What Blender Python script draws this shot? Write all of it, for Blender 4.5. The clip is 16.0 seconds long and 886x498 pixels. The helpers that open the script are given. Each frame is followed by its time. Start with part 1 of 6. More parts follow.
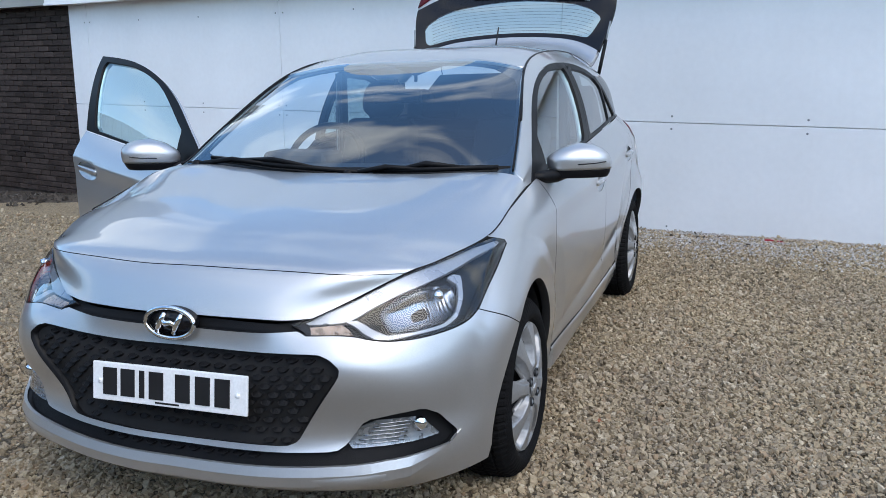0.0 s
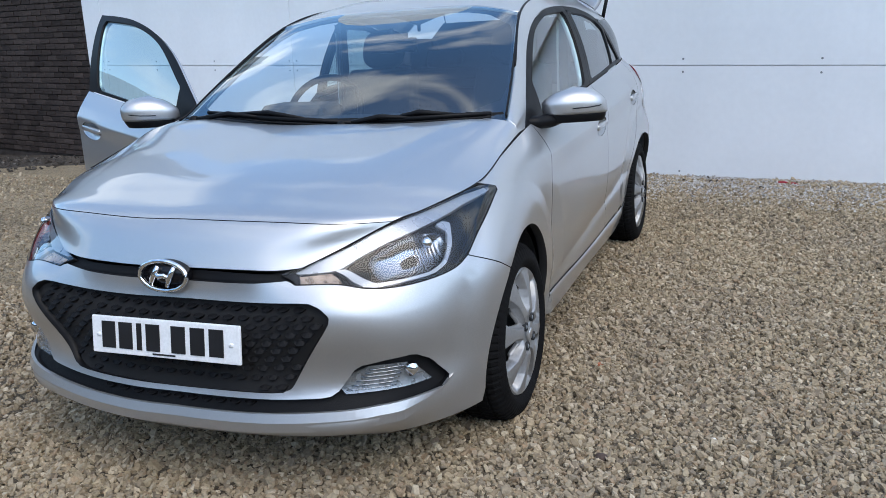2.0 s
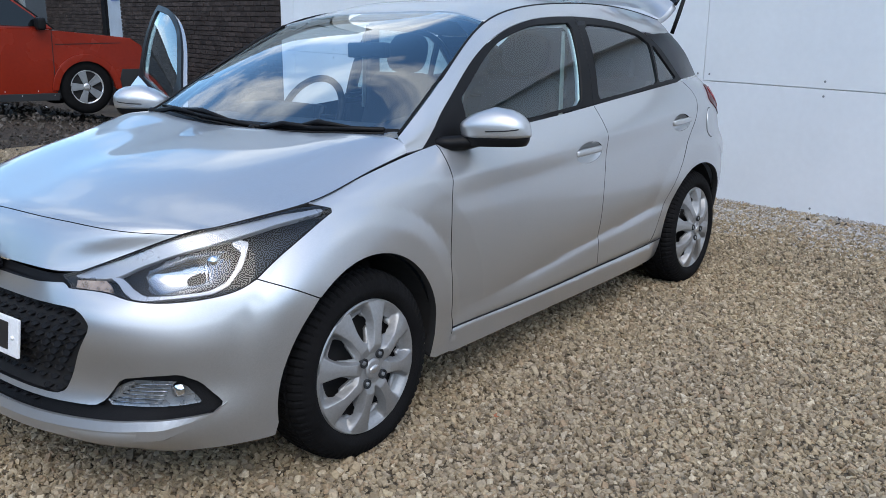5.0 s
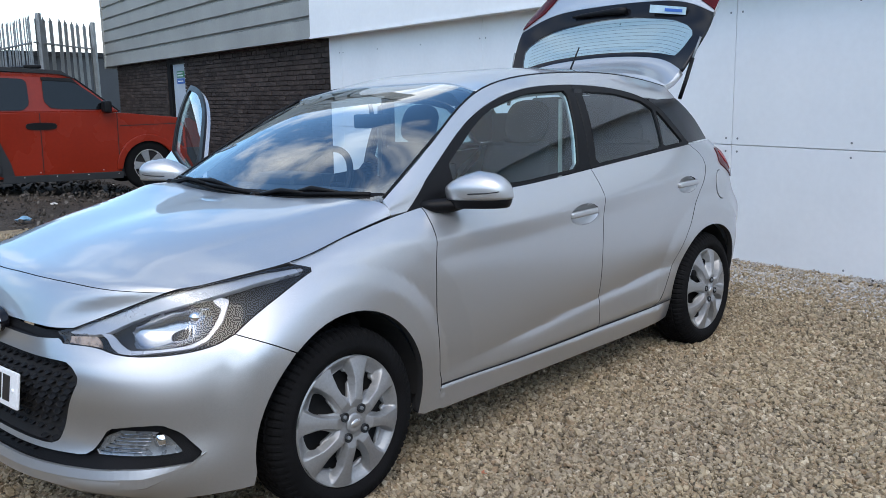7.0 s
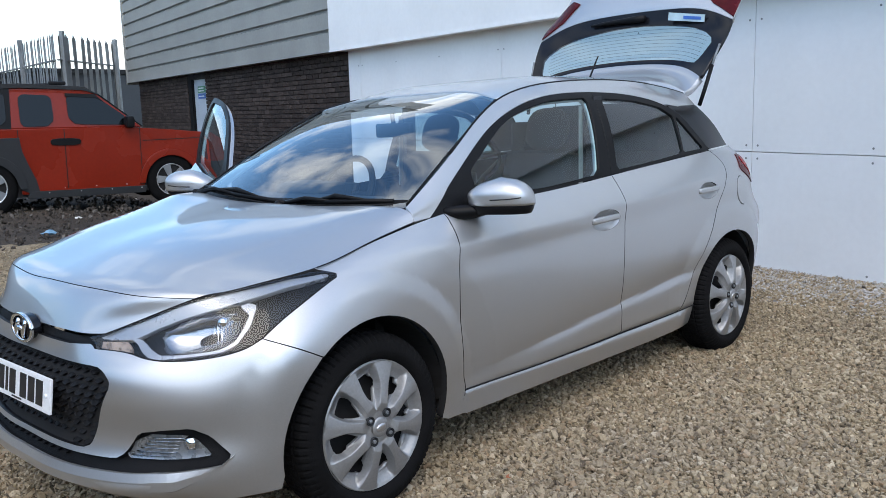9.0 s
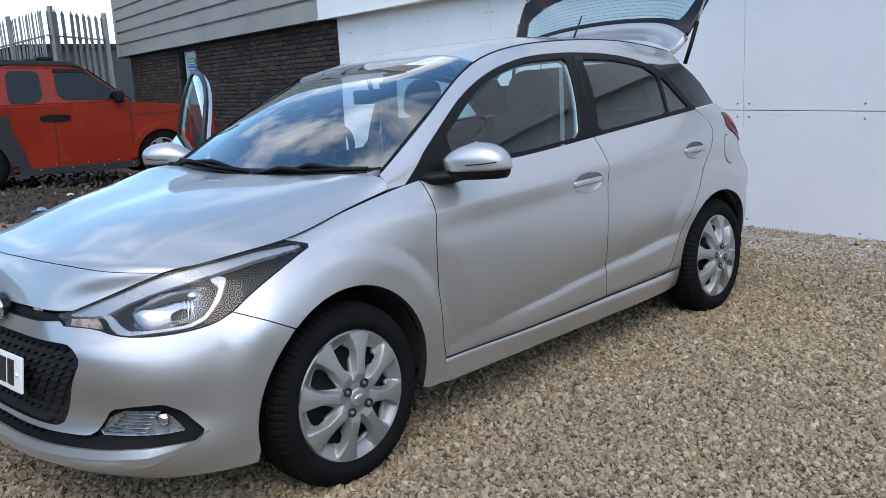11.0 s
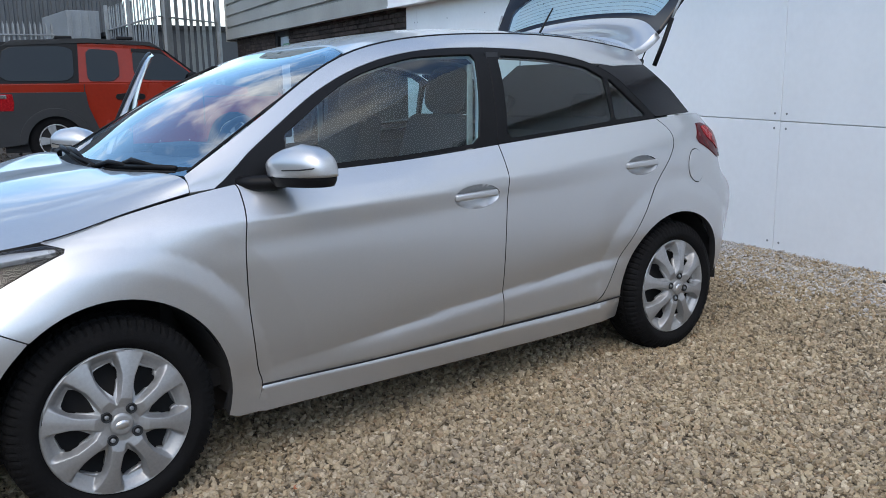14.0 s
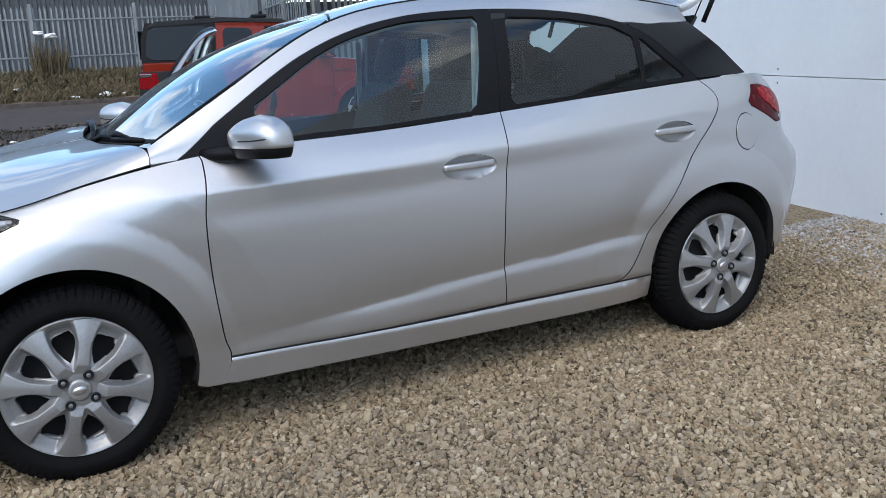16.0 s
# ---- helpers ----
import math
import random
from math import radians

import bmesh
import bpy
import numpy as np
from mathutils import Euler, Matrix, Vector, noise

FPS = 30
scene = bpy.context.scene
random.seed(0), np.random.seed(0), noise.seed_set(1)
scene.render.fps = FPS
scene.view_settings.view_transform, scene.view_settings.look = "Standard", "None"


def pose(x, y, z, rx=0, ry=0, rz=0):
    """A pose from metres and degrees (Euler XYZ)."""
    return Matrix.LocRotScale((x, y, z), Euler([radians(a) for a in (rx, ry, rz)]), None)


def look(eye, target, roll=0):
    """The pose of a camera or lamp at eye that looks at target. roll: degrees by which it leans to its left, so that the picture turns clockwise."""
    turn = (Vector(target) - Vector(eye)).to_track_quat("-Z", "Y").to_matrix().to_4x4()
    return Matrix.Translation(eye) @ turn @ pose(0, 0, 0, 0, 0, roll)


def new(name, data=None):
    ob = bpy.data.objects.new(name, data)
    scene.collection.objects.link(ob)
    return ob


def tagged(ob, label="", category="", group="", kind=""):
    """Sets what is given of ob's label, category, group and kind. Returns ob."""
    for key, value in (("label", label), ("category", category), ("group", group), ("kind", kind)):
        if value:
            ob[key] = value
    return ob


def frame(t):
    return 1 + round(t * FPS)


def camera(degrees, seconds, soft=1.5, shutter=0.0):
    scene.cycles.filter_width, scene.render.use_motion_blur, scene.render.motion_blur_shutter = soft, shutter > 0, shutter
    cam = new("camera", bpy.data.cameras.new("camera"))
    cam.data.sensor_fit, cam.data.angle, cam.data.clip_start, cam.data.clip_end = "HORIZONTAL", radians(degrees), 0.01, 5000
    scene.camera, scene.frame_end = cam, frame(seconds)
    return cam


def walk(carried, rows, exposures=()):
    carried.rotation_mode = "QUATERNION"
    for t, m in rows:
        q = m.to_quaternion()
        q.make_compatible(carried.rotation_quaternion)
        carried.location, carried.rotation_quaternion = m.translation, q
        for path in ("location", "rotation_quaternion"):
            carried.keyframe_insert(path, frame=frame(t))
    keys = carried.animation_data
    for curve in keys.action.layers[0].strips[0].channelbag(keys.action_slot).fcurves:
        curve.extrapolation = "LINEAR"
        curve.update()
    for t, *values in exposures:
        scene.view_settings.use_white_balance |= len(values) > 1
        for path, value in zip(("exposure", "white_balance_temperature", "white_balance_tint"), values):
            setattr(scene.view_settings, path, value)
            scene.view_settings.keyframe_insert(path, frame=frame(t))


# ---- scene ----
cam = camera(54.2, 16.0, soft=.8)
PATH = [
    (0, (1.535, -4.01, 1.329), (0.862, -2.166, 0.946), -1.5),
    (0.5, (1.561, -4.028, 1.333), (0.821, -2.2, 1.001), -3.0),
    (1, (1.57, -4.043, 1.334), (0.791, -2.238, 0.964), -2.2),
    (1.5, (1.595, -4.031, 1.325), (0.843, -2.231, 0.885), -2.2),
    (2, (1.639, -3.989, 1.308), (0.917, -2.188, 0.823), -3.4),
    (2.5, (1.708, -3.877, 1.282), (0.947, -2.097, 0.78), -3.7),
    (3, (1.814, -3.705, 1.286), (1.009, -1.951, 0.759), -3.3),
    (3.5, (1.954, -3.581, 1.296), (1.061, -1.869, 0.774), -2.3),
    (4, (2.204, -3.416, 1.322), (1.179, -1.778, 0.804), -1.5),
    (6.3, (2.892, -3.041, 1.293), (1.564, -1.593, 0.918), -0.8),
    (6.5, (2.908, -3.045, 1.289), (1.571, -1.598, 0.942), -1.2),
    (7, (2.915, -3.063, 1.292), (1.574, -1.613, 0.98), -1.8),
    (7.5, (2.907, -3.08, 1.289), (1.584, -1.61, 0.99), -1.2),
    (8, (2.912, -3.088, 1.291), (1.588, -1.622, 0.977), -1.2),
    (8.5, (2.918, -3.099, 1.295), (1.568, -1.652, 1.003), -1.6),
    (8.7, (2.922, -3.1, 1.286), (1.557, -1.665, 1.003), -2.0),
    (10.8, (2.95, -3.025, 1.253), (1.559, -1.629, 0.912), -3.9),
    (11, (2.958, -3.003, 1.259), (1.586, -1.593, 0.904), -3.9),
    (11.5, (2.972, -2.839, 1.227), (1.591, -1.44, 0.858), -2.3),
    (12, (3.022, -2.672, 1.245), (1.656, -1.259, 0.873), -1.9),
    (12.5, (3.139, -2.522, 1.243), (1.715, -1.173, 0.856), -1.9),
    (13, (3.281, -2.374, 1.247), (1.709, -1.202, 0.851), -1.6),
    (13.5, (3.333, -2.218, 1.228), (1.763, -1.023, 0.901), -3.5),
    (14, (3.334, -1.986, 1.231), (1.77, -0.791, 0.872), -1.5),
    (14.5, (3.366, -1.823, 1.232), (1.762, -0.689, 0.857), -0.9),
    (15, (3.503, -1.653, 1.24), (1.8, -0.671, 0.87), -1.2),
    (15.5, (3.584, -1.519, 1.232), (1.851, -0.621, 0.796), -2.6),
    (16, (3.562, -1.38, 1.189), (1.806, -0.514, 0.78), -3.1),
]
walk(cam, [(t, look(eye, target, roll)) for t, eye, target, roll in PATH], exposures=[(0, .93, 6950, 8), (16, .92, 7250, 9)])

# ---------------------------------------------------------------- sky, sun, exposure
SUN_AZ, SUN_EL = radians(-41), radians(48)   # azimuth from +x towards +y
world = bpy.data.worlds.new("sky")
scene.world = world
world.use_nodes = True
wn, wl = world.node_tree.nodes, world.node_tree.links
wn.clear()
w_out, w_bg = wn.new("ShaderNodeOutputWorld"), wn.new("ShaderNodeBackground")
w_sky = wn.new("ShaderNodeTexSky")
w_sky.sky_type, w_sky.sun_disc = "NISHITA", False
w_sky.ozone_density, w_sky.dust_density, w_sky.air_density = 3.0, .7, 1.1
w_sky.sun_elevation, w_sky.sun_rotation = SUN_EL, radians(90) - SUN_AZ
w_co, w_map, w_noise, w_ramp = wn.new("ShaderNodeTexCoord"), wn.new("ShaderNodeMapping"), wn.new("ShaderNodeTexNoise"), wn.new("ShaderNodeValToRGB")
w_map.inputs["Scale"].default_value = (.8, 2.3, 2.6)
w_map.inputs["Location"].default_value = (.35, .2, .1)
w_noise.inputs["Scale"].default_value, w_noise.inputs["Detail"].default_value, w_noise.inputs["Roughness"].default_value = 2.1, 5, .52
w_ramp.color_ramp.elements[0].position, w_ramp.color_ramp.elements[1].position = .50, .69
w_mix, w_hue = wn.new("ShaderNodeMix"), wn.new("ShaderNodeHueSaturation")
w_hue.inputs["Saturation"].default_value, w_hue.inputs["Value"].default_value = 1.2, 1.2
w_mix.data_type = "RGBA"
w_mix.inputs[7].default_value = (6.2, 6.8, 7.6, 1)   # cloud
for a, b in ((w_co.outputs["Generated"], w_map.inputs[0]), (w_map.outputs[0], w_noise.inputs["Vector"]), (w_noise.outputs[0], w_ramp.inputs[0]),
             (w_ramp.outputs[0], w_mix.inputs[0]), (w_sky.outputs[0], w_hue.inputs["Color"]), (w_hue.outputs[0], w_mix.inputs[6]), (w_bg.outputs[0], w_out.inputs[0])):
    wl.new(a, b)
w_bg.inputs[1].default_value = .15
# the thin cloud in front of the sun glows round it
w_dot, w_max, w_pow, w_glow, w_add = wn.new("ShaderNodeVectorMath"), wn.new("ShaderNodeMath"), wn.new("ShaderNodeMath"), wn.new("ShaderNodeVectorMath"), wn.new("ShaderNodeVectorMath")
w_dot.operation, w_max.operation, w_pow.operation, w_glow.operation, w_add.operation = "DOT_PRODUCT", "MAXIMUM", "POWER", "SCALE", "ADD"
w_dot.inputs[1].default_value = (math.cos(SUN_EL) * math.cos(SUN_AZ), math.cos(SUN_EL) * math.sin(SUN_AZ), math.sin(SUN_EL))
w_max.inputs[1].default_value, w_pow.inputs[1].default_value = 0, 3.2
w_glow.inputs[0].default_value = (3.2, 3.02, 2.80)
for a, b in ((w_co.outputs["Generated"], w_dot.inputs[0]), (w_dot.outputs["Value"], w_max.inputs[0]), (w_max.outputs[0], w_pow.inputs[0]), (w_pow.outputs[0], w_glow.inputs["Scale"]),
             (w_glow.outputs[0], w_add.inputs[0]), (w_mix.outputs[2], w_add.inputs[1]), (w_add.outputs[0], w_bg.inputs[0])):
    wl.new(a, b)
sun = new("sun", bpy.data.lights.new("sun", "SUN"))
sun.data.energy, sun.data.angle, sun.data.color = .48, radians(35), (1, .93, .84)
sun.matrix_world = look((math.cos(SUN_EL) * math.cos(SUN_AZ) * 30, math.cos(SUN_EL) * math.sin(SUN_AZ) * 30, math.sin(SUN_EL) * 30), (0, 0, 0))


# ---------------------------------------------------------------- materials
def material(name, color, rough=.5, metal=0.0, vary=.12, scale=6.0, bump=0.0, bump_scale=60.0, fine=.06, coat=0.0, rough_vary=.06, spec=.5, per_object=0.0):
    """A surface whose colour and gloss change at two scales, with fine relief."""
    m = bpy.data.materials.new(name)
    m.use_nodes = True
    n, l = m.node_tree.nodes, m.node_tree.links
    p = n["Principled BSDF"]
    co = n.new("ShaderNodeTexCoord")
    big, small = n.new("ShaderNodeTexNoise"), n.new("ShaderNodeTexNoise")
    big.inputs["Scale"].default_value, big.inputs["Detail"].default_value = scale, 4
    small.inputs["Scale"].default_value, small.inputs["Detail"].default_value = scale * 14, 3
    for q in (big, small):
        l.new(co.outputs["Object"], q.inputs["Vector"])

    def remap(source, lo, hi):
        r = n.new("ShaderNodeMapRange")
        r.inputs[1].default_value, r.inputs[2].default_value, r.inputs[3].default_value, r.inputs[4].default_value = .3, .7, lo, hi
        l.new(source, r.inputs[0])
        return r.outputs[0]

    a, b = remap(big.outputs[0], 1 - vary, 1 + vary), remap(small.outputs[0], 1 - fine, 1 + fine)
    mul = n.new("ShaderNodeMath")
    mul.operation = "MULTIPLY"
    l.new(a, mul.inputs[0]), l.new(b, mul.inputs[1])
    value = mul.outputs[0]
    if per_object:
        info = n.new("ShaderNodeObjectInfo")
        r = n.new("ShaderNodeMapRange")
        r.inputs[3].default_value, r.inputs[4].default_value = 1 - per_object, 1 + per_object
        l.new(info.outputs["Random"], r.inputs[0])
        m2 = n.new("ShaderNodeMath")
        m2.operation = "MULTIPLY"
        l.new(value, m2.inputs[0]), l.new(r.outputs[0], m2.inputs[1])
        value = m2.outputs[0]
    tint = n.new("ShaderNodeVectorMath")
    tint.operation = "SCALE"
    tint.inputs[0].default_value = color[:3]
    l.new(value, tint.inputs["Scale"])
    l.new(tint.outputs[0], p.inputs["Base Color"])
    if rough_vary:
        l.new(remap(big.outputs[0], max(rough - rough_vary, .02), min(rough + rough_vary, 1)), p.inputs["Roughness"])
    else:
        p.inputs["Roughness"].default_value = rough
    p.inputs["Metallic"].default_value, p.inputs["Specular IOR Level"].default_value = metal, spec
    if coat:
        p.inputs["Coat Weight"].default_value, p.inputs["Coat Roughness"].default_value = coat, .02
    if bump:
        g, bp = n.new("ShaderNodeTexNoise"), n.new("ShaderNodeBump")
        g.inputs["Scale"].default_value, g.inputs["Detail"].default_value = bump_scale, 5
        l.new(co.outputs["Object"], g.inputs["Vector"])
        bp.inputs["Strength"].default_value, bp.inputs["Distance"].default_value = bump, .01
        l.new(g.outputs[0], bp.inputs["Height"])
        l.new(bp.outputs[0], p.inputs["Normal"])
    return m


def glass(name, color, face=.08, gloss_rough=.0):
    """A thin pane: it lets light through, tinted, and mirrors more towards grazing angles."""
    m = bpy.data.materials.new(name)
    m.use_nodes = True
    n, l = m.node_tree.nodes, m.node_tree.links
    n.remove(n["Principled BSDF"])
    out = n["Material Output"]
    t, g, mix, f = n.new("ShaderNodeBsdfTransparent"), n.new("ShaderNodeBsdfGlossy"), n.new("ShaderNodeMixShader"), n.new("ShaderNodeLayerWeight")
    t.inputs[0].default_value = (*color, 1)
    g.inputs[0].default_value, g.inputs["Roughness"].default_value = (1, 1, 1, 1), gloss_rough
    f.inputs[0].default_value = .5
    p, r = n.new("ShaderNodeMath"), n.new("ShaderNodeMapRange")
    p.operation, p.inputs[1].default_value = "POWER", 3.3
    r.inputs[3].default_value, r.inputs[4].default_value = face, 1.0
    l.new(f.outputs["Facing"], p.inputs[0]), l.new(p.outputs[0], r.inputs[0]), l.new(r.outputs[0], mix.inputs[0])
    l.new(t.outputs[0], mix.inputs[1]), l.new(g.outputs[0], mix.inputs[2]), l.new(mix.outputs[0], out.inputs[0])
    return m


def paint_metallic(name, color, rough=.33, metal=.75):
    """Metallic car paint: fine flakes under a clear coat."""
    m = bpy.data.materials.new(name)
    m.use_nodes = True
    n, l = m.node_tree.nodes, m.node_tree.links
    p = n["Principled BSDF"]
    co, v, r, s = n.new("ShaderNodeTexCoord"), n.new("ShaderNodeTexVoronoi"), n.new("ShaderNodeMapRange"), n.new("ShaderNodeVectorMath")
    v.inputs["Scale"].default_value = 700
    r.inputs[3].default_value, r.inputs[4].default_value = .9, 1.1
    s.operation = "SCALE"
    s.inputs[0].default_value = color
    d, dr = n.new("ShaderNodeTexNoise"), n.new("ShaderNodeMapRange")
    d.inputs["Scale"].default_value, d.inputs["Detail"].default_value = 3, 6
    dr.inputs[3].default_value, dr.inputs[4].default_value = rough - .03, rough + .05
    l.new(co.outputs["Object"], v.inputs["Vector"]), l.new(co.outputs["Object"], d.inputs["Vector"])
    l.new(v.outputs["Color"], r.inputs[0]), l.new(r.outputs[0], s.inputs["Scale"]), l.new(s.outputs[0], p.inputs["Base Color"])
    l.new(d.outputs[0], dr.inputs[0]), l.new(dr.outputs[0], p.inputs["Roughness"])
    p.inputs["Metallic"].default_value = metal
    p.inputs["Coat Weight"].default_value, p.inputs["Coat Roughness"].default_value = 1.0, .025
    return m


def voronoi_ground(name, colors, scale, bump, rough=.9, detail_scale=9.0, stain=.25):
    """Loose stones: cells of several colours with rounded relief, over slow changes of tone."""
    m = bpy.data.materials.new(name)
    m.use_nodes = True
    n, l = m.node_tree.nodes, m.node_tree.links
    p = n["Principled BSDF"]
    co, v, ramp = n.new("ShaderNodeTexCoord"), n.new("ShaderNodeTexVoronoi"), n.new("ShaderNodeValToRGB")
    v.inputs["Scale"].default_value = scale
    l.new(co.outputs["Object"], v.inputs["Vector"])
    sep = n.new("ShaderNodeSeparateColor")
    l.new(v.outputs["Color"], sep.inputs[0]), l.new(sep.outputs[0], ramp.inputs[0])
    e = ramp.color_ramp.elements
    while len(e) < len(colors):
        e.new(.5)
    for i, c in enumerate(colors):
        e[i].position, e[i].color = i / (len(colors) - 1), (*c, 1)
    big, r, s = n.new("ShaderNodeTexNoise"), n.new("ShaderNodeMapRange"), n.new("ShaderNodeVectorMath")
    big.inputs["Scale"].default_value, big.inputs["Detail"].default_value = .7, 6
    r.inputs[1].default_value, r.inputs[2].default_value, r.inputs[3].default_value, r.inputs[4].default_value = .3, .7, 1 - stain, 1 + stain
    s.operation = "SCALE"
    l.new(co.outputs["Object"], big.inputs["Vector"]), l.new(big.outputs[0], r.inputs[0]), l.new(ramp.outputs[0], s.inputs[0]), l.new(r.outputs[0], s.inputs["Scale"])
    l.new(s.outputs[0], p.inputs["Base Color"])
    inv, bp = n.new("ShaderNodeMath"), n.new("ShaderNodeBump")
    inv.operation, inv.inputs[0].default_value = "SUBTRACT", 1.0
    l.new(v.outputs["Distance"], inv.inputs[1]), l.new(inv.outputs[0], bp.inputs["Height"])
    bp.inputs["Strength"].default_value, bp.inputs["Distance"].default_value = bump, .02
    l.new(bp.outputs[0], p.inputs["Normal"])
    p.inputs["Roughness"].default_value = rough
    return m


def stone_mat(name, colors):
    """Single stones, each of its own tone, speckled."""
    m = bpy.data.materials.new(name)
    m.use_nodes = True
    n, l = m.node_tree.nodes, m.node_tree.links
    p = n["Principled BSDF"]
    geo, ramp, co, fine, r, s = n.new("ShaderNodeNewGeometry"), n.new("ShaderNodeValToRGB"), n.new("ShaderNodeTexCoord"), n.new("ShaderNodeTexNoise"), n.new("ShaderNodeMapRange"), n.new("ShaderNodeVectorMath")
    e = ramp.color_ramp.elements
    while len(e) < len(colors):
        e.new(.5)
    for i, c in enumerate(colors):
        e[i].position, e[i].color = i / (len(colors) - 1), (*c, 1)
    fine.inputs["Scale"].default_value, fine.inputs["Detail"].default_value = 120, 4
    r.inputs[1].default_value, r.inputs[2].default_value, r.inputs[3].default_value, r.inputs[4].default_value = .3, .7, .8, 1.2
    s.operation = "SCALE"
    l.new(geo.outputs["Random Per Island"], ramp.inputs[0]), l.new(co.outputs["Object"], fine.inputs["Vector"]), l.new(fine.outputs[0], r.inputs[0])
    l.new(ramp.outputs[0], s.inputs[0]), l.new(r.outputs[0], s.inputs["Scale"]), l.new(s.outputs[0], p.inputs["Base Color"])
    patch, pr, pm = n.new("ShaderNodeTexNoise"), n.new("ShaderNodeMapRange"), n.new("ShaderNodeMix")
    patch.inputs["Scale"].default_value, patch.inputs["Detail"].default_value = 1.1, 4
    pr.inputs[1].default_value, pr.inputs[2].default_value, pr.inputs[3].default_value, pr.inputs[4].default_value = .42, .66, 0, .55
    pm.data_type, pm.blend_type = "RGBA", "MULTIPLY"
    pm.inputs[7].default_value = (.86, .88, .96, 1)
    l.new(co.outputs["Object"], patch.inputs["Vector"]), l.new(patch.outputs[0], pr.inputs[0]), l.new(pr.outputs[0], pm.inputs[0])
    l.new(s.outputs[0], pm.inputs[6]), l.new(pm.outputs[2], p.inputs["Base Color"])
    p.inputs["Roughness"].default_value = .85
    return m


SILVER = paint_metallic("silver_paint", (.49, .495, .502), .37, .80)
BLACK_PLASTIC = material("black_plastic", (.007, .007, .008), .55, spec=.16, bump=.15, bump_scale=400, scale=9)
GLOSS_BLACK = material("gloss_black", (.007, .007, .009), .16, spec=.28, scale=4, rough_vary=.03)
TRIM_BLACK = material("satin_black_trim", (.007, .007, .008), .42, spec=.13, scale=5)
DARK = material("dark_underside", (.008, .008, .009), .9, scale=3)
RUBBER = material("tyre_rubber", (.007, .007, .0075), .85, spec=.09, bump=.25, bump_scale=180, vary=.25, scale=8)
COVER_SILVER = material("wheel_cover_paint", (.32, .325, .33), .42, metal=.6, scale=8, vary=.05)
CHROME = material("chrome", (.8, .81, .83), .07, metal=1, vary=.03, rough_vary=.03)
LAMP_GREY = material("lamp_reflector", (.34, .35, .37), .16, metal=1, vary=.05, rough_vary=.04)
AMBER_CLEAR = material("amber_tinged_lens", (.30, .22, .17), .3, metal=.3, scale=60, vary=.4)
LAMP_INNER = material("lamp_housing", (.007, .008, .010), .45, spec=.25, scale=9)
GUIDE = material("satin_silver_plastic", (.33, .345, .37), .3, metal=.6, scale=9, vary=.04)
FOG_WHITE = material("pale_lamp_bowl", (.30, .31, .32), .28, metal=.6, scale=30, vary=.15)
LAMP_GLASS = glass("clear_lamp_lens", (.93, .95, .97), .03)
WINDSCREEN = glass("windscreen_glass", (.70, .83, .88), .13)
SIDE_GLASS = glass("side_window_glass", (.60, .80, .84), .055)
DARK_GLASS = glass("tinted_rear_side_glass", (.45, .58, .58), .045)
PRIVACY_GLASS = glass("rear_window_glass", (.60, .78, .82), .09)
RED_LENS = material("red_lamp_lens", (.065, .003, .005), .25, spec=.12, scale=20, vary=.25)
BRIGHT_RED = material("bright_red_lens", (.22, .006, .009), .25, spec=.12, scale=40, vary=.35)
SEAT = material("seat_cloth", (.020, .021, .024), .9, bump=.08, bump_scale=300, scale=10)
DASH = material("dash_plastic", (.018, .020, .024), .6, bump=.2, bump_scale=350, scale=8)
SHELF = material("shelf_felt", (.050, .054, .056), .9, scale=12, vary=.12, bump=.15, bump_scale=250)
WHITE_PLATE = material("plate_white", (.80, .81, .82), .35, scale=9, vary=.03)
INK = material("plate_ink", (.01, .01, .012), .4, scale=20)
WALL_WHITE = material("white_wall_panel", (.80, .815, .835), .5, scale=1.3, vary=.035, fine=.015, bump=.05, bump_scale=40)
BRICK = material("dark_brown_brick", (.050, .038, .034), .9, spec=.15, scale=5, vary=.3, fine=.15, bump=.5, bump_scale=120, per_object=.35)
MORTAR = material("dark_mortar", (.070, .058, .052), .95, spec=.15, scale=6, vary=.3, bump=.4, bump_scale=200)
CLADDING = material("grey_cladding", (.28, .285, .272), .5, scale=1.5, vary=.12, fine=.05)
GALV = material("galvanised_steel", (.22, .235, .25), .5, metal=.4, scale=3, vary=.2)
DARK_SHED = material("dark_corrugated_sheet", (.042, .047, .056), .5, scale=1.2, vary=.15)
RED_PAINT = material("orange_red_paint", (.19, .014, .005), .25, spec=.25, scale=1.6, vary=.10)
GREY_CLAD = material("charcoal_plastic_cladding", (.018, .0195, .022), .65, spec=.3, scale=3, vary=.15, bump=.2, bump_scale=220)
BELT_GREY = material("belt_webbing", (.42, .43, .42), .8, scale=40, bump=.1, bump_scale=400)
SUV_GLASS = material("dark_tinted_glass", (.004, .005, .006), .03, spec=.26, scale=2, rough_vary=.02)
ALLOY = material("alloy_wheel", (.55, .55, .56), .3, metal=.8, scale=8)
DOOR_GREY = material("pale_grey_door_paint", (.42, .47, .53), .5, scale=2.5)
SIGN_BLUE = material("sign_blue", (.03, .12, .42), .4, scale=9)
STICKER = material("dealer_sticker", (.42, .56, .62), .4, scale=20)
SIGN_GREEN = material("sign_green", (.03, .20, .09), .4, scale=9)
SIGN_WHITE = material("sign_white", (.8, .8, .8), .4, scale=9)
HEDGE_DRY = material("dry_grass", (.12, .092, .052), .95, scale=6, vary=.4, bump=.4)
LITTER = material("white_litter", (.75, .74, .72), .7, scale=12, vary=.2)
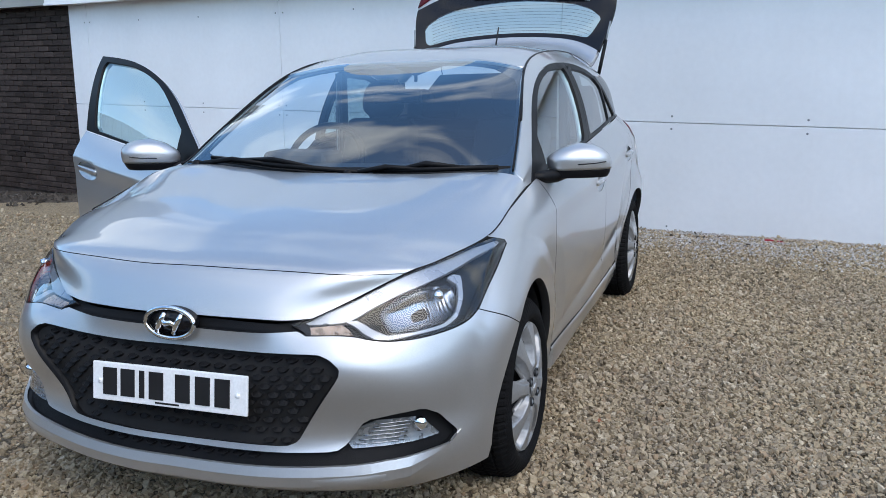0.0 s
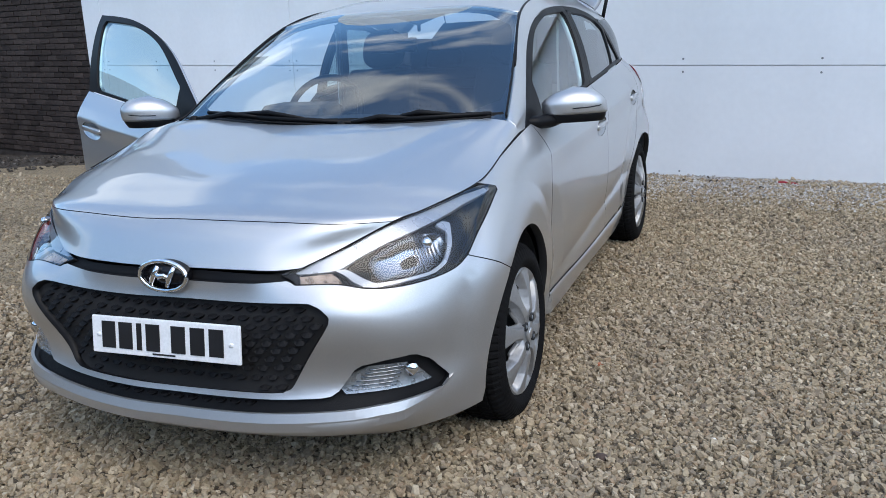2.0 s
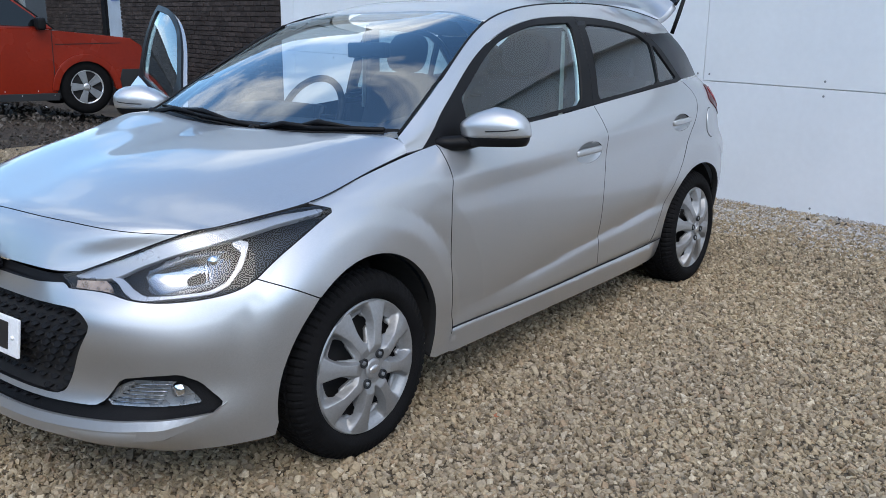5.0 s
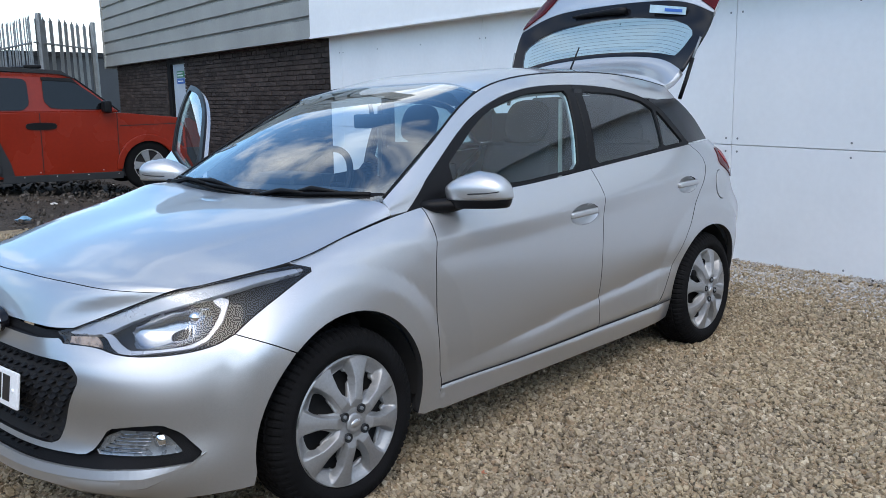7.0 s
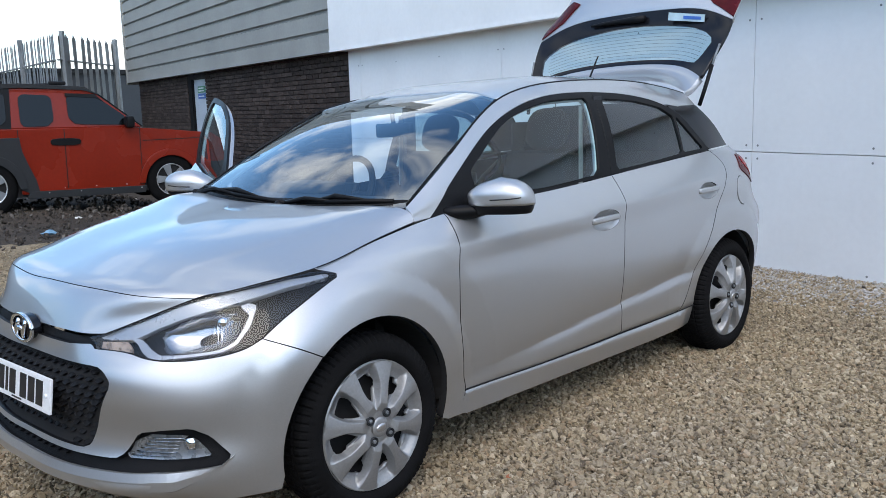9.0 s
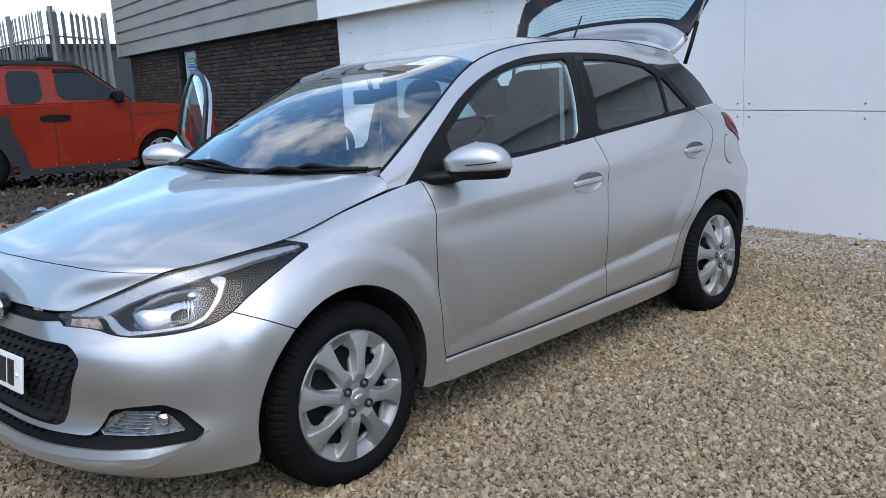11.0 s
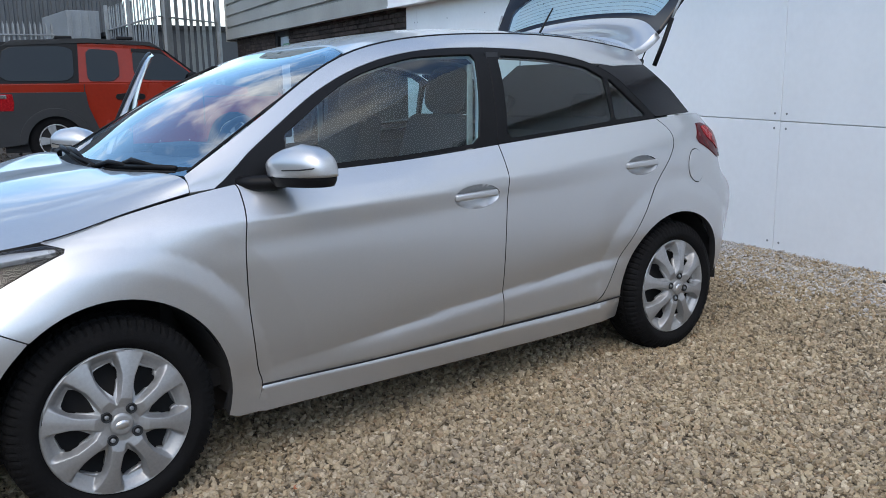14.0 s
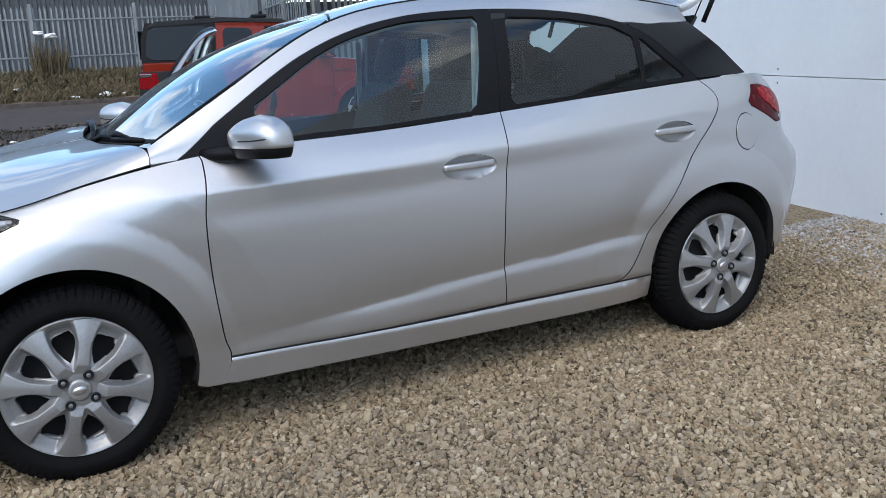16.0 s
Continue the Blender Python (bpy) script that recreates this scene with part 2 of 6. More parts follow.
CABIN_GREY = material("grey_cabin_sheet", (.17, .19, .21), .55, scale=1.5, vary=.12)
GRAVEL = voronoi_ground("gravel_bed", [(.10, .074, .045), (.22, .163, .096), (.33, .25, .148), (.26, .205, .135), (.42, .335, .215)], 82, 1.0)
# darker than the bed: shade between stones, put into the colour
GAP_SHADE = voronoi_ground("gravel_fines", [(.06, .045, .029), (.11, .082, .050), (.16, .122, .075), (.09, .069, .045)], 110, .9)
STONE = stone_mat("gravel_stone", [(.16, .120, .074), (.25, .190, .116), (.34, .265, .166), (.27, .215, .145), (.38, .305, .195), (.20, .155, .105), (.47, .395, .28), (.27, .185, .110), (.32, .255, .165), (.14, .105, .072)])
PALE_STONE = stone_mat("pale_stone", [(.29, .27, .245), (.40, .38, .355), (.25, .23, .205), (.49, .47, .445), (.35, .33, .30), (.44, .425, .405)])
RUBBLE = stone_mat("rubble_stone", [(.018, .014, .011), (.045, .035, .027), (.03, .025, .02), (.08, .066, .052), (.022, .018, .014), (.06, .045, .034), (.13, .115, .10)])
DIRT = voronoi_ground("dark_yard_rubble", [(.020, .015, .010), (.038, .028, .019), (.060, .044, .030), (.030, .022, .016)], 34, .8, stain=.4)
ASPHALT = material("worn_asphalt", (.046, .034, .027), .9, scale=1.2, vary=.3, fine=.2, bump=.5, bump_scale=150)


# ---------------------------------------------------------------- mesh helpers
from mathutils.geometry import delaunay_2d_cdt


def part(name, bm, mat, parent=None, label=""):
    """Links a bmesh as one mesh object, under parent."""
    me = bpy.data.meshes.new(name)
    bmesh.ops.recalc_face_normals(bm, faces=bm.faces)
    bm.to_mesh(me)
    bm.free()
    me.materials.append(mat)
    ob = new(name, me)
    ob.parent = parent
    if label:
        ob["label"] = label
    return ob


def raw(name, verts, faces, mat, parent=None, label="", smooth=False, normals=None, skin_faces=0, edge=None):
    """The same from arrays of vertices and faces; normals: one a vertex for the first faces, those of the skin, none for the rest."""
    me = bpy.data.meshes.new(name)
    me.from_pydata([tuple(v) for v in verts], [], [tuple(f) for f in faces])
    me.materials.append(mat)
    if smooth or normals is not None:
        me.shade_smooth()
    if normals is not None:
        k = len(normals)
        loops = np.zeros((len(me.loops), 3))
        ids = np.empty(len(me.loops), np.int64)
        me.loops.foreach_get("vertex_index", ids)
        ok = (ids < k) & (np.arange(len(ids)) < 3 * skin_faces)
        loops[ok] = normals[ids[ok]]
        me.normals_split_custom_set([tuple(v) for v in loops])
    if edge is not None:
        me.materials.append(edge)
        me.polygons.foreach_set("material_index", (np.arange(len(faces)) >= skin_faces).astype(np.int32))
    me.update()
    ob = new(name, me)
    ob.parent = parent
    if label:
        ob["label"] = label
    return ob


def thing(name, label, category, group="", kind="", at=None):
    ob = tagged(new(name), label, category, group, kind)
    if at is not None:
        ob.matrix_world = at
    return ob


def box(bm, x0, x1, y0, y1, z0, z1, bevel=0.0, segments=2, turn=None):
    r = bmesh.ops.create_cube(bm, size=1, matrix=Matrix.Translation(((x0 + x1) / 2, (y0 + y1) / 2, (z0 + z1) / 2)) @ Matrix.Diagonal((x1 - x0, y1 - y0, z1 - z0, 1)))
    vs = r["verts"]
    if bevel:
        es = list({e for v in vs for e in v.link_edges})
        out = bmesh.ops.bevel(bm, geom=es, offset=bevel, segments=segments, affect="EDGES", profile=.6)
        vs = list({v for f in out["faces"] for v in f.verts} | {v for v in vs if v.is_valid})
    if turn is not None:
        bmesh.ops.transform(bm, matrix=turn, verts=vs)
    return vs


def boxed(*a, **k):
    bm = bmesh.new()
    box(bm, *a, **k)
    return bm


def tube(points, radius, sides=8, closed=False):
    """A round bar along points; radius a number or one for each point."""
    bm = bmesh.new()
    pts = [Vector(p) for p in points]
    rad = radius if hasattr(radius, "__len__") else [radius] * len(pts)
    rings = []
    for i, p in enumerate(pts):
        a = pts[max(i - 1, 0)] if not closed else pts[i - 1]
        b = pts[min(i + 1, len(pts) - 1)] if not closed else pts[(i + 1) % len(pts)]
        q = (b - a).to_track_quat("Z", "X")
        rings.append([bm.verts.new(p + q @ Vector((math.cos(t) * rad[i], math.sin(t) * rad[i], 0))) for t in (2 * math.pi * k / sides for k in range(sides))])
    n = len(rings)
    for i in range(n if closed else n - 1):
        a, b = rings[i], rings[(i + 1) % n]
        for k in range(sides):
            bm.faces.new((a[k], a[(k + 1) % sides], b[(k + 1) % sides], b[k]))
    if not closed:
        bm.faces.new(rings[0][::-1]), bm.faces.new(rings[-1])
    for f in bm.faces:
        f.smooth = True
    return bm


def lathe(profile, sides=48, axis="x", centre=(0, 0, 0)):
    """A body of revolution from (along, radius) pairs."""
    bm = bmesh.new()
    rings = []
    for a, r in profile:
        ring = []
        for k in range(sides):
            t = 2 * math.pi * k / sides
            p = {"x": (a, r * math.cos(t), r * math.sin(t)), "y": (r * math.cos(t), a, r * math.sin(t)), "z": (r * math.cos(t), r * math.sin(t), a)}[axis]
            ring.append(bm.verts.new(Vector(p) + Vector(centre)))
        rings.append(ring)
    for a, b in zip(rings, rings[1:]):
        for k in range(sides):
            f = bm.faces.new((a[k], a[(k + 1) % sides], b[(k + 1) % sides], b[k]))
            f.smooth = True
    return bm


def prism(outline, axis, lo, hi, bevel=0.0):
    """A flat outline pushed along an axis from lo to hi; outline points are in the two other axes, in order."""
    bm = bmesh.new()

    def place(p, d):
        return {"x": (d, p[0], p[1]), "y": (p[0], d, p[1]), "z": (p[0], p[1], d)}[axis]

    a = [bm.verts.new(place(p, lo)) for p in outline]
    b = [bm.verts.new(place(p, hi)) for p in outline]
    bm.faces.new(a), bm.faces.new(b[::-1])
    for i in range(len(a)):
        j = (i + 1) % len(a)
        bm.faces.new((a[i], b[i], b[j], a[j]))
    if bevel:
        bmesh.ops.bevel(bm, geom=list(bm.edges), offset=bevel, segments=2, affect="EDGES", profile=.6)
    return bm


def inside(pts, poly):
    """Which of pts lie in the closed outline poly."""
    x, y = pts[:, 0], pts[:, 1]
    ok = np.zeros(len(pts), bool)
    for (x0, y0), (x1, y1) in zip(poly, np.roll(poly, -1, 0)):
        c = (y0 > y) != (y1 > y)
        with np.errstate(divide="ignore", invalid="ignore"):
            ok ^= c & (x < (x1 - x0) * (y - y0) / (y1 - y0 + 1e-15) + x0)
    return ok


def dense(poly, step, closed=True):
    """Points along an outline, none further apart than step."""
    out = []
    poly = np.asarray(poly, float)
    for a, b in zip(poly, np.roll(poly, -1, 0) if closed else poly[1:]):
        k = max(1, int(np.ceil(np.linalg.norm(b - a) / step)))
        out += [a + (b - a) * i / k for i in range(k)]
    if not closed:
        out.append(poly[-1])
    return np.array(out)


def rounded(poly, times=2, cut=.25, closed=True):
    """Cuts the corners of an outline."""
    p = np.asarray(poly, float)
    for _ in range(times):
        if closed:
            q = np.roll(p, -1, 0)
            p = np.stack([p * (1 - cut) + q * cut, p * cut + q * (1 - cut)], 1).reshape(-1, p.shape[1])
        else:
            q = np.stack([p[:-1] * (1 - cut) + p[1:] * cut, p[:-1] * cut + p[1:] * (1 - cut)], 1).reshape(-1, p.shape[1])
            p = np.concatenate([p[:1], q, p[-1:]])
    return p


def shrink(poly, d):
    """Moves a closed outline inwards by d."""
    p = np.asarray(poly, float)
    area = 0.5 * np.sum(p[:, 0] * np.roll(p[:, 1], -1) - np.roll(p[:, 0], -1) * p[:, 1])
    s = 1 if area > 0 else -1
    out = []
    for i in range(len(p)):
        a, b, c = p[i - 1], p[i], p[(i + 1) % len(p)]
        n1, n2 = np.array([-(b - a)[1], (b - a)[0]]), np.array([-(c - b)[1], (c - b)[0]])
        n1, n2 = n1 / max(np.linalg.norm(n1), 1e-9), n2 / max(np.linalg.norm(n2), 1e-9)
        m = n1 + n2
        m = m / max(m @ m / 2, .35)
        out.append(b + s * d * m)
    return np.array(out)


def panel(skin, outline, holes=(), step=.035, flange=.014, lift=0.0, rim=True, folds=()):
    """A trimmed piece of a surface with its edges turned inwards: vertices, faces and normals."""
    loops = [dense(outline, step)] + [dense(h, step) for h in holes]
    lo, hi = loops[0].min(0), loops[0].max(0)
    gu, gv = np.meshgrid(np.arange(lo[0] + step / 2, hi[0], step), np.arange(lo[1] + step / 2, hi[1], step))
    pts = np.stack([gu.ravel(), gv.ravel()], 1)
    ok = inside(pts, loops[0])
    for h in loops[1:]:
        ok &= ~inside(pts, h)
    edge = np.concatenate(loops)
    pts = pts[ok]
    if len(pts):
        d = np.array([((edge - p) ** 2).sum(1).min() for p in pts])
        pts = pts[d > (.45 * step) ** 2]
    verts, edges, n = [], [], 0
    for lp in loops:
        verts += [Vector(p) for p in lp]
        edges += [(n + i, n + (i + 1) % len(lp)) for i in range(len(lp))]
        n += len(lp)
    for fold in folds:
        edges += [(len(verts) + i, len(verts) + i + 1) for i in range(len(fold) - 1)]
        verts += [Vector(p) for p in fold]
    verts += [Vector(p) for p in pts]
    vs, _, fs, *_ = delaunay_2d_cdt(verts, edges, [], 0, 1e-5)
    uv = np.array([tuple(v) for v in vs])
    fs = np.array([tuple(f) for f in fs])
    c = uv[fs].mean(1)
    ok = inside(c, loops[0])
    for h in loops[1:]:
        ok &= ~inside(c, h)
    fs = fs[ok]
    a, b, d = uv[fs[:, 0]], uv[fs[:, 1]], uv[fs[:, 2]]
    turn = (b - a)[:, 0] * (d - a)[:, 1] - (b - a)[:, 1] * (d - a)[:, 0] < 0
    fs[turn] = fs[turn][:, ::-1]
    nor = skin.normal(uv[:, 0], uv[:, 1])
    pos = skin.at(uv[:, 0], uv[:, 1]) + nor * lift
    faces = [tuple(int(i) for i in f) for f in fs]
    out = list(pos)
    if rim and flange:
        seen = {}
        for f in faces:
            for i in range(3):
                k = (f[i], f[(i + 1) % 3])
                seen[k] = True
        border = [(i, j) for i, j in seen if (j, i) not in seen]
        low, nn = {}, len(out)
        for i in sorted({i for e in border for i in e}):
            low[i] = nn
            out.append(pos[i] - nor[i] * flange)
            nn += 1
        faces += [(j, i, low[i], low[j]) for i, j in border]
    return np.array(out), faces, nor, len(fs)


def flip(data):
    """The same piece on the car's other side."""
    v, f, n, k = data
    return v * (-1, 1, 1), [q[::-1] for q in f], n * (-1, 1, 1), k


def emit(name, data, mat, parent, label="", edge=None):
    return raw(name, data[0], data[1], mat, parent, label, normals=data[2], skin_faces=data[3], edge=edge)


# ---------------------------------------------------------------- ground
def ground_z(x, y):
    """The yard rises gently away from the car's far side, and the gravel is heaped a little along the wall."""
    x, y = np.asarray(x, float), np.asarray(y, float)
    far = np.clip(-1.5 - x, 0, 60)
    rise = .052 * far * far / (far + 2) / (1 + .02 * far)
    gap = (3.70 - .24 * x) - y
    near = np.clip(((3.70 - .24 * x) - y) / 4.0, 0, 1)
    near = near * near * (3 - 2 * near)
    rise = rise * near - .016 * np.minimum(far, 9) * (1 - near)
    heap = .015 * np.exp(-np.clip(gap, 0, 9) / .45) * (x > -7)
    return rise + heap


def sheet(name, xs, ys, mat, lift, keep=None, label="", category=""):
    gx, gy = np.meshgrid(xs, ys, indexing="ij")
    z = ground_z(gx, gy) + lift
    n, m = gx.shape
    verts = np.stack([gx.ravel(), gy.ravel(), z.ravel()], 1)
    faces = [(i * m + j, (i + 1) * m + j, (i + 1) * m + j + 1, i * m + j + 1) for i in range(n - 1) for j in range(m - 1)]
    if keep:
        faces = [f for f in faces if keep(verts[list(f)].mean(0))]
    return tagged(raw(name, verts, faces, mat, smooth=True), label, category, kind="structure")


axis_far = np.r_[-400, -250, -150, -90, -60, np.arange(-44, 20.1, 2), 40, 90, 180, 400]
sheet("ground", axis_far, axis_far, DIRT, -.03, label="dark trampled yard of rubble and dirt", category="ground")
sheet("gravel_bed", np.arange(-7.2, 14, .2), np.arange(-12, 6, .2), GRAVEL, 0.0, lambda p: p[1] < 3.75 - .24 * p[0] and p[1] > -12 + 0 and p[0] > -7.0 + .25 * math.sin(p[1] * 1.3),
      "loose buff and brown pea gravel spread over the yard", "gravel")


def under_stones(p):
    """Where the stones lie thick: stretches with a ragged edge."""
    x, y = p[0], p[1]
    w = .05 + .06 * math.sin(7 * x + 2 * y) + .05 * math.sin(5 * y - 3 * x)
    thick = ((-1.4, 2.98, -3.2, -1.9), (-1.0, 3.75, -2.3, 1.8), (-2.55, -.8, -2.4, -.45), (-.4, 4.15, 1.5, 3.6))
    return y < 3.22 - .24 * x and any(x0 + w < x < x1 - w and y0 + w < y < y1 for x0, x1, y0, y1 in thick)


# dark sheet painting the shade between the stones and below the car
sheet("gravel_fines", np.arange(-2.6, 4.5, .1), np.arange(-3.3, 4.4, .1), GAP_SHADE, .003, under_stones, "dark sheet under the gravel stones, coloured as the shade in their gaps", "gravel")


def loose_stones(name, zones, mid, label, mat, slope=0.0):
    """Loose stones strewn over stretches of the ground: (count, x0, x1, y0, y1)."""
    rng = np.random.default_rng(4)
    low, high = [(math.cos(k * math.pi / 2), math.sin(k * math.pi / 2), -.62) for k in range(4)], [(.92 * math.cos((k + .5) * math.pi / 2), .92 * math.sin((k + .5) * math.pi / 2), .62) for k in range(4)]
    base = np.array(low + high)
    tri = np.array([(4, 5, 6), (4, 6, 7)] + [t for k in range(4) for t in ((k, (k + 1) % 4, 4 + k), (4 + k, (k + 1) % 4, 4 + (k + 1) % 4))])
    xy = np.concatenate([np.stack([rng.uniform(x0, x1, k), rng.uniform(y0, y1, k)], 1) for k, x0, x1, y0, y1 in zones])
    xy[:, 1] -= slope * xy[:, 0]
    k = len(xy)
    size = rng.lognormal(math.log(mid), .25, k).clip(mid * .5, mid * 2)
    squash = np.stack([rng.uniform(.8, 1.35, k), rng.uniform(.7, 1.1, k), rng.uniform(.6, 1.0, k)], 1)
    spin = rng.uniform(0, 2 * math.pi, k)
    lean = rng.normal(0, .4, (k, 2))
    shape = base[None] * (1 + rng.uniform(-.27, .27, (k, len(base), 3)))
    v = shape * (size[:, None] * squash)[:, None]
    c, s = np.cos(spin)[:, None], np.sin(spin)[:, None]
    x, y = v[..., 0] * c - v[..., 1] * s, v[..., 0] * s + v[..., 1] * c
    z = v[..., 2] + x * lean[:, :1] + y * lean[:, 1:]
    v = np.stack([x + xy[:, :1], y + xy[:, 1:], z + (ground_z(xy[:, 0], xy[:, 1]) + size * rng.uniform(-.1, 1.0, k))[:, None]], 2)
    f = (tri[None] + (np.arange(k) * len(base))[:, None, None]).reshape(-1, 3)
    me = bpy.data.meshes.new(name)
    me.vertices.add(k * len(base))
    me.vertices.foreach_set("co", v.reshape(-1))
    me.loops.add(len(f) * 3)
    me.loops.foreach_set("vertex_index", f.reshape(-1).astype(np.int32))
    me.polygons.add(len(f))
    me.polygons.foreach_set("loop_start", np.arange(len(f), dtype=np.int32) * 3)
    me.update(calc_edges=True)
    me.shade_flat()
    me.materials.append(mat)
    tagged(new(name, me), label, "gravel", kind="stuff")


loose_stones("gravel_stones", [(76000, .62, 3.0, -2.3, 1.6), (15000, 3.0, 3.75, -2.2, 1.6), (42000, -1.4, 3.0, -3.2, -2.0), (32000, .8, 4.2, 1.6, 3.3), (15000, -2.6, -.9, -2.4, -.4), (16000, -1.0, .62, -2.0, -1.0), (14000, .1, .62, -1.0, 1.7)], .0082, "loose buff, brown and grey gravel stones", STONE)
loose_stones("gravel_stones", [(9000, -6.5, -1.6, -1.5, 3.2)], .010, "loose buff gravel stones beyond the car", STONE)
loose_stones("gravel_stones", [(9500, -.6, 4.8, 3.28, 3.69), (8500, -.6, 4.8, 2.95, 3.4), (3000, -.6, 4.8, 2.65, 3.1)], .0078, "pale gravel stones along the foot of the wall", PALE_STONE, .24)
loose_stones("gravel_stones", [(15000, -.4, .95, 1.72, 3.66)], .0075, "loose buff gravel stones behind the car", STONE, .24)
loose_stones("dark_clods", [(55, .3, 4.8, 3.2, 3.67)], .013, "dark crumbs of earth along the foot of the wall", RUBBLE, .24)
loose_stones("rubble", [(4200, -15, -6.6, -3.5, 5.0), (600, -11, -7.2, 4.4, 5.4)], .020, "dark broken rubble trodden into the dirt yard", RUBBLE)


# ---------------------------------------------------------------- buildings, in a frame of their own along the long front
FRONT = pose(-.14, 3.734, 0, 0, 1.5, -13.5)   # x along the front, y into the building


def on_front(ob):
    ob.matrix_world = FRONT
    return ob


def wall_panels():
    wall = on_front(tagged(part("wall_north", boxed(-7.16, 14, .03, .30, -.15, 2.4), WALL_WHITE), "white-painted flat sheet wall with fine joints and bolt heads", "wall", kind="structure"))
    xs = [-7.16, -6.78, -3.40, -.03, 3.35, 6.73, 10.1, 14]
    for a, b in zip(xs, xs[1:]):
        for z0, z1 in ((-.12, .957), (.957, 2.40)):
            part("panel", boxed(a + .003, b - .003, 0, .034, z0 + .003, z1 - .003, bevel=.002, segments=1), WALL_WHITE, wall)
    bolt = None
    for s in xs[1:-1]:
        for k in (-.055, .055, 1.03, 2.1):
            for z in (.905, 1.01, 2.0, .08):
                if bolt is None:
                    bolt = part("bolt", lathe([(-.004, .0001), (-.004, .007), (-.001, .009), (.004, .009)], 10, "y"), GALV, wall)
                    bolt.location = (s + k, 0, z)
                else:
                    b = bolt.copy()
                    scene.collection.objects.link(b)
                    b.location = (s + k, 0, z)
    return wall


wall_panels()
fascia = on_front(tagged(part("fascia", prism([(-.20, 2.23), (.30, 2.23), (.30, 4.4), (-.20, 4.4), (-.20, 2.29)], "x", -7.36, 14, ), WALL_WHITE), "white boxed fascia jutting over the wall top", "fascia", kind="structure"))
part("drip_edge", boxed(-7.37, 14, -.21, -.18, 2.222, 2.25), WALL_WHITE, fascia)


def brick_wall(name, x0, x1, z1, label):
    w = on_front(tagged(part(name, boxed(x0, x1, .075, .35, -.6, z1), MORTAR), label, "wall", kind="structure"))
    rows = int((z1 + .3) / .078)
    rng = random.Random(3)
    verts, faces, made = [], [], 0
    me = bpy.data.meshes.new("brick")
    bm = boxed(0, .218, 0, .03, 0, .066, bevel=.004, segments=1)
    bm.to_mesh(me)
    tri_v, tri_f = [v.co[:] for v in bm.verts], [[v.index for v in f.verts] for f in bm.faces]
    bm.free()
    me.materials.append(BRICK)
    for r in range(rows):
        x = x0 + (-.114 if r % 2 else 0)
        while x < x1 - .05:
            a, b = max(x, x0), min(x + .218, x1)
            z = -.3 + r * .078
            if b - a > .03:
                near = a > -10.2 and .2 < z < 2.2 and made < 295
                dy = .05 + rng.uniform(-.003, .002)
                if near:
                    ob = new("brick", me)
                    ob.parent = w
                    ob.location, ob.scale = (a, dy, z), ((b - a) / .218, 1, 1)
                    made += 1
                else:
                    n = len(verts)
                    verts += [(a + v[0] * (b - a) / .218, dy + v[1], z + v[2]) for v in tri_v]
                    faces += [[n + i for i in f] for f in tri_f]
            x += .229
    rest = raw("brickwork", verts, faces, BRICK_REST, w)
    rest["kind"] = "stuff"
    return w


BRICK_REST = BRICK.copy()
BRICK_REST.name = "dark_brown_brickwork"
for node in list(BRICK_REST.node_tree.nodes):
    if node.bl_idname == "ShaderNodeObjectInfo":
        geo = BRICK_REST.node_tree.nodes.new("ShaderNodeNewGeometry")
        for link in list(node.outputs["Random"].links):
            BRICK_REST.node_tree.links.new(geo.outputs["Random Per Island"], link.to_socket)
brick_wall("wall_brick_1", -14.05, -7.16, 2.34, "dark brown brick wall under metal cladding")
brick_wall("wall_brick_2", -19.6, -15.3, 2.34, "dark brown brick wall beside a grey door")
part("lintel", boxed(-15.3, -14.05, .06, .35, 2.13, 2.34), TRIM_BLACK, on_front(tagged(new("door_frame"), "dark timber frame round a doorway", "door frame", kind="structure")))
d = on_front(tagged(part("door_1", boxed(-15.05, -14.1, .12, .17, -.3, 2.12, bevel=.004), DOOR_GREY), "pale grey flush door with blue notices", "door", kind="structure"))
part("jamb", boxed(-15.3, -15.06, .06, .2, -.5, 2.13), TRIM_BLACK, d)
part("sign", boxed(-14.78, -14.28, .112, .12, 1.70, 1.81), SIGN_BLUE, d, "blue and white notice with unreadable lines")
part("sign", boxed(-14.78, -14.28, .112, .12, 1.83, 1.97), SIGN_GREEN, d, "green and white notice with unreadable lines")
for z in (1.93, 1.87, 1.755):
    part("line", boxed(-14.72, -14.36, .106, .112, z - .014, z + .010), SIGN_WHITE, d)
part("door_handle", boxed(-14.98, -14.86, .07, .12, .95, .98, bevel=.004), GALV, d, "small steel lever")


def cladding():
    """Horizontal trapezoid sheeting above the brick."""
    prof, z = [], 2.28
    while z < 6.2:
        prof += [(-.10, z), (-.10, z + .235), (-.045, z + .255), (-.045, z + .285)]
        z += .30
    bm = bmesh.new()
    a = [bm.verts.new((-7.37, y, z)) for y, z in prof]
    b = [bm.verts.new((-20.2, y, z)) for y, z in prof]
    for i in range(len(prof) - 1):
        bm.faces.new((a[i], b[i], b[i + 1], a[i + 1]))
    c = on_front(tagged(part("wall_cladding", bm, CLADDING), "weathered grey horizontal metal sheet cladding", "cladding", kind="structure"))
    part("end_trim", boxed(-20.25, -20.15, -.12, .3, 2.2, 6.2), CLADDING, c)
    part("backing", boxed(-20.2, -7.37, -.04, .34, 2.25, 6.2), CLADDING, c)
    part("bottom_flashing", boxed(-20.2, -7.37, -.12, .06, 2.24, 2.285), CLADDING, c)


cladding()


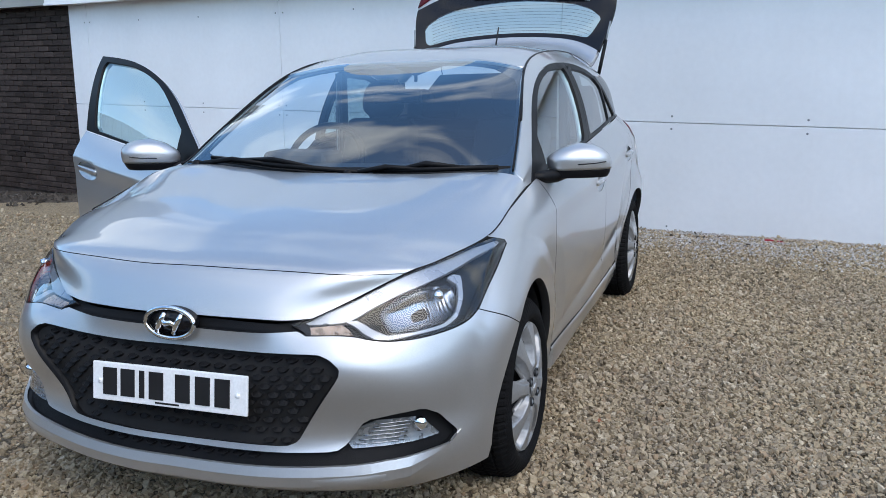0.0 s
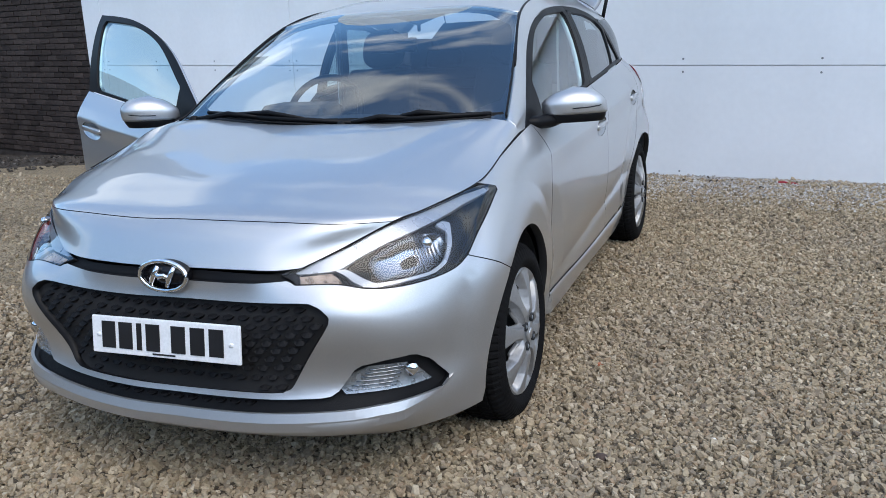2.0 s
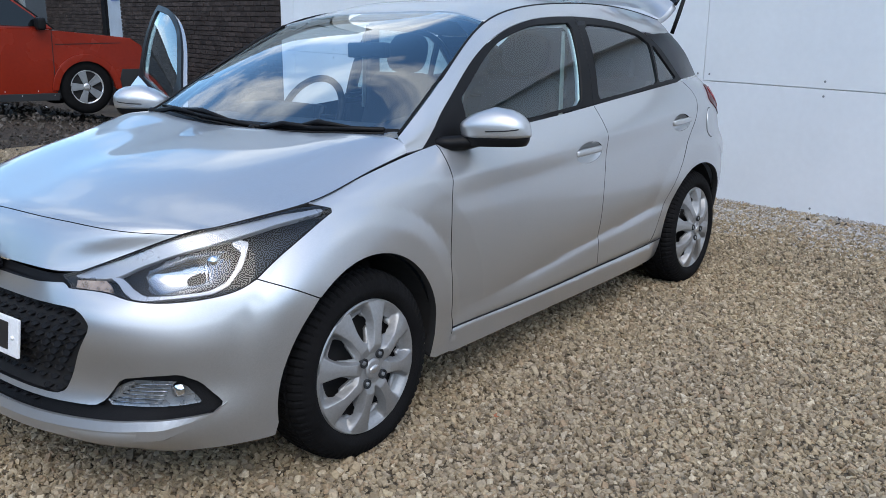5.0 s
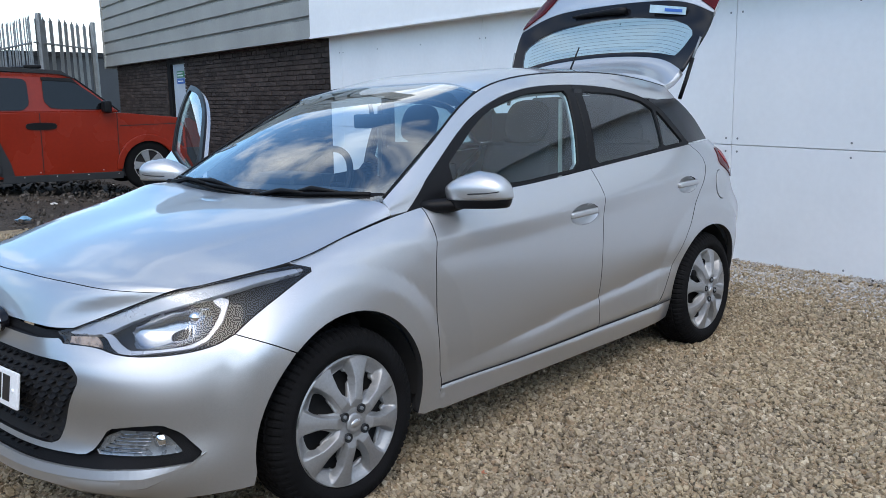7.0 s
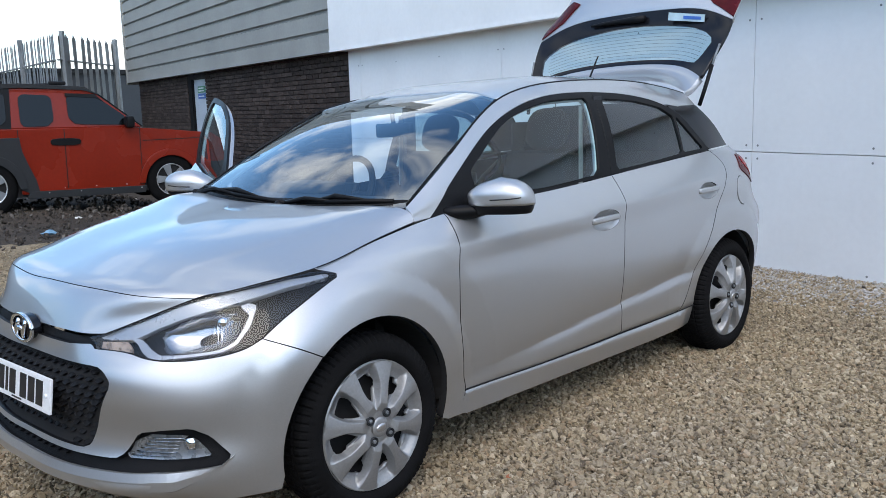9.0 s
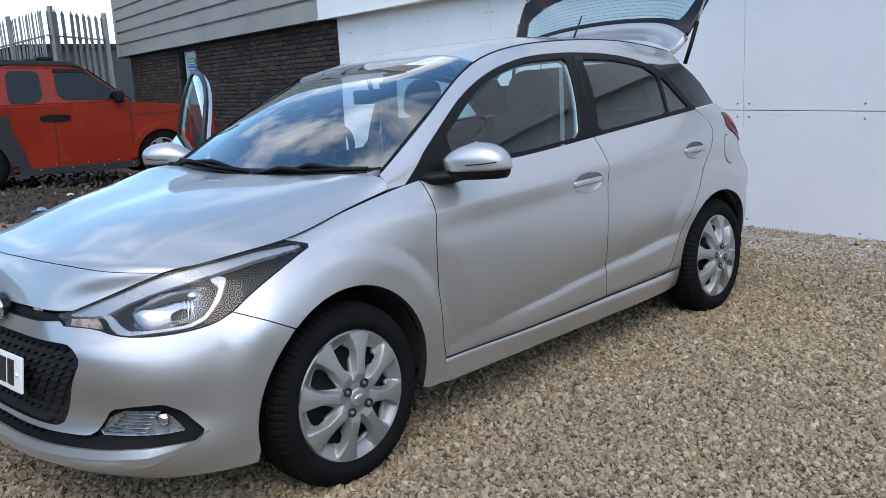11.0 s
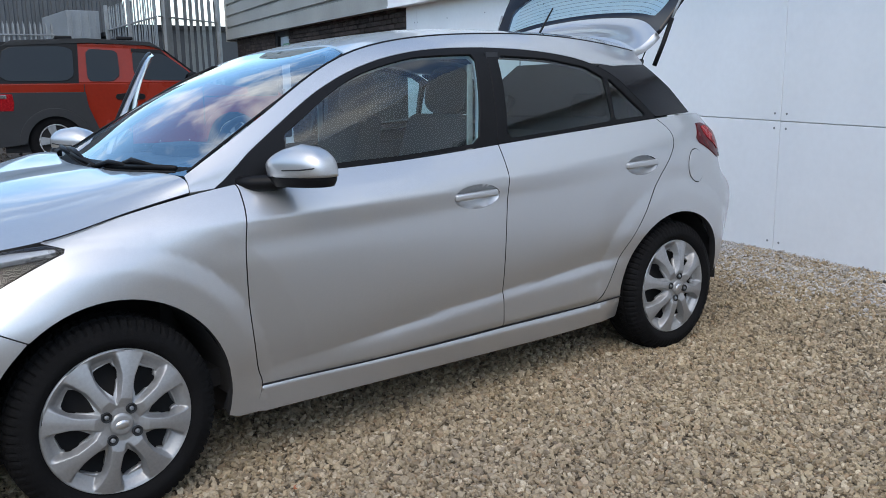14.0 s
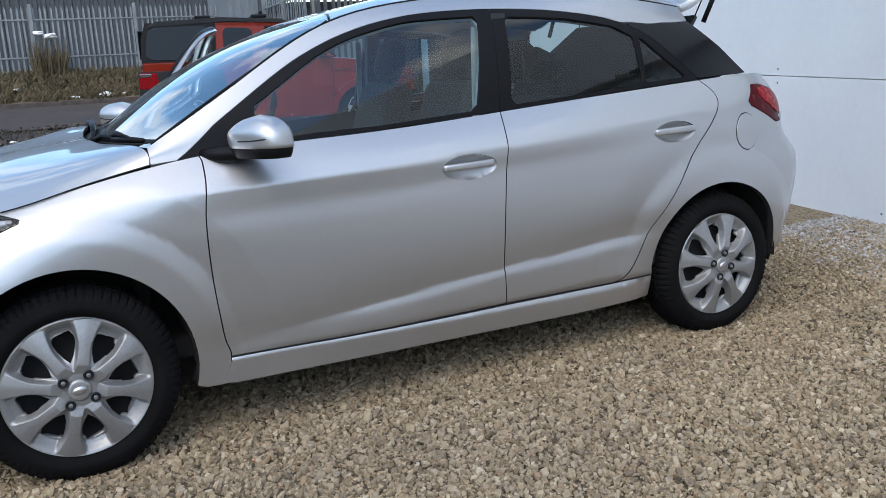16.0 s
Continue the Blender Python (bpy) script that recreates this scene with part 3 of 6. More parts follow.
# ---------------------------------------------------------------- surfaces of the hatchback
def spline(knots, values):
    """Natural cubic spline through values (n, d) at knots; returns a function of an array."""
    k, p = np.asarray(knots, float), np.asarray(values, float)
    n = len(k)
    h = np.diff(k)
    a = np.zeros((n, n))
    r = np.zeros(p.shape)
    a[0, 0] = a[-1, -1] = 1
    for i in range(1, n - 1):
        a[i, i - 1], a[i, i], a[i, i + 1] = h[i - 1], 2 * (h[i - 1] + h[i]), h[i]
        r[i] = 6 * ((p[i + 1] - p[i]) / h[i] - (p[i] - p[i - 1]) / h[i - 1])
    m = np.linalg.solve(a, r.reshape(n, -1)).reshape(p.shape)

    def at(x):
        x = np.asarray(x, float)
        i = np.clip(np.searchsorted(k, x) - 1, 0, n - 2)
        hh, s = h[i], np.clip(x, k[0], k[-1]) - k[i]
        e = hh - s
        shape = x.shape + (1,) * (p.ndim - 1)
        hh, s, e = hh.reshape(shape), s.reshape(shape), e.reshape(shape)
        return (m[i] * e ** 3 + m[i + 1] * s ** 3) / (6 * hh) + (p[i] / hh - m[i] * hh / 6) * e + (p[i + 1] / hh - m[i + 1] * hh / 6) * s

    return at


class Skin:
    """A smooth surface through lines of points. u runs along the lines, v across them, both about in metres. mirrored: u below 0 is the other side."""

    def __init__(self, lines, mirrored=False):
        c = np.array(lines, float)
        mid = c[len(c) // 2]
        self.ku = np.r_[0, np.cumsum(np.linalg.norm(np.diff(mid, axis=0), axis=1))]
        gaps = np.linalg.norm(np.diff(c, axis=0), axis=2)
        self.kv = np.r_[0, np.cumsum(np.median(gaps, axis=1))]
        self.mirrored = mirrored
        if mirrored:
            left = c[:, 1:][:, ::-1] * (-1, 1, 1)
            c = np.concatenate([left, c], 1)
            self.ku = np.r_[-self.ku[1:][::-1], self.ku]
        self.umax, self.vmax = self.ku[-1], self.kv[-1]
        self._grid = None
        self.fu = spline(self.ku, np.moveaxis(c, 1, 0))

    def at(self, u, v):
        u, v = np.atleast_1d(np.asarray(u, float)), np.atleast_1d(np.asarray(v, float))
        rows = self.fu(u)
        n = len(self.kv)
        h = np.diff(self.kv)
        a = np.zeros((n, n))
        r = np.zeros(rows.shape)
        a[0, 0] = a[-1, -1] = 1
        for i in range(1, n - 1):
            a[i, i - 1], a[i, i], a[i, i + 1] = h[i - 1], 2 * (h[i - 1] + h[i]), h[i]
            r[:, i] = 6 * ((rows[:, i + 1] - rows[:, i]) / h[i] - (rows[:, i] - rows[:, i - 1]) / h[i - 1])
        m = np.einsum("ij,njk->nik", np.linalg.inv(a), r)
        i = np.clip(np.searchsorted(self.kv, v) - 1, 0, n - 2)
        hh, s = h[i][:, None], (np.clip(v, 0, self.vmax) - self.kv[i])[:, None]
        e, q = hh - s, np.arange(len(u))
        return (m[q, i] * e ** 3 + m[q, i + 1] * s ** 3) / (6 * hh) + (rows[q, i] / hh - m[q, i] * hh / 6) * e + (rows[q, i + 1] / hh - m[q, i + 1] * hh / 6) * s

    def normal(self, u, v):
        u, v, d = np.atleast_1d(u), np.atleast_1d(v), 2e-3
        lo, hi = np.maximum(u - d, self.ku[0]), np.minimum(u + d, self.umax)
        vl, vh = np.maximum(v - d, 0), np.minimum(v + d, self.vmax)
        n = np.cross(self.at(hi, v) - self.at(lo, v), self.at(u, vh) - self.at(u, vl))
        return n / np.maximum(np.linalg.norm(n, axis=1, keepdims=True), 1e-9)

    def find(self, points, weight=(1, 1, 1)):
        """The (u, v) of the places on the surface nearest to points."""
        if self._grid is None:
            gu, gv = np.meshgrid(np.linspace(self.ku[0], self.umax, 360), np.linspace(0, self.vmax, 90), indexing="ij")
            self._grid = gu.ravel(), gv.ravel(), self.at(gu.ravel(), gv.ravel())
        gu, gv, gp = self._grid
        w, out = np.array(weight, float), []
        for p in np.atleast_2d(points):
            ok = gp[:, 0] * np.sign(p[0] + 1e-9) >= -1e-6 if self.mirrored else slice(None)
            d = (((gp - p) * w) ** 2).sum(1)
            if self.mirrored:
                d = np.where(ok, d, 9)
            i = d.argmin()
            u, v = gu[i], gv[i]
            for _ in range(4):
                q = self.at([u, u + 1e-3, u], [v, v, v + 1e-3 if v + 1e-3 < self.vmax else v - 1e-3])
                s = 1 if v + 1e-3 < self.vmax else -1
                j = np.stack([(q[1] - q[0]) * 1e3, (q[2] - q[0]) * 1e3 * s], 1) * w[:, None]
                step = np.linalg.lstsq(j, (p - q[0]) * w, rcond=None)[0]
                step = np.clip(step, -0.02, 0.02)
                u, v = np.clip(u + step[0], self.ku[0], self.umax), np.clip(v + step[1], 0, self.vmax)
            out.append((u, v))
        return np.array(out)


def soft(t, w):
    """A ramp that is 0 below 0 and t above it, eased over w."""
    return .5 * (t + np.sqrt(t * t + w * w))


class BodySkin(Skin):
    """The lower body, with the pressed ledge that runs up along the doors above the sill."""

    def at(self, u, v):
        p = Skin.at(self, u, v)
        y, z = p[:, 1], p[:, 2]
        drop = np.interp(y, [-.82, .22, .80, 1.0], [.350, .448, .486, .498]) - z
        rise = np.clip(soft(drop, .006) - soft(drop - .030, .020), 0, .06) / .030
        high = z - np.interp(y, [-1.10, -1.03, -.79, -.50, -.135, .30, .68, 1.0, 1.3], [.833, .837, .848, .860, .874, .898, .920, .942, .958])
        along = np.clip((y + 1.12) / .3, 0, 1) * np.clip((1.25 - y) / .3, 0, 1)
        p[:, 0] += np.sign(p[:, 0]) * (.0105 * np.exp(-np.sqrt(high * high + .002 ** 2) / .040) - .003 * np.exp(-((high + .075) / .045) ** 2)) * along
        for cy in (-1.285, 1.285):
            r = np.hypot(y - cy, z - .305)
            lip = np.clip(soft(r - .447, .006) / .06, 0, 1) * np.clip((.64 - r) / .13, 0, 1)
            p[:, 0] -= np.sign(p[:, 0]) * .0095 * lip * (np.abs(p[:, 0]) > .6) * np.clip((z - .30) / .1, 0, 1) * np.clip((.90 - z) / .06, 0, 1)
        foot = np.interp(y, [-.816, -.444, .24, .735], [.298, .292, .296, .298])
        fall = np.clip((z - foot + .002) / .022, 0, 1)
        fall = fall * fall * (3 - 2 * fall)
        reach = np.clip((y + .80) / .5, 0, 1) * np.clip((1.02 - y) / .25, 0, 1)
        p[:, 0] += np.sign(p[:, 0]) * .0150 * rise * fall * reach * (z > .2)
        p[:, 0] += np.sign(p[:, 0]) * .011 * np.clip((foot - z) / .012, 0, 1) * np.clip((y + .819) / .004, 0, 1) * np.clip((.95 - y) / .1, 0, 1)
        return p


class BonnetSkin(Skin):
    """The bonnet, raised between two creases that spread towards the screen."""

    def at(self, u, v):
        p = Skin.at(self, u, v)
        y = p[:, 1]
        inset = np.interp(y, [-1.95, -1.706, -1.58, -1.46, -1.26, -1.08, -.99], [.50, .515, .525, .545, .592, .655, .70]) - np.abs(p[:, 0])
        lift = np.clip(soft(inset + .004, .006) - soft(inset - .030, .022), 0, .05) / .034
        p[:, 2] += .005 * lift * np.clip((y + 1.80) / .25, 0, 1) * np.clip((-1.0 - y) / .12, 0, 1)
        return p


def body_lines():
    """Lines round the lower body, from the middle of the nose round the corner and along the side to the tail."""
    front = [
        [(0, -2.03, .195), (.28, -2.02, .195), (.50, -1.955, .19), (.67, -1.84, .185), (.80, -1.655, .195)],
        [(0, -2.108, .250), (.28, -2.092, .249), (.53, -2.022, .248), (.70, -1.872, .268), (.815, -1.665, .30)],
        [(0, -2.072, .36), (.28, -2.06, .36), (.51, -1.98, .355), (.69, -1.86, .365), (.825, -1.665, .39)],
        [(0, -2.083, .49), (.28, -2.07, .488), (.52, -2.005, .485), (.71, -1.86, .485), (.835, -1.665, .50)],
        [(0, -2.052, .61), (.28, -2.045, .605), (.515, -1.998, .60), (.705, -1.83, .60), (.83, -1.655, .615)],
        [(0, -2.042, .665), (.28, -2.03, .66), (.49, -1.955, .66), (.69, -1.80, .67), (.795, -1.64, .695)],
        [(0, -2.038, .679), (.27, -2.027, .674), (.46, -1.950, .681), (.655, -1.775, .73), (.755, -1.61, .765)],
        [(0, -2.034, .692), (.25, -2.023, .689), (.43, -1.943, .709), (.602, -1.778, .787), (.70, -1.58, .822)],
    ]
    side = [
        [(.80, -1.285, .20), (.795, -.88, .205), (.788, -.3, .20), (.785, .3, .197), (.775, .9, .203), (.76, 1.285, .22)],
        [(.83, -1.285, .30), (.808, -.85, .298), (.807, -.3, .292), (.806, .3, .288), (.800, .9, .292), (.80, 1.285, .30)],
        [(.852, -1.285, .40), (.816, -.85, .350), (.817, -.3, .378), (.819, .3, .412), (.820, .9, .445), (.835, 1.285, .40)],
        [(.862, -1.285, .52), (.834, -.85, .455), (.837, -.3, .480), (.838, .3, .515), (.838, .9, .55), (.858, 1.285, .54)],
        [(.860, -1.285, .645), (.843, -.85, .65), (.847, -.3, .645), (.847, .3, .65), (.846, .9, .66), (.862, 1.285, .68)],
        [(.846, -1.285, .755), (.841, -.85, .775), (.845, -.3, .785), (.846, .3, .80), (.846, .9, .825), (.850, 1.285, .84)],
        [(.810, -1.285, .825), (.822, -.85, .862), (.834, -.3, .882), (.836, .3, .905), (.832, .9, .935), (.820, 1.285, .955)],
        [(.752, -1.30, .872), (.757, -.88, .953), (.757, -.3, .985), (.754, .3, 1.022), (.745, .9, 1.062), (.728, 1.285, 1.085)],
    ]
    tail = [
        [(.755, 1.66, .245), (.60, 1.84, .26), (0, 1.92, .27)],
        [(.785, 1.67, .33), (.64, 1.86, .34), (0, 1.95, .35)],
        [(.808, 1.67, .43), (.680, 1.868, .44), (0, 1.97, .45)],
        [(.825, 1.67, .55), (.700, 1.875, .56), (0, 1.98, .56)],
        [(.828, 1.67, .715), (.710, 1.868, .725), (0, 1.96, .725)],
        [(.797, 1.655, .825), (.678, 1.815, .83), (0, 1.92, .83)],
        [(.770, 1.64, .96), (.655, 1.79, .97), (0, 1.91, .97)],
        [(.672, 1.59, 1.095), (.60, 1.74, 1.09), (0, 1.85, 1.08)],
    ]
    return [a + b + c for a, b, c in zip(front, side, tail)]


def upper_lines():
    """Lines along the upper side: the belt, the middle of the glass, the top of the glass and the roof's edge with the screen pillar."""
    belt = [(.757, -.99, .944), (.757, -.70, .963), (.757, -.31, .984), (.755, 0, 1.003), (.753, .336, 1.024), (.746, .8, 1.056), (.737, 1.1, 1.075), (.728, 1.285, 1.085), (.670, 1.6, 1.095)]
    mid = [(.748, -.99, .960), (.736, -.70, 1.035), (.705, -.31, 1.165), (.702, 0, 1.205), (.702, .336, 1.222), (.698, .8, 1.238), (.695, 1.1, 1.238), (.69, 1.285, 1.225), (.655, 1.6, 1.19)]
    top = [(.738, -.99, .977), (.703, -.70, 1.108), (.620, -.31, 1.325), (.612, 0, 1.382), (.612, .336, 1.400), (.616, .8, 1.396), (.626, 1.1, 1.366), (.632, 1.285, 1.335), (.632, 1.6, 1.265)]
    edge = [(.718, -.99, .993), (.668, -.70, 1.162), (.584, -.31, 1.369), (.556, 0, 1.434), (.552, .336, 1.456), (.553, .8, 1.452), (.562, 1.1, 1.422), (.572, 1.285, 1.392), (.59, 1.6, 1.325)]
    return [belt, mid, top, edge]


def hood_lines():
    """Lines across the bonnet, from the nose to the screen; each runs from the middle out to the fender."""
    return [
        [(0, -2.034, .691), (.13, -2.031, .690), (.26, -2.022, .688), (.335, -2.004, .686), (.393, -1.978, .690)],
        [(0, -2.002, .763), (.15, -1.998, .761), (.30, -1.980, .755), (.41, -1.940, .744), (.492, -1.893, .735)],
        [(0, -1.955, .822), (.17, -1.950, .819), (.34, -1.925, .812), (.49, -1.875, .800), (.602, -1.778, .789)],
        [(0, -1.855, .860), (.175, -1.85, .857), (.355, -1.825, .848), (.52, -1.772, .830), (.645, -1.7025, .8010)],
        [(0, -1.74, .893), (.18, -1.735, .889), (.37, -1.715, .877), (.55, -1.66, .853), (.693, -1.602, .8172)],
        [(0, -1.50, .940), (.19, -1.50, .934), (.39, -1.49, .920), (.60, -1.45, .888), (.751, -1.395, .8485)],
        [(0, -1.29, .972), (.20, -1.285, .967), (.40, -1.265, .957), (.640, -1.218, .938), (.754, -1.20, .896)],
        [(0, -1.11, .994), (.20, -1.10, .993), (.40, -1.072, .992), (.690, -1.001, .992), (.757, -.993, .941)],
    ]


# ---------------------------------------------------------------- the silver hatchback
W, U, H = BodySkin(body_lines(), True), Skin(upper_lines()), BonnetSkin(hood_lines(), True)
car = thing("hatchback_car", "silver five-door hatchback, front door and tailgate open, on gravel", "car")
YZ = (.15, 1, 1)


def on(skin, pts, weight=(1, 1, 1), cuts=0, closed=False):
    """Outline points in the world, laid on a skin as (u, v)."""
    p = skin.find(np.array(pts, float), weight)
    return rounded(p, cuts, closed=closed) if cuts else p


def arc(cy, cz, r, a0, a1, n=28):
    """Points of a wheel arch seen from the side."""
    return [(.85, cy + r * math.cos(radians(a0 + (a1 - a0) * i / n)), cz + r * math.sin(radians(a0 + (a1 - a0) * i / n))) for i in range(n + 1)]


GAP = .0021
top_v = W.vmax
u_of_y = lambda y, z=.95: float(W.find([(.8, y, z)], YZ)[0][0])

# shut lines, in order from top to bottom or front to back
door_front = [(.775, -.835, .945), (.800, -.838, .90), (.832, -.850, .833), (.843, -.858, .69), (.842, -.852, .544), (.825, -.836, .40), (.812, -.816, .300)]
door_split = [(.755, .271, 1.022), (.811, .256, .956), (.844, .244, .886), (.848, .222, .65), (.843, .217, .50), (.818, .228, .300)]
door_rear = [(.731, 1.256, 1.083), (.765, 1.306, 1.035), (.800, 1.305, .982), (.836, 1.225, .900), (.851, 1.050, .690), (.838, .930, .52), (.818, .845, .36), (.809, .775, .305), (.809, .735, .298)]
sill = [(.812, -.816, .298), (.813, -.444, .292), (.816, .240, .296), (.809, .735, .298)]
lamp_top = [(.351, -2.00, .683), (.40, -1.963, .702), (.50, -1.89, .735), (.595, -1.79, .785), (.675, -1.65, .810), (.72, -1.52, .828), (.752, -1.425, .838), (.778, -1.388, .834), (.794, -1.374, .822)]
lamp_low = [(.396, -2.0, .650), (.50, -1.955, .645), (.573, -1.925, .622), (.661, -1.860, .621), (.765, -1.742, .640), (.79, -1.680, .668), (.797, -1.612, .713), (.803, -1.508, .765), (.802, -1.42, .803), (.798, -1.380, .816)]

arch_f = arc(-1.285, .305, .362, 196, -14, 40)
arch_r = arc(1.285, .305, .350, -16, 196, 40)
uv_df, uv_ds, uv_dr, uv_sill = (on(W, q, YZ) for q in (door_front, door_split, door_rear, sill))
uv_df, uv_ds, uv_dr = (rounded(q, 2, closed=False) for q in (uv_df, uv_ds, uv_dr))
for q in (uv_df, uv_ds, uv_dr):
    q[0, 1] = top_v
uv_lt, uv_ll = rounded(on(W, lamp_top), 2, closed=False), rounded(on(W, lamp_low), 2, closed=False)
uv_af, uv_ar = on(W, arch_f, YZ), on(W, arch_r, YZ)
gap_arch, gap_lamp = on(W, [(.85, -1.512, .590)], YZ)[0], on(W, [(.79, -1.672, .671)])[0]


def top_run(u0, u1, n=24):
    return [(u0 + (u1 - u0) * i / n, top_v) for i in range(n + 1)]


def low_run(u0, u1, n=24, v=0.0):
    return [(u0 + (u1 - u0) * i / n, v) for i in range(n + 1)]


def upto(line, p):
    """The stretch of a line before its point nearest to p, and the rest."""
    k = int(((line - p) ** 2).sum(1).argmin())
    return line[:k], line[k:]


ll_a, ll_b = upto(uv_ll, gap_lamp)          # lamp's lower edge: over the bumper, along the fender
af_front = [p for p in uv_af if p[0] < gap_arch[0] and p[1] < gap_arch[1]]
af_rest = [p for p in uv_af if not (p[0] < gap_arch[0] and p[1] < gap_arch[1])]
af_front = sorted(af_front, key=lambda p: p[1])
af_front = [p for p in af_front if p[1] > .0] or af_front
u_bump = float(on(W, [(.80, -1.648, .196)], YZ)[0][0])

# front bumper, both sides in one piece
half = low_run(0, u_bump, 30)[:-1] + [(u_bump, 0.0)] + [tuple(p) for p in af_front if p[1] > .01] + [tuple(gap_arch), tuple(gap_lamp)] + [tuple(p) for p in ll_a[::-1]]
strip_low = on(W, [(.37, -2.0, .662), (.28, -2.03, .660), (.14, -2.04, .662), (0, -2.042, .664)])
half += [tuple(p) for p in strip_low]
half = np.array(half)
other = (half * (-1, 1))[::-1]
bumper_outline = np.concatenate([half, other[1:-1]])
hex_half = [(0, -2.05, .612), (.25, -2.047, .609), (.435, -2.01, .603), (.470, -2.01, .592), (.494, -2.0, .566), (.490, -2.0, .545), (.405, -2.04, .40), (.378, -2.05, .360), (.345, -2.06, .348), (.17, -2.08, .350), (0, -2.085, .350)]
hx = on(W, hex_half)
hex_outline = np.concatenate([hx, (hx * (-1, 1))[::-1][1:-1]])
slot_half = [(0, -2.085, .334), (.18, -2.08, .332), (.34, -2.05, .326), (.47, -2.0, .323), (.50, -1.99, .345), (.548, -1.966, .410), (.62, -1.92, .424), (.687, -1.873, .426), (.722, -1.831, .398), (.752, -1.785, .340), (.748, -1.79, .322), (.73, -1.817, .303), (.60, -1.95, .293), (.47, -2.02, .288), (.3, -2.068, .288), (0, -2.087, .290)]
sl = on(W, slot_half)
slot_outline = np.concatenate([sl, (sl * (-1, 1))[::-1][1:-1]])
emit("front_bumper", panel(W, shrink(bumper_outline, GAP), [rounded(hex_outline, 1, .15), rounded(slot_outline, 1, .15)], .03, .026), SILVER, car, edge=TRIM_BLACK)


def front_lip():
    """The splitter lip under the lower intake: a bevelled blade along the intake's lower edge."""
    path = on(W, [(0, -2.087, .289), (.15, -2.084, .288), (.3, -2.068, .287), (.47, -2.02, .287), (.60, -1.95, .292), (.68, -1.875, .298), (.735, -1.81, .306), (.757, -1.775, .335)])
    path = dense(np.concatenate([(path * (-1, 1))[::-1][:-1], path]), .03, False)
    pos, nor = W.at(path[:, 0], path[:, 1]), W.normal(path[:, 0], path[:, 1])
    out = nor * (1, 1, 0)
    out /= np.linalg.norm(out, axis=1, keepdims=True)
    size = np.clip((1.0 - np.abs(path[:, 0]) / np.abs(path[:, 0]).max()) * 5, .12, 1)[:, None]
    up = np.array([[0, 0, 1.0]])
    rows = [pos - out * .006 + up * .001, pos + out * .004 + up * .001, pos + out * .013 * size - up * .024 * size, pos + out * .010 * size - up * .054 * size, pos - out * .02 - up * .07 * size]
    n, m = len(path), len(rows)
    verts = np.stack(rows, 1).reshape(-1, 3)
    faces = [(i * m + j, (i + 1) * m + j, (i + 1) * m + j + 1, i * m + j + 1)[::-1] for i in range(n - 1) for j in range(m - 1)]
    raw("front_lip", verts, faces, SILVER, car)


front_lip()


def deep(skin, outline, depth, step=.04):
    """A recessed backing a little behind an opening."""
    return panel(skin, outline, (), step, 0, -depth, False)


grille_back = emit("grille", deep(W, shrink(hex_outline, -.006), .024), DARK, car, "black six-sided radiator grille with a diamond mesh")


def grille_bars():
    """The raised scales of the grille."""
    me = bpy.data.meshes.new("scale")
    arch_ = [(.0215 * math.cos(a), .0125 * math.sin(a)) for a in np.linspace(0, math.pi, 7)]
    bm = prism(arch_ + [(-.012, -.0085), (0, -.0125), (.012, -.0085)], "y", -.004, .010, .0015)
    for v in bm.verts:
        if v.co.y < 0:
            v.co.x *= .80
            v.co.z = v.co.z * .72 - .0025
            v.co.y += .007 * (v.co.z > 0) - .003 * (v.co.z < -.004)
    bm.to_mesh(me)
    bm.free()
    me.materials.append(BLACK_PLASTIC)
    for inner, parent, pts in ((shrink(hex_outline, .012), grille_back, lattice(.360, .61, .47)), (shrink(slot_outline, .006), intake, lattice(.297, .332, .44))):
        scatter_scales(inner, parent, pts, me)


def lattice(z0, z1, half):
    pts, k = [], 0
    for z in np.arange(z0, z1, .0262):
        k += 1
        for x in np.arange(-half + (.0245 if k % 2 else 0), half, .049):
            pts.append((x, -2.05, z))
    return pts


def scatter_scales(inner, parent, pts, me):
    uv = W.find(np.array(pts), (1, .1, 1))
    ok = inside(uv, inner)
    pos, nor = W.at(uv[:, 0], uv[:, 1]), W.normal(uv[:, 0], uv[:, 1])
    for p, n, good in zip(pos, nor, ok):
        if good:
            ob = new("scale", me)
            ob.parent = parent
            q = Vector(n).to_track_quat("-Y", "Z")
            ob.matrix_basis = Matrix.Translation(Vector(p) - Vector(n) * .02) @ q.to_matrix().to_4x4()


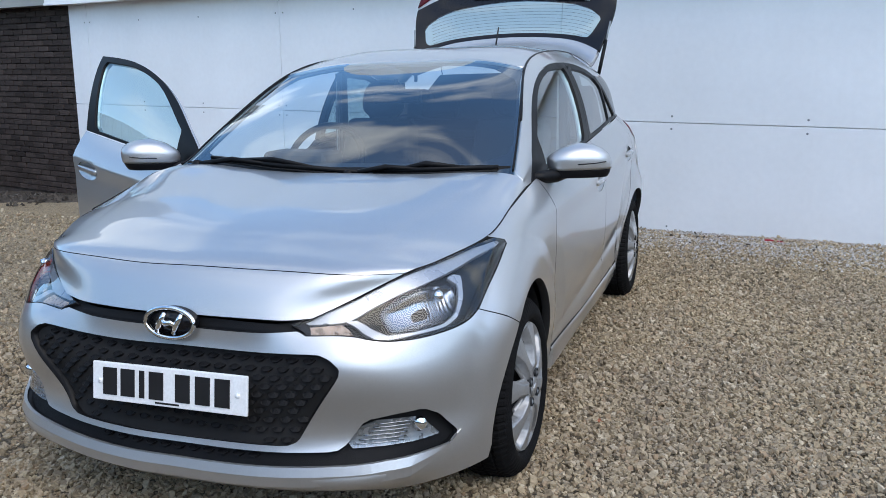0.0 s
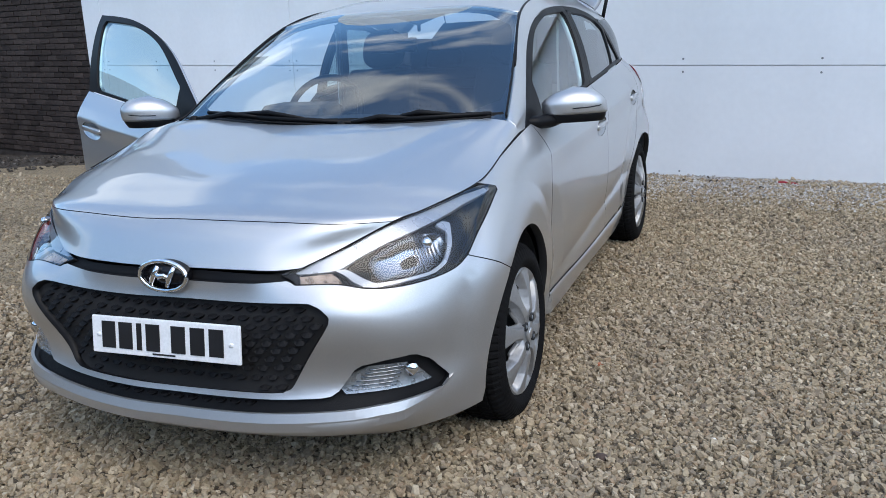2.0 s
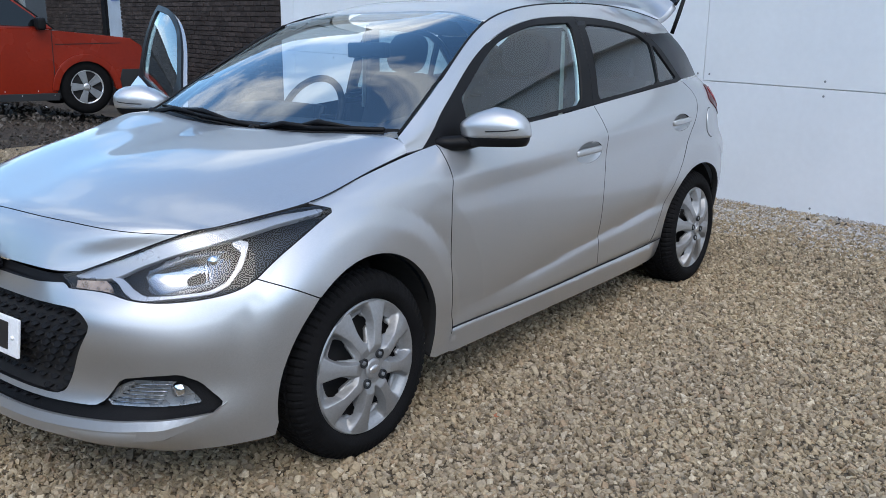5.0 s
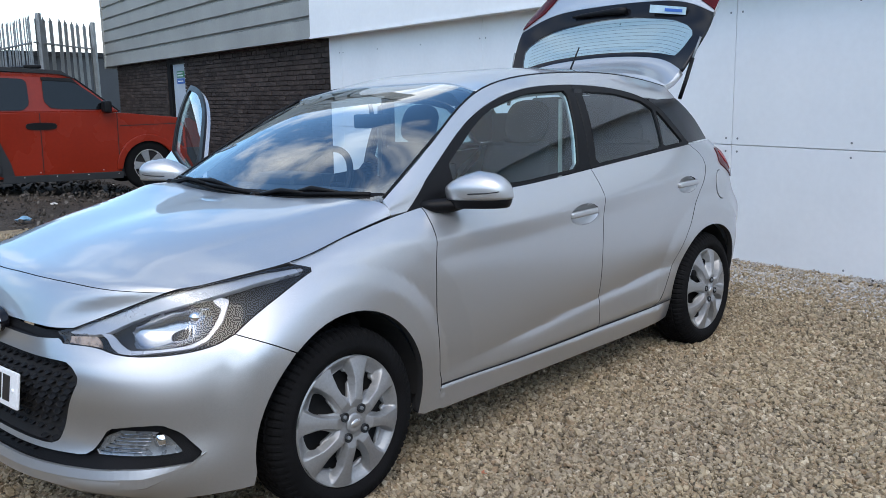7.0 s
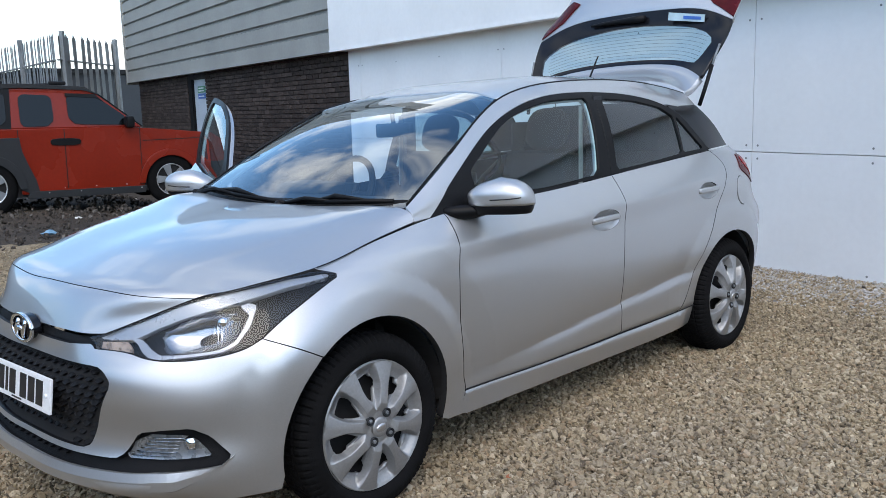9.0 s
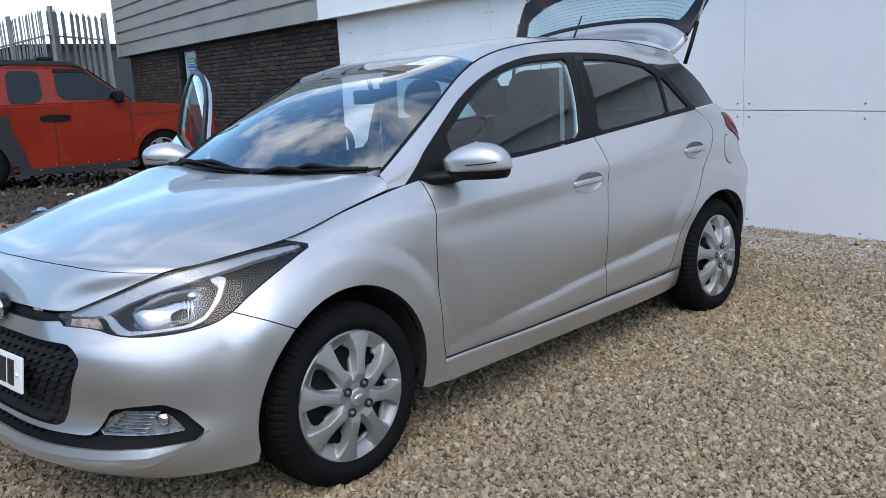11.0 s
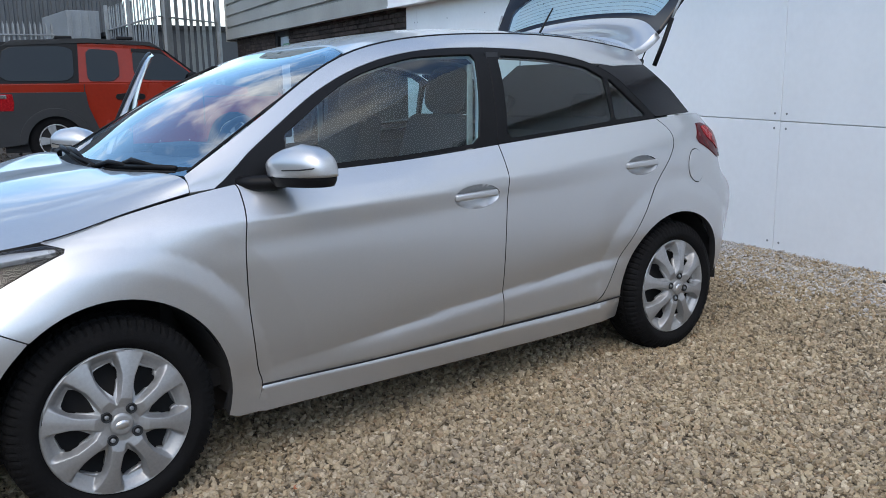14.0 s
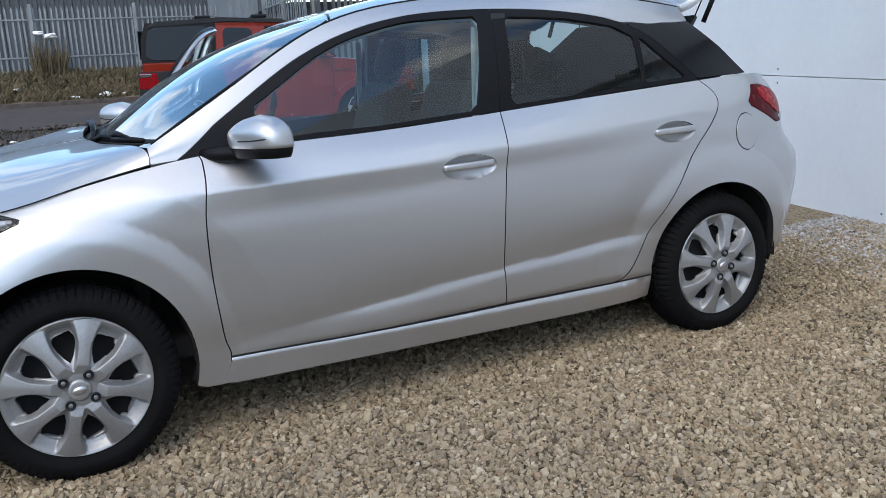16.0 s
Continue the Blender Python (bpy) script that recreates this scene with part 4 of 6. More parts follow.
intake = emit("lower_intake", deep(W, shrink(slot_outline, -.006), .024), BLACK_PLASTIC, car, "black plastic lower intake and fog lamp surrounds")
grille_bars()
for s in (1, -1):
    fog = shrink(on(W, [(.475, -2.0, .330), (.548, -1.966, .402), (.64, -1.90, .404), (.687, -1.866, .397), (.722, -1.826, .345), (.715, -1.835, .334), (.60, -1.94, .330)]), .004)
    f = panel(W, rounded(fog, 1), (), .03, .012, -.006)
    b = deep(W, rounded(fog, 1), .018)
    f, b = (f, b) if s > 0 else (flip(f), flip(b))
    lamp = emit("fog_lamp", b, FOG_WHITE, car, "clear fog lamp in the bumper corner")
    emit("lens", f, LAMP_GLASS, lamp)
    bulb = part("bulb", lathe([(-.012, .001), (-.012, .018), (.004, .022)], 16, "y"), CHROME, lamp)
    bulb.location = (s * .668, -1.868, .378)
    for k in range(6):
        xs = np.linspace(.515 + .012 * k, .640 + .004 * k, 8)
        uv = W.find(np.array([(x, -1.95, .343 + .0095 * k) for x in xs]), (1, .1, 1))
        pts = (W.at(*uv.T) - W.normal(*uv.T) * .011) * (s, 1, 1)
        part("flute", tube([tuple(p) for p in pts], .0020, 6), LAMP_GREY, lamp)

# fender, doors, quarter, sill: left side and its mirror
fender = np.concatenate([[gap_lamp], ll_b, on(W, [(.79, -1.378, .826)]), on(W, [(.757, -1.425, .845)]), [(u_of_y(-1.40), top_v)], top_run(u_of_y(-1.36), uv_df[0, 0], 20)[1:], uv_df[1:],
                         on(W, [(.80, -.822, .25), (.795, -.822, .205), (.797, -.90, .204)], YZ), np.array([p for p in af_rest if p[0] > u_of_y(-1.2, .6) or p[1] > .3])[::-1], [gap_arch]])
door_f = np.concatenate([top_run(uv_df[0, 0], uv_ds[0, 0]), uv_ds[1:], uv_sill[(uv_sill[:, 0] < uv_ds[-1, 0]) & (uv_sill[:, 0] > uv_df[-1, 0])][::-1], uv_df[::-1][:-1]])
door_r = np.concatenate([top_run(uv_ds[0, 0], uv_dr[0, 0]), uv_dr[1:], uv_ds[::-1][:-1]])
u_sf, u_sr = uv_df[-1, 0], float(on(W, [(.775, .945, .21)], YZ)[0][0])
sill_line = np.concatenate([uv_sill, on(W, [(.809, .84, .300), (.806, .944, .303)], YZ)])
rocker = np.concatenate([low_run(u_sf, u_sr, 20), sill_line[::-1]])
u_rb = float(on(W, [(.75, 1.665, .25)], YZ)[0][0])
lamp_r = on(W, [(.725, 1.560, 1.062), (.762, 1.52, 1.015), (.796, 1.462, .966), (.80, 1.55, .925), (.792, 1.69, .870), (.74, 1.755, .93), (.70, 1.74, 1.03)])
quarter = np.concatenate([uv_dr[:-1], on(W, [(.809, .84, .3005), (.806, .944, .3035)], YZ), uv_ar[::-1][(uv_ar[::-1][:, 1] > .115)], low_run(u_rb, W.umax - .02, 8), [(W.umax - .02, top_v * .78)], [(float(lamp_r[5][0]) + .05, top_v * .8)], [(float(lamp_r[6][0]) + .05, top_v)], top_run(float(lamp_r[6][0]) + .04, uv_dr[0, 0], 12)])


def dedupe(q, d=.004):
    out = [np.asarray(q[0], float)]
    for p in q[1:]:
        if np.linalg.norm(np.asarray(p) - out[-1]) > d:
            out.append(np.asarray(p, float))
    if np.linalg.norm(out[0] - out[-1]) < d:
        out.pop()
    return np.array(out)


def both(name, data, mat, parent=car, label="", edge=None):
    a = emit(name, data, mat, parent, label, edge)
    b = emit(name, flip(data), mat, parent, label, edge)
    return a, b


both("front_fender", panel(W, shrink(dedupe(fender), GAP), (), .016, .03), SILVER, edge=DARK)
both("sill_panel", panel(W, shrink(dedupe(rocker), GAP), (), .02, .03), SILVER, edge=DARK)
seam_uv = dense(sill_line, .03, False)
seam = W.at(seam_uv[:, 0], seam_uv[:, 1]) + W.normal(seam_uv[:, 0], seam_uv[:, 1]) * .0005
for s in (1, -1):
    part("door_seal", tube([tuple(p * (s, 1, 1)) for p in seam], .0038, 6), DARK, car)
both("rear_quarter", panel(W, shrink(dedupe(quarter), GAP), [rounded(lamp_r, 1)], .018, .03), SILVER, edge=DARK)
cap = on(W, [(.83, 1.431 + .062 * math.cos(a), .858 + .075 * math.sin(a)) for a in np.linspace(0, 2 * math.pi, 20, False)], YZ)
emit("fuel_flap_gap", panel(W, shrink(cap, -.0035), (), .02, .0, .0006, False), DARK, car)
emit("fuel_flap", panel(W, cap, (), .02, .003, .0034), SILVER, car)
for s in (1, -1):
    dat, back = panel(W, shrink(rounded(lamp_r, 1), .002), (), .03, .01, .004), deep(W, rounded(lamp_r, 1), .02)
    t = emit("tail_lamp", dat if s > 0 else flip(dat), RED_LENS, car, "wraparound red tail lamp")
    emit("housing", back if s > 0 else flip(back), GLOSS_BLACK, t)
    glow = rounded(on(W, [(.738, 1.575, 1.045), (.772, 1.565, .985), (.785, 1.62, .955), (.78, 1.70, .915), (.745, 1.745, .95), (.712, 1.735, 1.015)]), 1)
    gd = panel(W, glow, (), .02, .004, .0065)
    emit("lamp_section", gd if s > 0 else flip(gd), BRIGHT_RED, t, "brighter red upper section")
    corner = panel(W, on(W, [(.772, 1.715, .925), (.782, 1.700, .885), (.765, 1.738, .897), (.752, 1.748, .925)]), (), .02, .004, .0068)
    emit("reversing_section", corner if s > 0 else flip(corner), LAMP_GREY, t, "pale clear corner")

def ring(cy, cz, ry, rz, n=22):
    return on(W, [(.84, cy + ry * math.cos(a), cz + rz * math.sin(a)) for a in np.linspace(0, 2 * math.pi, n, False)], YZ)


CUPS = [ring(.085, .838, .112, .046), ring(1.036, .888, .106, .043)]
FRONT_DOOR = panel(W, shrink(dedupe(door_f), GAP), [CUPS[0]], .016, .03)
REAR_DOOR = panel(W, shrink(dedupe(door_r), GAP), [CUPS[1]], .016, .03)
OPEN = Matrix.Translation((-.83, -.82, .672)) @ Matrix.Rotation(radians(65.5), 4, "Z") @ Matrix.Rotation(radians(4), 4, "X") @ Matrix.Translation((.80, .82, -.65))
left_door = emit("front_door", FRONT_DOOR, SILVER, car, edge=DARK)
right_door = emit("front_door", flip(FRONT_DOOR), SILVER, car, "silver front door swung wide open", DARK)
left_rear, right_rear = emit("rear_door", REAR_DOOR, SILVER, car, edge=DARK), emit("rear_door", flip(REAR_DOOR), SILVER, car, edge=DARK)
right_door.matrix_basis = OPEN

# dark shell behind the gaps, floor and wheel wells
for name, z in (("underbody", .2),):
    part(name, boxed(-.62, .62, -1.72, 1.62, .17, .30, bevel=.03), DARK, car)
shell = np.concatenate([low_run(u_of_y(-.92, .6), u_of_y(.93, .6), 20, .02), [(u_of_y(.93, .6), top_v * .5), (u_of_y(1.25), top_v * .98)], [(u, top_v * .985) for u in np.linspace(u_of_y(1.2), u_of_y(-.95), 20)]])
sh = panel(W, dedupe(shell), (), .08, 0, -.03, False)
emit("inner_panel", sh, DARK, car)
emit("inner_panel", flip(sh), DARK, car)
for s in (1, -1):
    for cy in (-1.285, 1.285):
        bm = bmesh.new()
        r0 = .366
        n = 28
        a = [bm.verts.new((s * .80, cy + r0 * math.cos(t), .30 + r0 * math.sin(t))) for t in np.linspace(-.05, math.pi + .05, n)]
        b = [bm.verts.new((s * .50, cy + r0 * math.cos(t), .30 + r0 * math.sin(t))) for t in np.linspace(-.05, math.pi + .05, n)]
        for i in range(n - 1):
            bm.faces.new((a[i], a[i + 1], b[i + 1], b[i]))
        bm.faces.new(b)
        part("wheel_well", bm, DARK, car)


# bonnet and nose
kv2 = H.kv[2]
um = H.umax
nose = [(-um + .002, .009)] + [(u, .009) for u in np.linspace(-um + .03, um - .03, 25)] + [(um - .002, .009), (um - .002, kv2 - .002)] + [(u, kv2 - .002) for u in np.linspace(um - .03, -um + .03, 25)] + [(-um + .002, kv2 - .002)]
emit("nose_panel", panel(H, np.array(nose), (), .03, .02), SILVER, car, edge=DARK)
bonnet = [(u, kv2 + .002) for u in np.linspace(-um + .003, um - .003, 27)] + [(um - .003, v) for v in np.linspace(kv2 + .03, H.vmax - .02, 20)] + [(u, H.vmax) for u in np.linspace(um - .003, -um + .003, 27)] + [(-um + .003, v) for v in np.linspace(H.vmax - .02, kv2 + .03, 20)]
emit("bonnet", panel(H, np.array(bonnet), (), .018, .012), SILVER, car, edge=DARK)
under = [(-um * .96, .05), (um * .96, .05), (um * .96, H.vmax), (-um * .96, H.vmax)]
emit("engine_cover", panel(H, np.array(under), (), .1, 0, -.045, False), DARK, car)

for s in (1, -1):
    edge_v = np.linspace(H.kv[5] - .03, H.vmax, 30)
    edge_p = H.at(np.full(30, s * (um + .0005)), edge_v) + (s * .001, 0, .0012)
    part("bonnet_gap", tube([tuple(p) for p in edge_p], .0022, 6), DARK, car)

# black strip between the lamps with the badge
st = on(W, [(0, -2.042, .655), (.2, -2.035, .652), (.40, -1.985, .645), (.40, -1.975, .704), (.2, -2.025, .706), (0, -2.035, .706)])
st = np.concatenate([st, (st * (-1, 1))[::-1][1:-1]])
emit("upper_grille", deep(W, dedupe(st), .016), BLACK_PLASTIC, car, "narrow black grille strip between the headlamps")
badge = part("badge", lathe([(-2.062, .001), (-2.062, .9), (-2.052, 1.0), (-2.03, 1.0)], 40, "y"), GLOSS_BLACK, car, "chrome oval badge")
badge.scale, badge.location = (.078, 1, .042), (0, 0, .679)
part("badge_rim", tube([(.081 * math.cos(a), -2.064, .679 + .044 * math.sin(a)) for a in np.linspace(0, 2 * math.pi, 36, False)], .007, 8, True), CHROME, car)
for a, b in (((-.044, .652), (-.012, .708)), ((.012, .650), (.044, .706))):
    part("badge_bar", tube([(a[0], -2.064, a[1]), ((a[0] * 2 + b[0]) / 3, -2.068, (a[1] * 2 + b[1]) / 3), ((a[0] + b[0] * 2) / 3, -2.068, (a[1] + b[1] * 2) / 3), (b[0], -2.064, b[1])], [.009, .0095, .0085, .008], 8), CHROME, car)
part("badge_bar", tube([(-.024, -2.069, .687), (-.008, -2.071, .678), (.010, -2.071, .682), (.026, -2.069, .672)], [.006, .009, .009, .006], 8), CHROME, car)

# number plate, its characters as plain bars
TILT = Matrix.Translation((0, -2.093, .498)) @ Matrix.Rotation(radians(-8), 4, "X")
plate = part("number_plate", boxed(-.26, .26, -.006, .004, -.056, .056, bevel=.004), WHITE_PLATE, car, "white number plate with dark bars")
plate.matrix_basis = TILT
for i, x in enumerate((-.197, -.135, -.086, -.037, .052, .118, .182)):
    w = .0085 if i == 2 else .024
    part("bar", boxed(x - w, x + w, -.0085, -.006, -.038, .041), INK, plate)
part("bar", boxed(-.04, .04, -.0075, -.006, -.049, -.044), INK, plate)
for x in (-.232, .232):
    part("screw", lathe([(-.011, .001), (-.011, .006), (-.006, .007)], 12, "y", (x, 0, .0)), WHITE_PLATE, plate)

# headlamps
lamp_outline = dedupe(np.concatenate([uv_lt, uv_ll[::-1]]), .003)
guide = rounded(on(W, [(.380, -1.985, .682), (.43, -1.945, .708), (.50, -1.892, .731), (.595, -1.793, .780), (.675, -1.653, .806), (.72, -1.525, .824), (.772, -1.402, .834), (.784, -1.398, .826), (.778, -1.425, .820), (.740, -1.540, .803), (.705, -1.651, .781), (.655, -1.739, .757), (.595, -1.816, .735), (.540, -1.877, .709), (.488, -1.934, .681)]), 1, .15)
stick_low = rounded(on(W, [(.485, -1.934, .684), (.535, -1.932, .655), (.584, -1.927, .632), (.642, -1.873, .635), (.729, -1.781, .643), (.752, -1.739, .664), (.754, -1.687, .713), (.733, -1.645, .767), (.712, -1.660, .772), (.700, -1.682, .765), (.712, -1.682, .757), (.734, -1.674, .742), (.746, -1.706, .708), (.746, -1.742, .672), (.722, -1.786, .651), (.642, -1.866, .6425), (.594, -1.904, .643), (.555, -1.915, .664), (.512, -1.918, .685)]), 1, .12)
bowl_edge = rounded(on(W, [(.556, -1.877, .698), (.600, -1.816, .733), (.655, -1.745, .752), (.718, -1.690, .752), (.743, -1.705, .708), (.742, -1.746, .674), (.716, -1.793, .654), (.64, -1.866, .648), (.596, -1.897, .655)]), 1, .2)
flash = on(W, [(.405, -1.99, .655), (.515, -1.95, .652), (.478, -1.945, .678), (.40, -1.985, .676)])


def dish(outline, depth, step=.012):
    """A hollow with its rim on the skin."""
    d = panel(W, outline, (), step, 0, -.014, False)
    uv = W.find(d[0])
    c = outline.mean(0)
    edge = ((outline - c) ** 2).sum(1) ** .5
    ang = np.arctan2(*(outline - c).T[::-1])
    order = np.argsort(ang)
    reach = np.interp(np.arctan2(*(uv - c).T[::-1]), np.r_[ang[order] - 2 * math.pi, ang[order], ang[order] + 2 * math.pi], np.tile(edge[order], 3))
    r = np.clip(((uv - c) ** 2).sum(1) ** .5 / reach, 0, 1)
    flutes = .0016 * np.sin((uv[:, 0] - c[0]) * 2 * math.pi / .013) * np.clip((uv[:, 0] - c[0]) / .03, 0, 1)
    return d[0] - d[2] * (depth * np.sqrt(np.clip(1 - r ** 2, 0, 1)) + flutes * (r < .96))[:, None], d[1]


for s in (1, -1):
    side = (lambda q: q) if s > 0 else flip
    head = emit("headlamp", side(deep(W, lamp_outline, .062)), LAMP_INNER, car, "swept-back clear headlamp with dark housing")
    emit("lens", side(panel(W, shrink(lamp_outline, .0035), (), .03, .05, -.001)), LAMP_GLASS, head).visible_shadow = False
    emit("rim", side(panel(W, lamp_outline, [shrink(lamp_outline, .0065)], .02, .03, -.002)), TRIM_BLACK, head)
    emit("light_guide", side(panel(W, guide, (), .02, .02, -.010)), GUIDE, head, "pale silver upper strip")
    emit("chrome_strip", side(panel(W, stick_low, (), .015, .015, -.010)), GUIDE, head)
    pts, fcs = dish(bowl_edge, .050, .0042)
    raw("reflector", pts * (s, 1, 1), fcs if s > 0 else [f[::-1] for f in fcs], LAMP_GREY, head, smooth=True)
    bulb = part("bulb", lathe([(-.006, .001), (-.004, .013), (.010, .017), (.05, .016)], 20, "y"), CHROME, head)
    bulb.matrix_basis = Matrix.Translation((.690 * s, -1.745, .718)) @ Matrix.Rotation(radians(24 * s), 4, "Z")
    emit("indicator", side(panel(W, flash, (), .02, .012, -.010)), AMBER_CLEAR, head, "faceted indicator with an amber tinge")

# upper body: pillars, window frames, glass
frame_top = [(.756, -.909, .951), (.735, -.814, 1.027), (.708, -.729, 1.086), (.670, -.560, 1.193), (.630, -.330, 1.302), (.612, -.120, 1.366), (.607, .030, 1.390), (.612, .330, 1.400), (.625, .640, 1.385), (.651, .892, 1.344), (.682, 1.040, 1.272), (.712, 1.145, 1.180), (.729, 1.257, 1.090)]
uv_ft = rounded(on(U, frame_top, YZ), 2, closed=False)
uv_ft[0, 1] = uv_ft[-1, 1] = 0
u_at = lambda y: float(U.find([(.7, y, 1.2)], YZ)[0][0])
c_top = on(U, [(.655, .955, 1.332), (.660, 1.05, 1.322), (.645, 1.20, 1.326), (.638, 1.276, 1.330)], YZ)
k_split = int(np.abs(uv_ft[:, 0] - c_top[0, 0]).argmin())
silver_side = np.concatenate([uv_ft[:k_split], c_top, [(u_at(1.285), U.vmax)], [(u, U.vmax) for u in np.linspace(u_at(1.25), .0, 40)], [(.0, .0)]])
both("side_frame", panel(U, shrink(dedupe(silver_side), .0015), (), .03, .02), SILVER)
split_u = on(U, [(.753, .271, 1.022), (.70, .295, 1.22), (.612, .325, 1.40)], YZ)
split_u[0, 1] = 0
k_b = int(np.abs(uv_ft[:, 0] - split_u[-1, 0]).argmin())
frame_f = np.concatenate([uv_ft[:k_b], split_u[::-1]])
frame_r = np.concatenate([split_u, uv_ft[k_b + 1:]])
glass_f = rounded(on(U, [(.712, -.640, 1.10), (.688, -.527, 1.170), (.654, -.389, 1.253), (.632, -.208, 1.322), (.623, -.03, 1.360), (.628, .262, 1.372), (.752, .178, 1.030), (.757, -.20, 1.004), (.757, -.645, .985)], YZ), 1, .07)
glass_r = rounded(on(U, [(.635, .372, 1.368), (.646, .648, 1.354), (.663, .862, 1.318), (.684, .952, 1.272), (.739, .960, 1.084), (.748, .621, 1.058), (.752, .325, 1.040)], YZ), 1, .07)
glass_q = rounded(on(U, [(.686, .976, 1.276), (.728, 1.195, 1.098), (.737, .974, 1.086)], YZ), 1, .06)
c_pillar = np.concatenate([c_top, on(U, [(.66, 1.43, 1.215), (.672, 1.585, 1.098), (.729, 1.268, 1.089)], YZ), uv_ft[k_split:][::-1][1:]])
FRAME_F, FRAME_R = panel(U, shrink(dedupe(frame_f), .0015), [glass_f], .03, .013, .001), panel(U, shrink(dedupe(frame_r), .0015), [glass_r, glass_q], .03, .03, .001)
INNER_F = panel(U, shrink(dedupe(frame_f), .004), [shrink(glass_f, -.002)], .03, 0, -.034, False)
INNER_RIM = panel(U, shrink(dedupe(frame_f), .004), [shrink(glass_f, -.002)], .03, .024, -.010)
PANES = [panel(U, shrink(g, -.006), (), .05, .003, -.006) for g in (glass_f, glass_r, glass_q)]
both("pillar_trim", panel(U, shrink(dedupe(c_pillar), .002), (), .035, .02, .0), GLOSS_BLACK, car, "gloss black rear pillar panel")


def mirror_shell(lo, hi, sx=.124, sy=.080, sz=.066):
    """A slice, from height lo to hi, of the mirror's rounded housing."""
    bm = bmesh.new()
    rows, n = 10, 36
    rings = []
    for i in range(rows + 1):
        z = lo + (hi - lo) * i / rows
        r = max(1 - z ** 2.1, 0) ** .48 if z > 0 else 1 - .12 * z * z - (.25 * (z + .54) ** 2 if z < -.54 else 0)
        ring_ = []
        for k in range(n):
            a = 2 * math.pi * k / n
            c, s_ = math.cos(a), math.sin(a)
            x, y = math.copysign(abs(c) ** .72, c) * r * sx, math.copysign(abs(s_) ** .72, s_) * r * sy
            if y > 0:
                y *= .55
            x *= 1 - .12 * (z if c > 0 else -z * .2)
            ring_.append(bm.verts.new((x, y, z * sz)))
        rings.append(ring_)
    for a, b in zip(rings, rings[1:]):
        for k in range(n):
            f = bm.faces.new((a[k], a[(k + 1) % n], b[(k + 1) % n], b[k]))
            f.smooth = True
    bm.faces.new(rings[0][::-1]), bm.faces.new(rings[-1])
    return bm


for s, door, rear in ((1, left_door, left_rear), (-1, right_door, right_rear)):
    side = (lambda q: q) if s > 0 else flip
    emit("window_frame", side(FRAME_F), TRIM_BLACK, door, "satin black window frame")
    g = emit("window_pane", side(PANES[0]), SIDE_GLASS, door)
    g.visible_shadow = False
    emit("inner_frame", side(INNER_F), SILVER, door, "silver inner face of the window frame")
    emit("inner_rim", side(INNER_RIM), SILVER, door, "silver edge of the window frame")
    emit("window_frame", side(FRAME_R), TRIM_BLACK, rear, "satin black window frame")
    for q in PANES[1:]:
        emit("window_pane", side(q), DARK_GLASS, rear).visible_shadow = False
    for d, cup, (y, z) in ((door, CUPS[0], (.080, .843)), (rear, CUPS[1], (1.032, .893))):
        bowl = panel(W, shrink(cup, -.002), (), .012, 0, 0, False)
        uv = np.array([W.find([p], (1, 1, 1))[0] for p in bowl[0]])
        c = cup.mean(0)
        r = np.clip(1 - (((uv - c) / (cup.max(0) - cup.min(0)) * 2) ** 2).sum(1), 0, 1)
        pts = bowl[0] - bowl[2] * (.022 * np.sqrt(r))[:, None]
        ob = raw("handle_recess", pts * (s, 1, 1), bowl[1] if s > 0 else [f[::-1] for f in bowl[1]], SILVER, d, smooth=True)
        bm = bmesh.new()
        box(bm, .842, .868, y - .104, y + .104, z - .018, z + .019, bevel=.011, segments=3)
        for v in bm.verts:
            t = abs(v.co.y - y) / .104
            v.co.x -= .013 * t ** 2.2
            v.co.z = z + .03 * (v.co.y - y) + (v.co.z - z) * (1 - .35 * t ** 2)
            v.co.x *= s
        for f in bm.faces:
            f.smooth = True
        part("handle", bm, SILVER, d)
    # door mirror
    at = Matrix.Translation((s * .884, -.664, 1.013)) @ Matrix.Rotation(radians(24 * s), 4, "Z")
    shell_ = mirror_shell(-.52, 1.0)
    for v in shell_.verts:
        v.co.z *= 1 - .42 * min(max(-v.co.x * s / .124, 0), 1) ** 1.4 if v.co.z > 0 else 1
    m = part("door_mirror", shell_, SILVER, door, "silver door mirror with a black underside")
    m.matrix_basis = at
    part("mirror_base", mirror_shell(-1.0, -.54, .120, .078), TRIM_BLACK, m)
    ring_pts = [(-.02 * s, -.0815, -.012), (.045 * s, -.079, -.010), (.085 * s, -.071, -.006), (.112 * s, -.040, -.002)]
    part("turn_signal", tube(ring_pts, .0022, 8), GREY_CLAD, m)
    part("mirror_glass", boxed(-.085, .085, .034, .040, -.030, .026, bevel=.002), CHROME, m)
    arm = tube([(s * .735, -.835, .960), (s * .77, -.785, .956), (s * .81, -.735, .957), (s * .85, -.69, .965)], [.018, .026, .027, .020], 14)
    part("mirror_arm", arm, TRIM_BLACK, door)

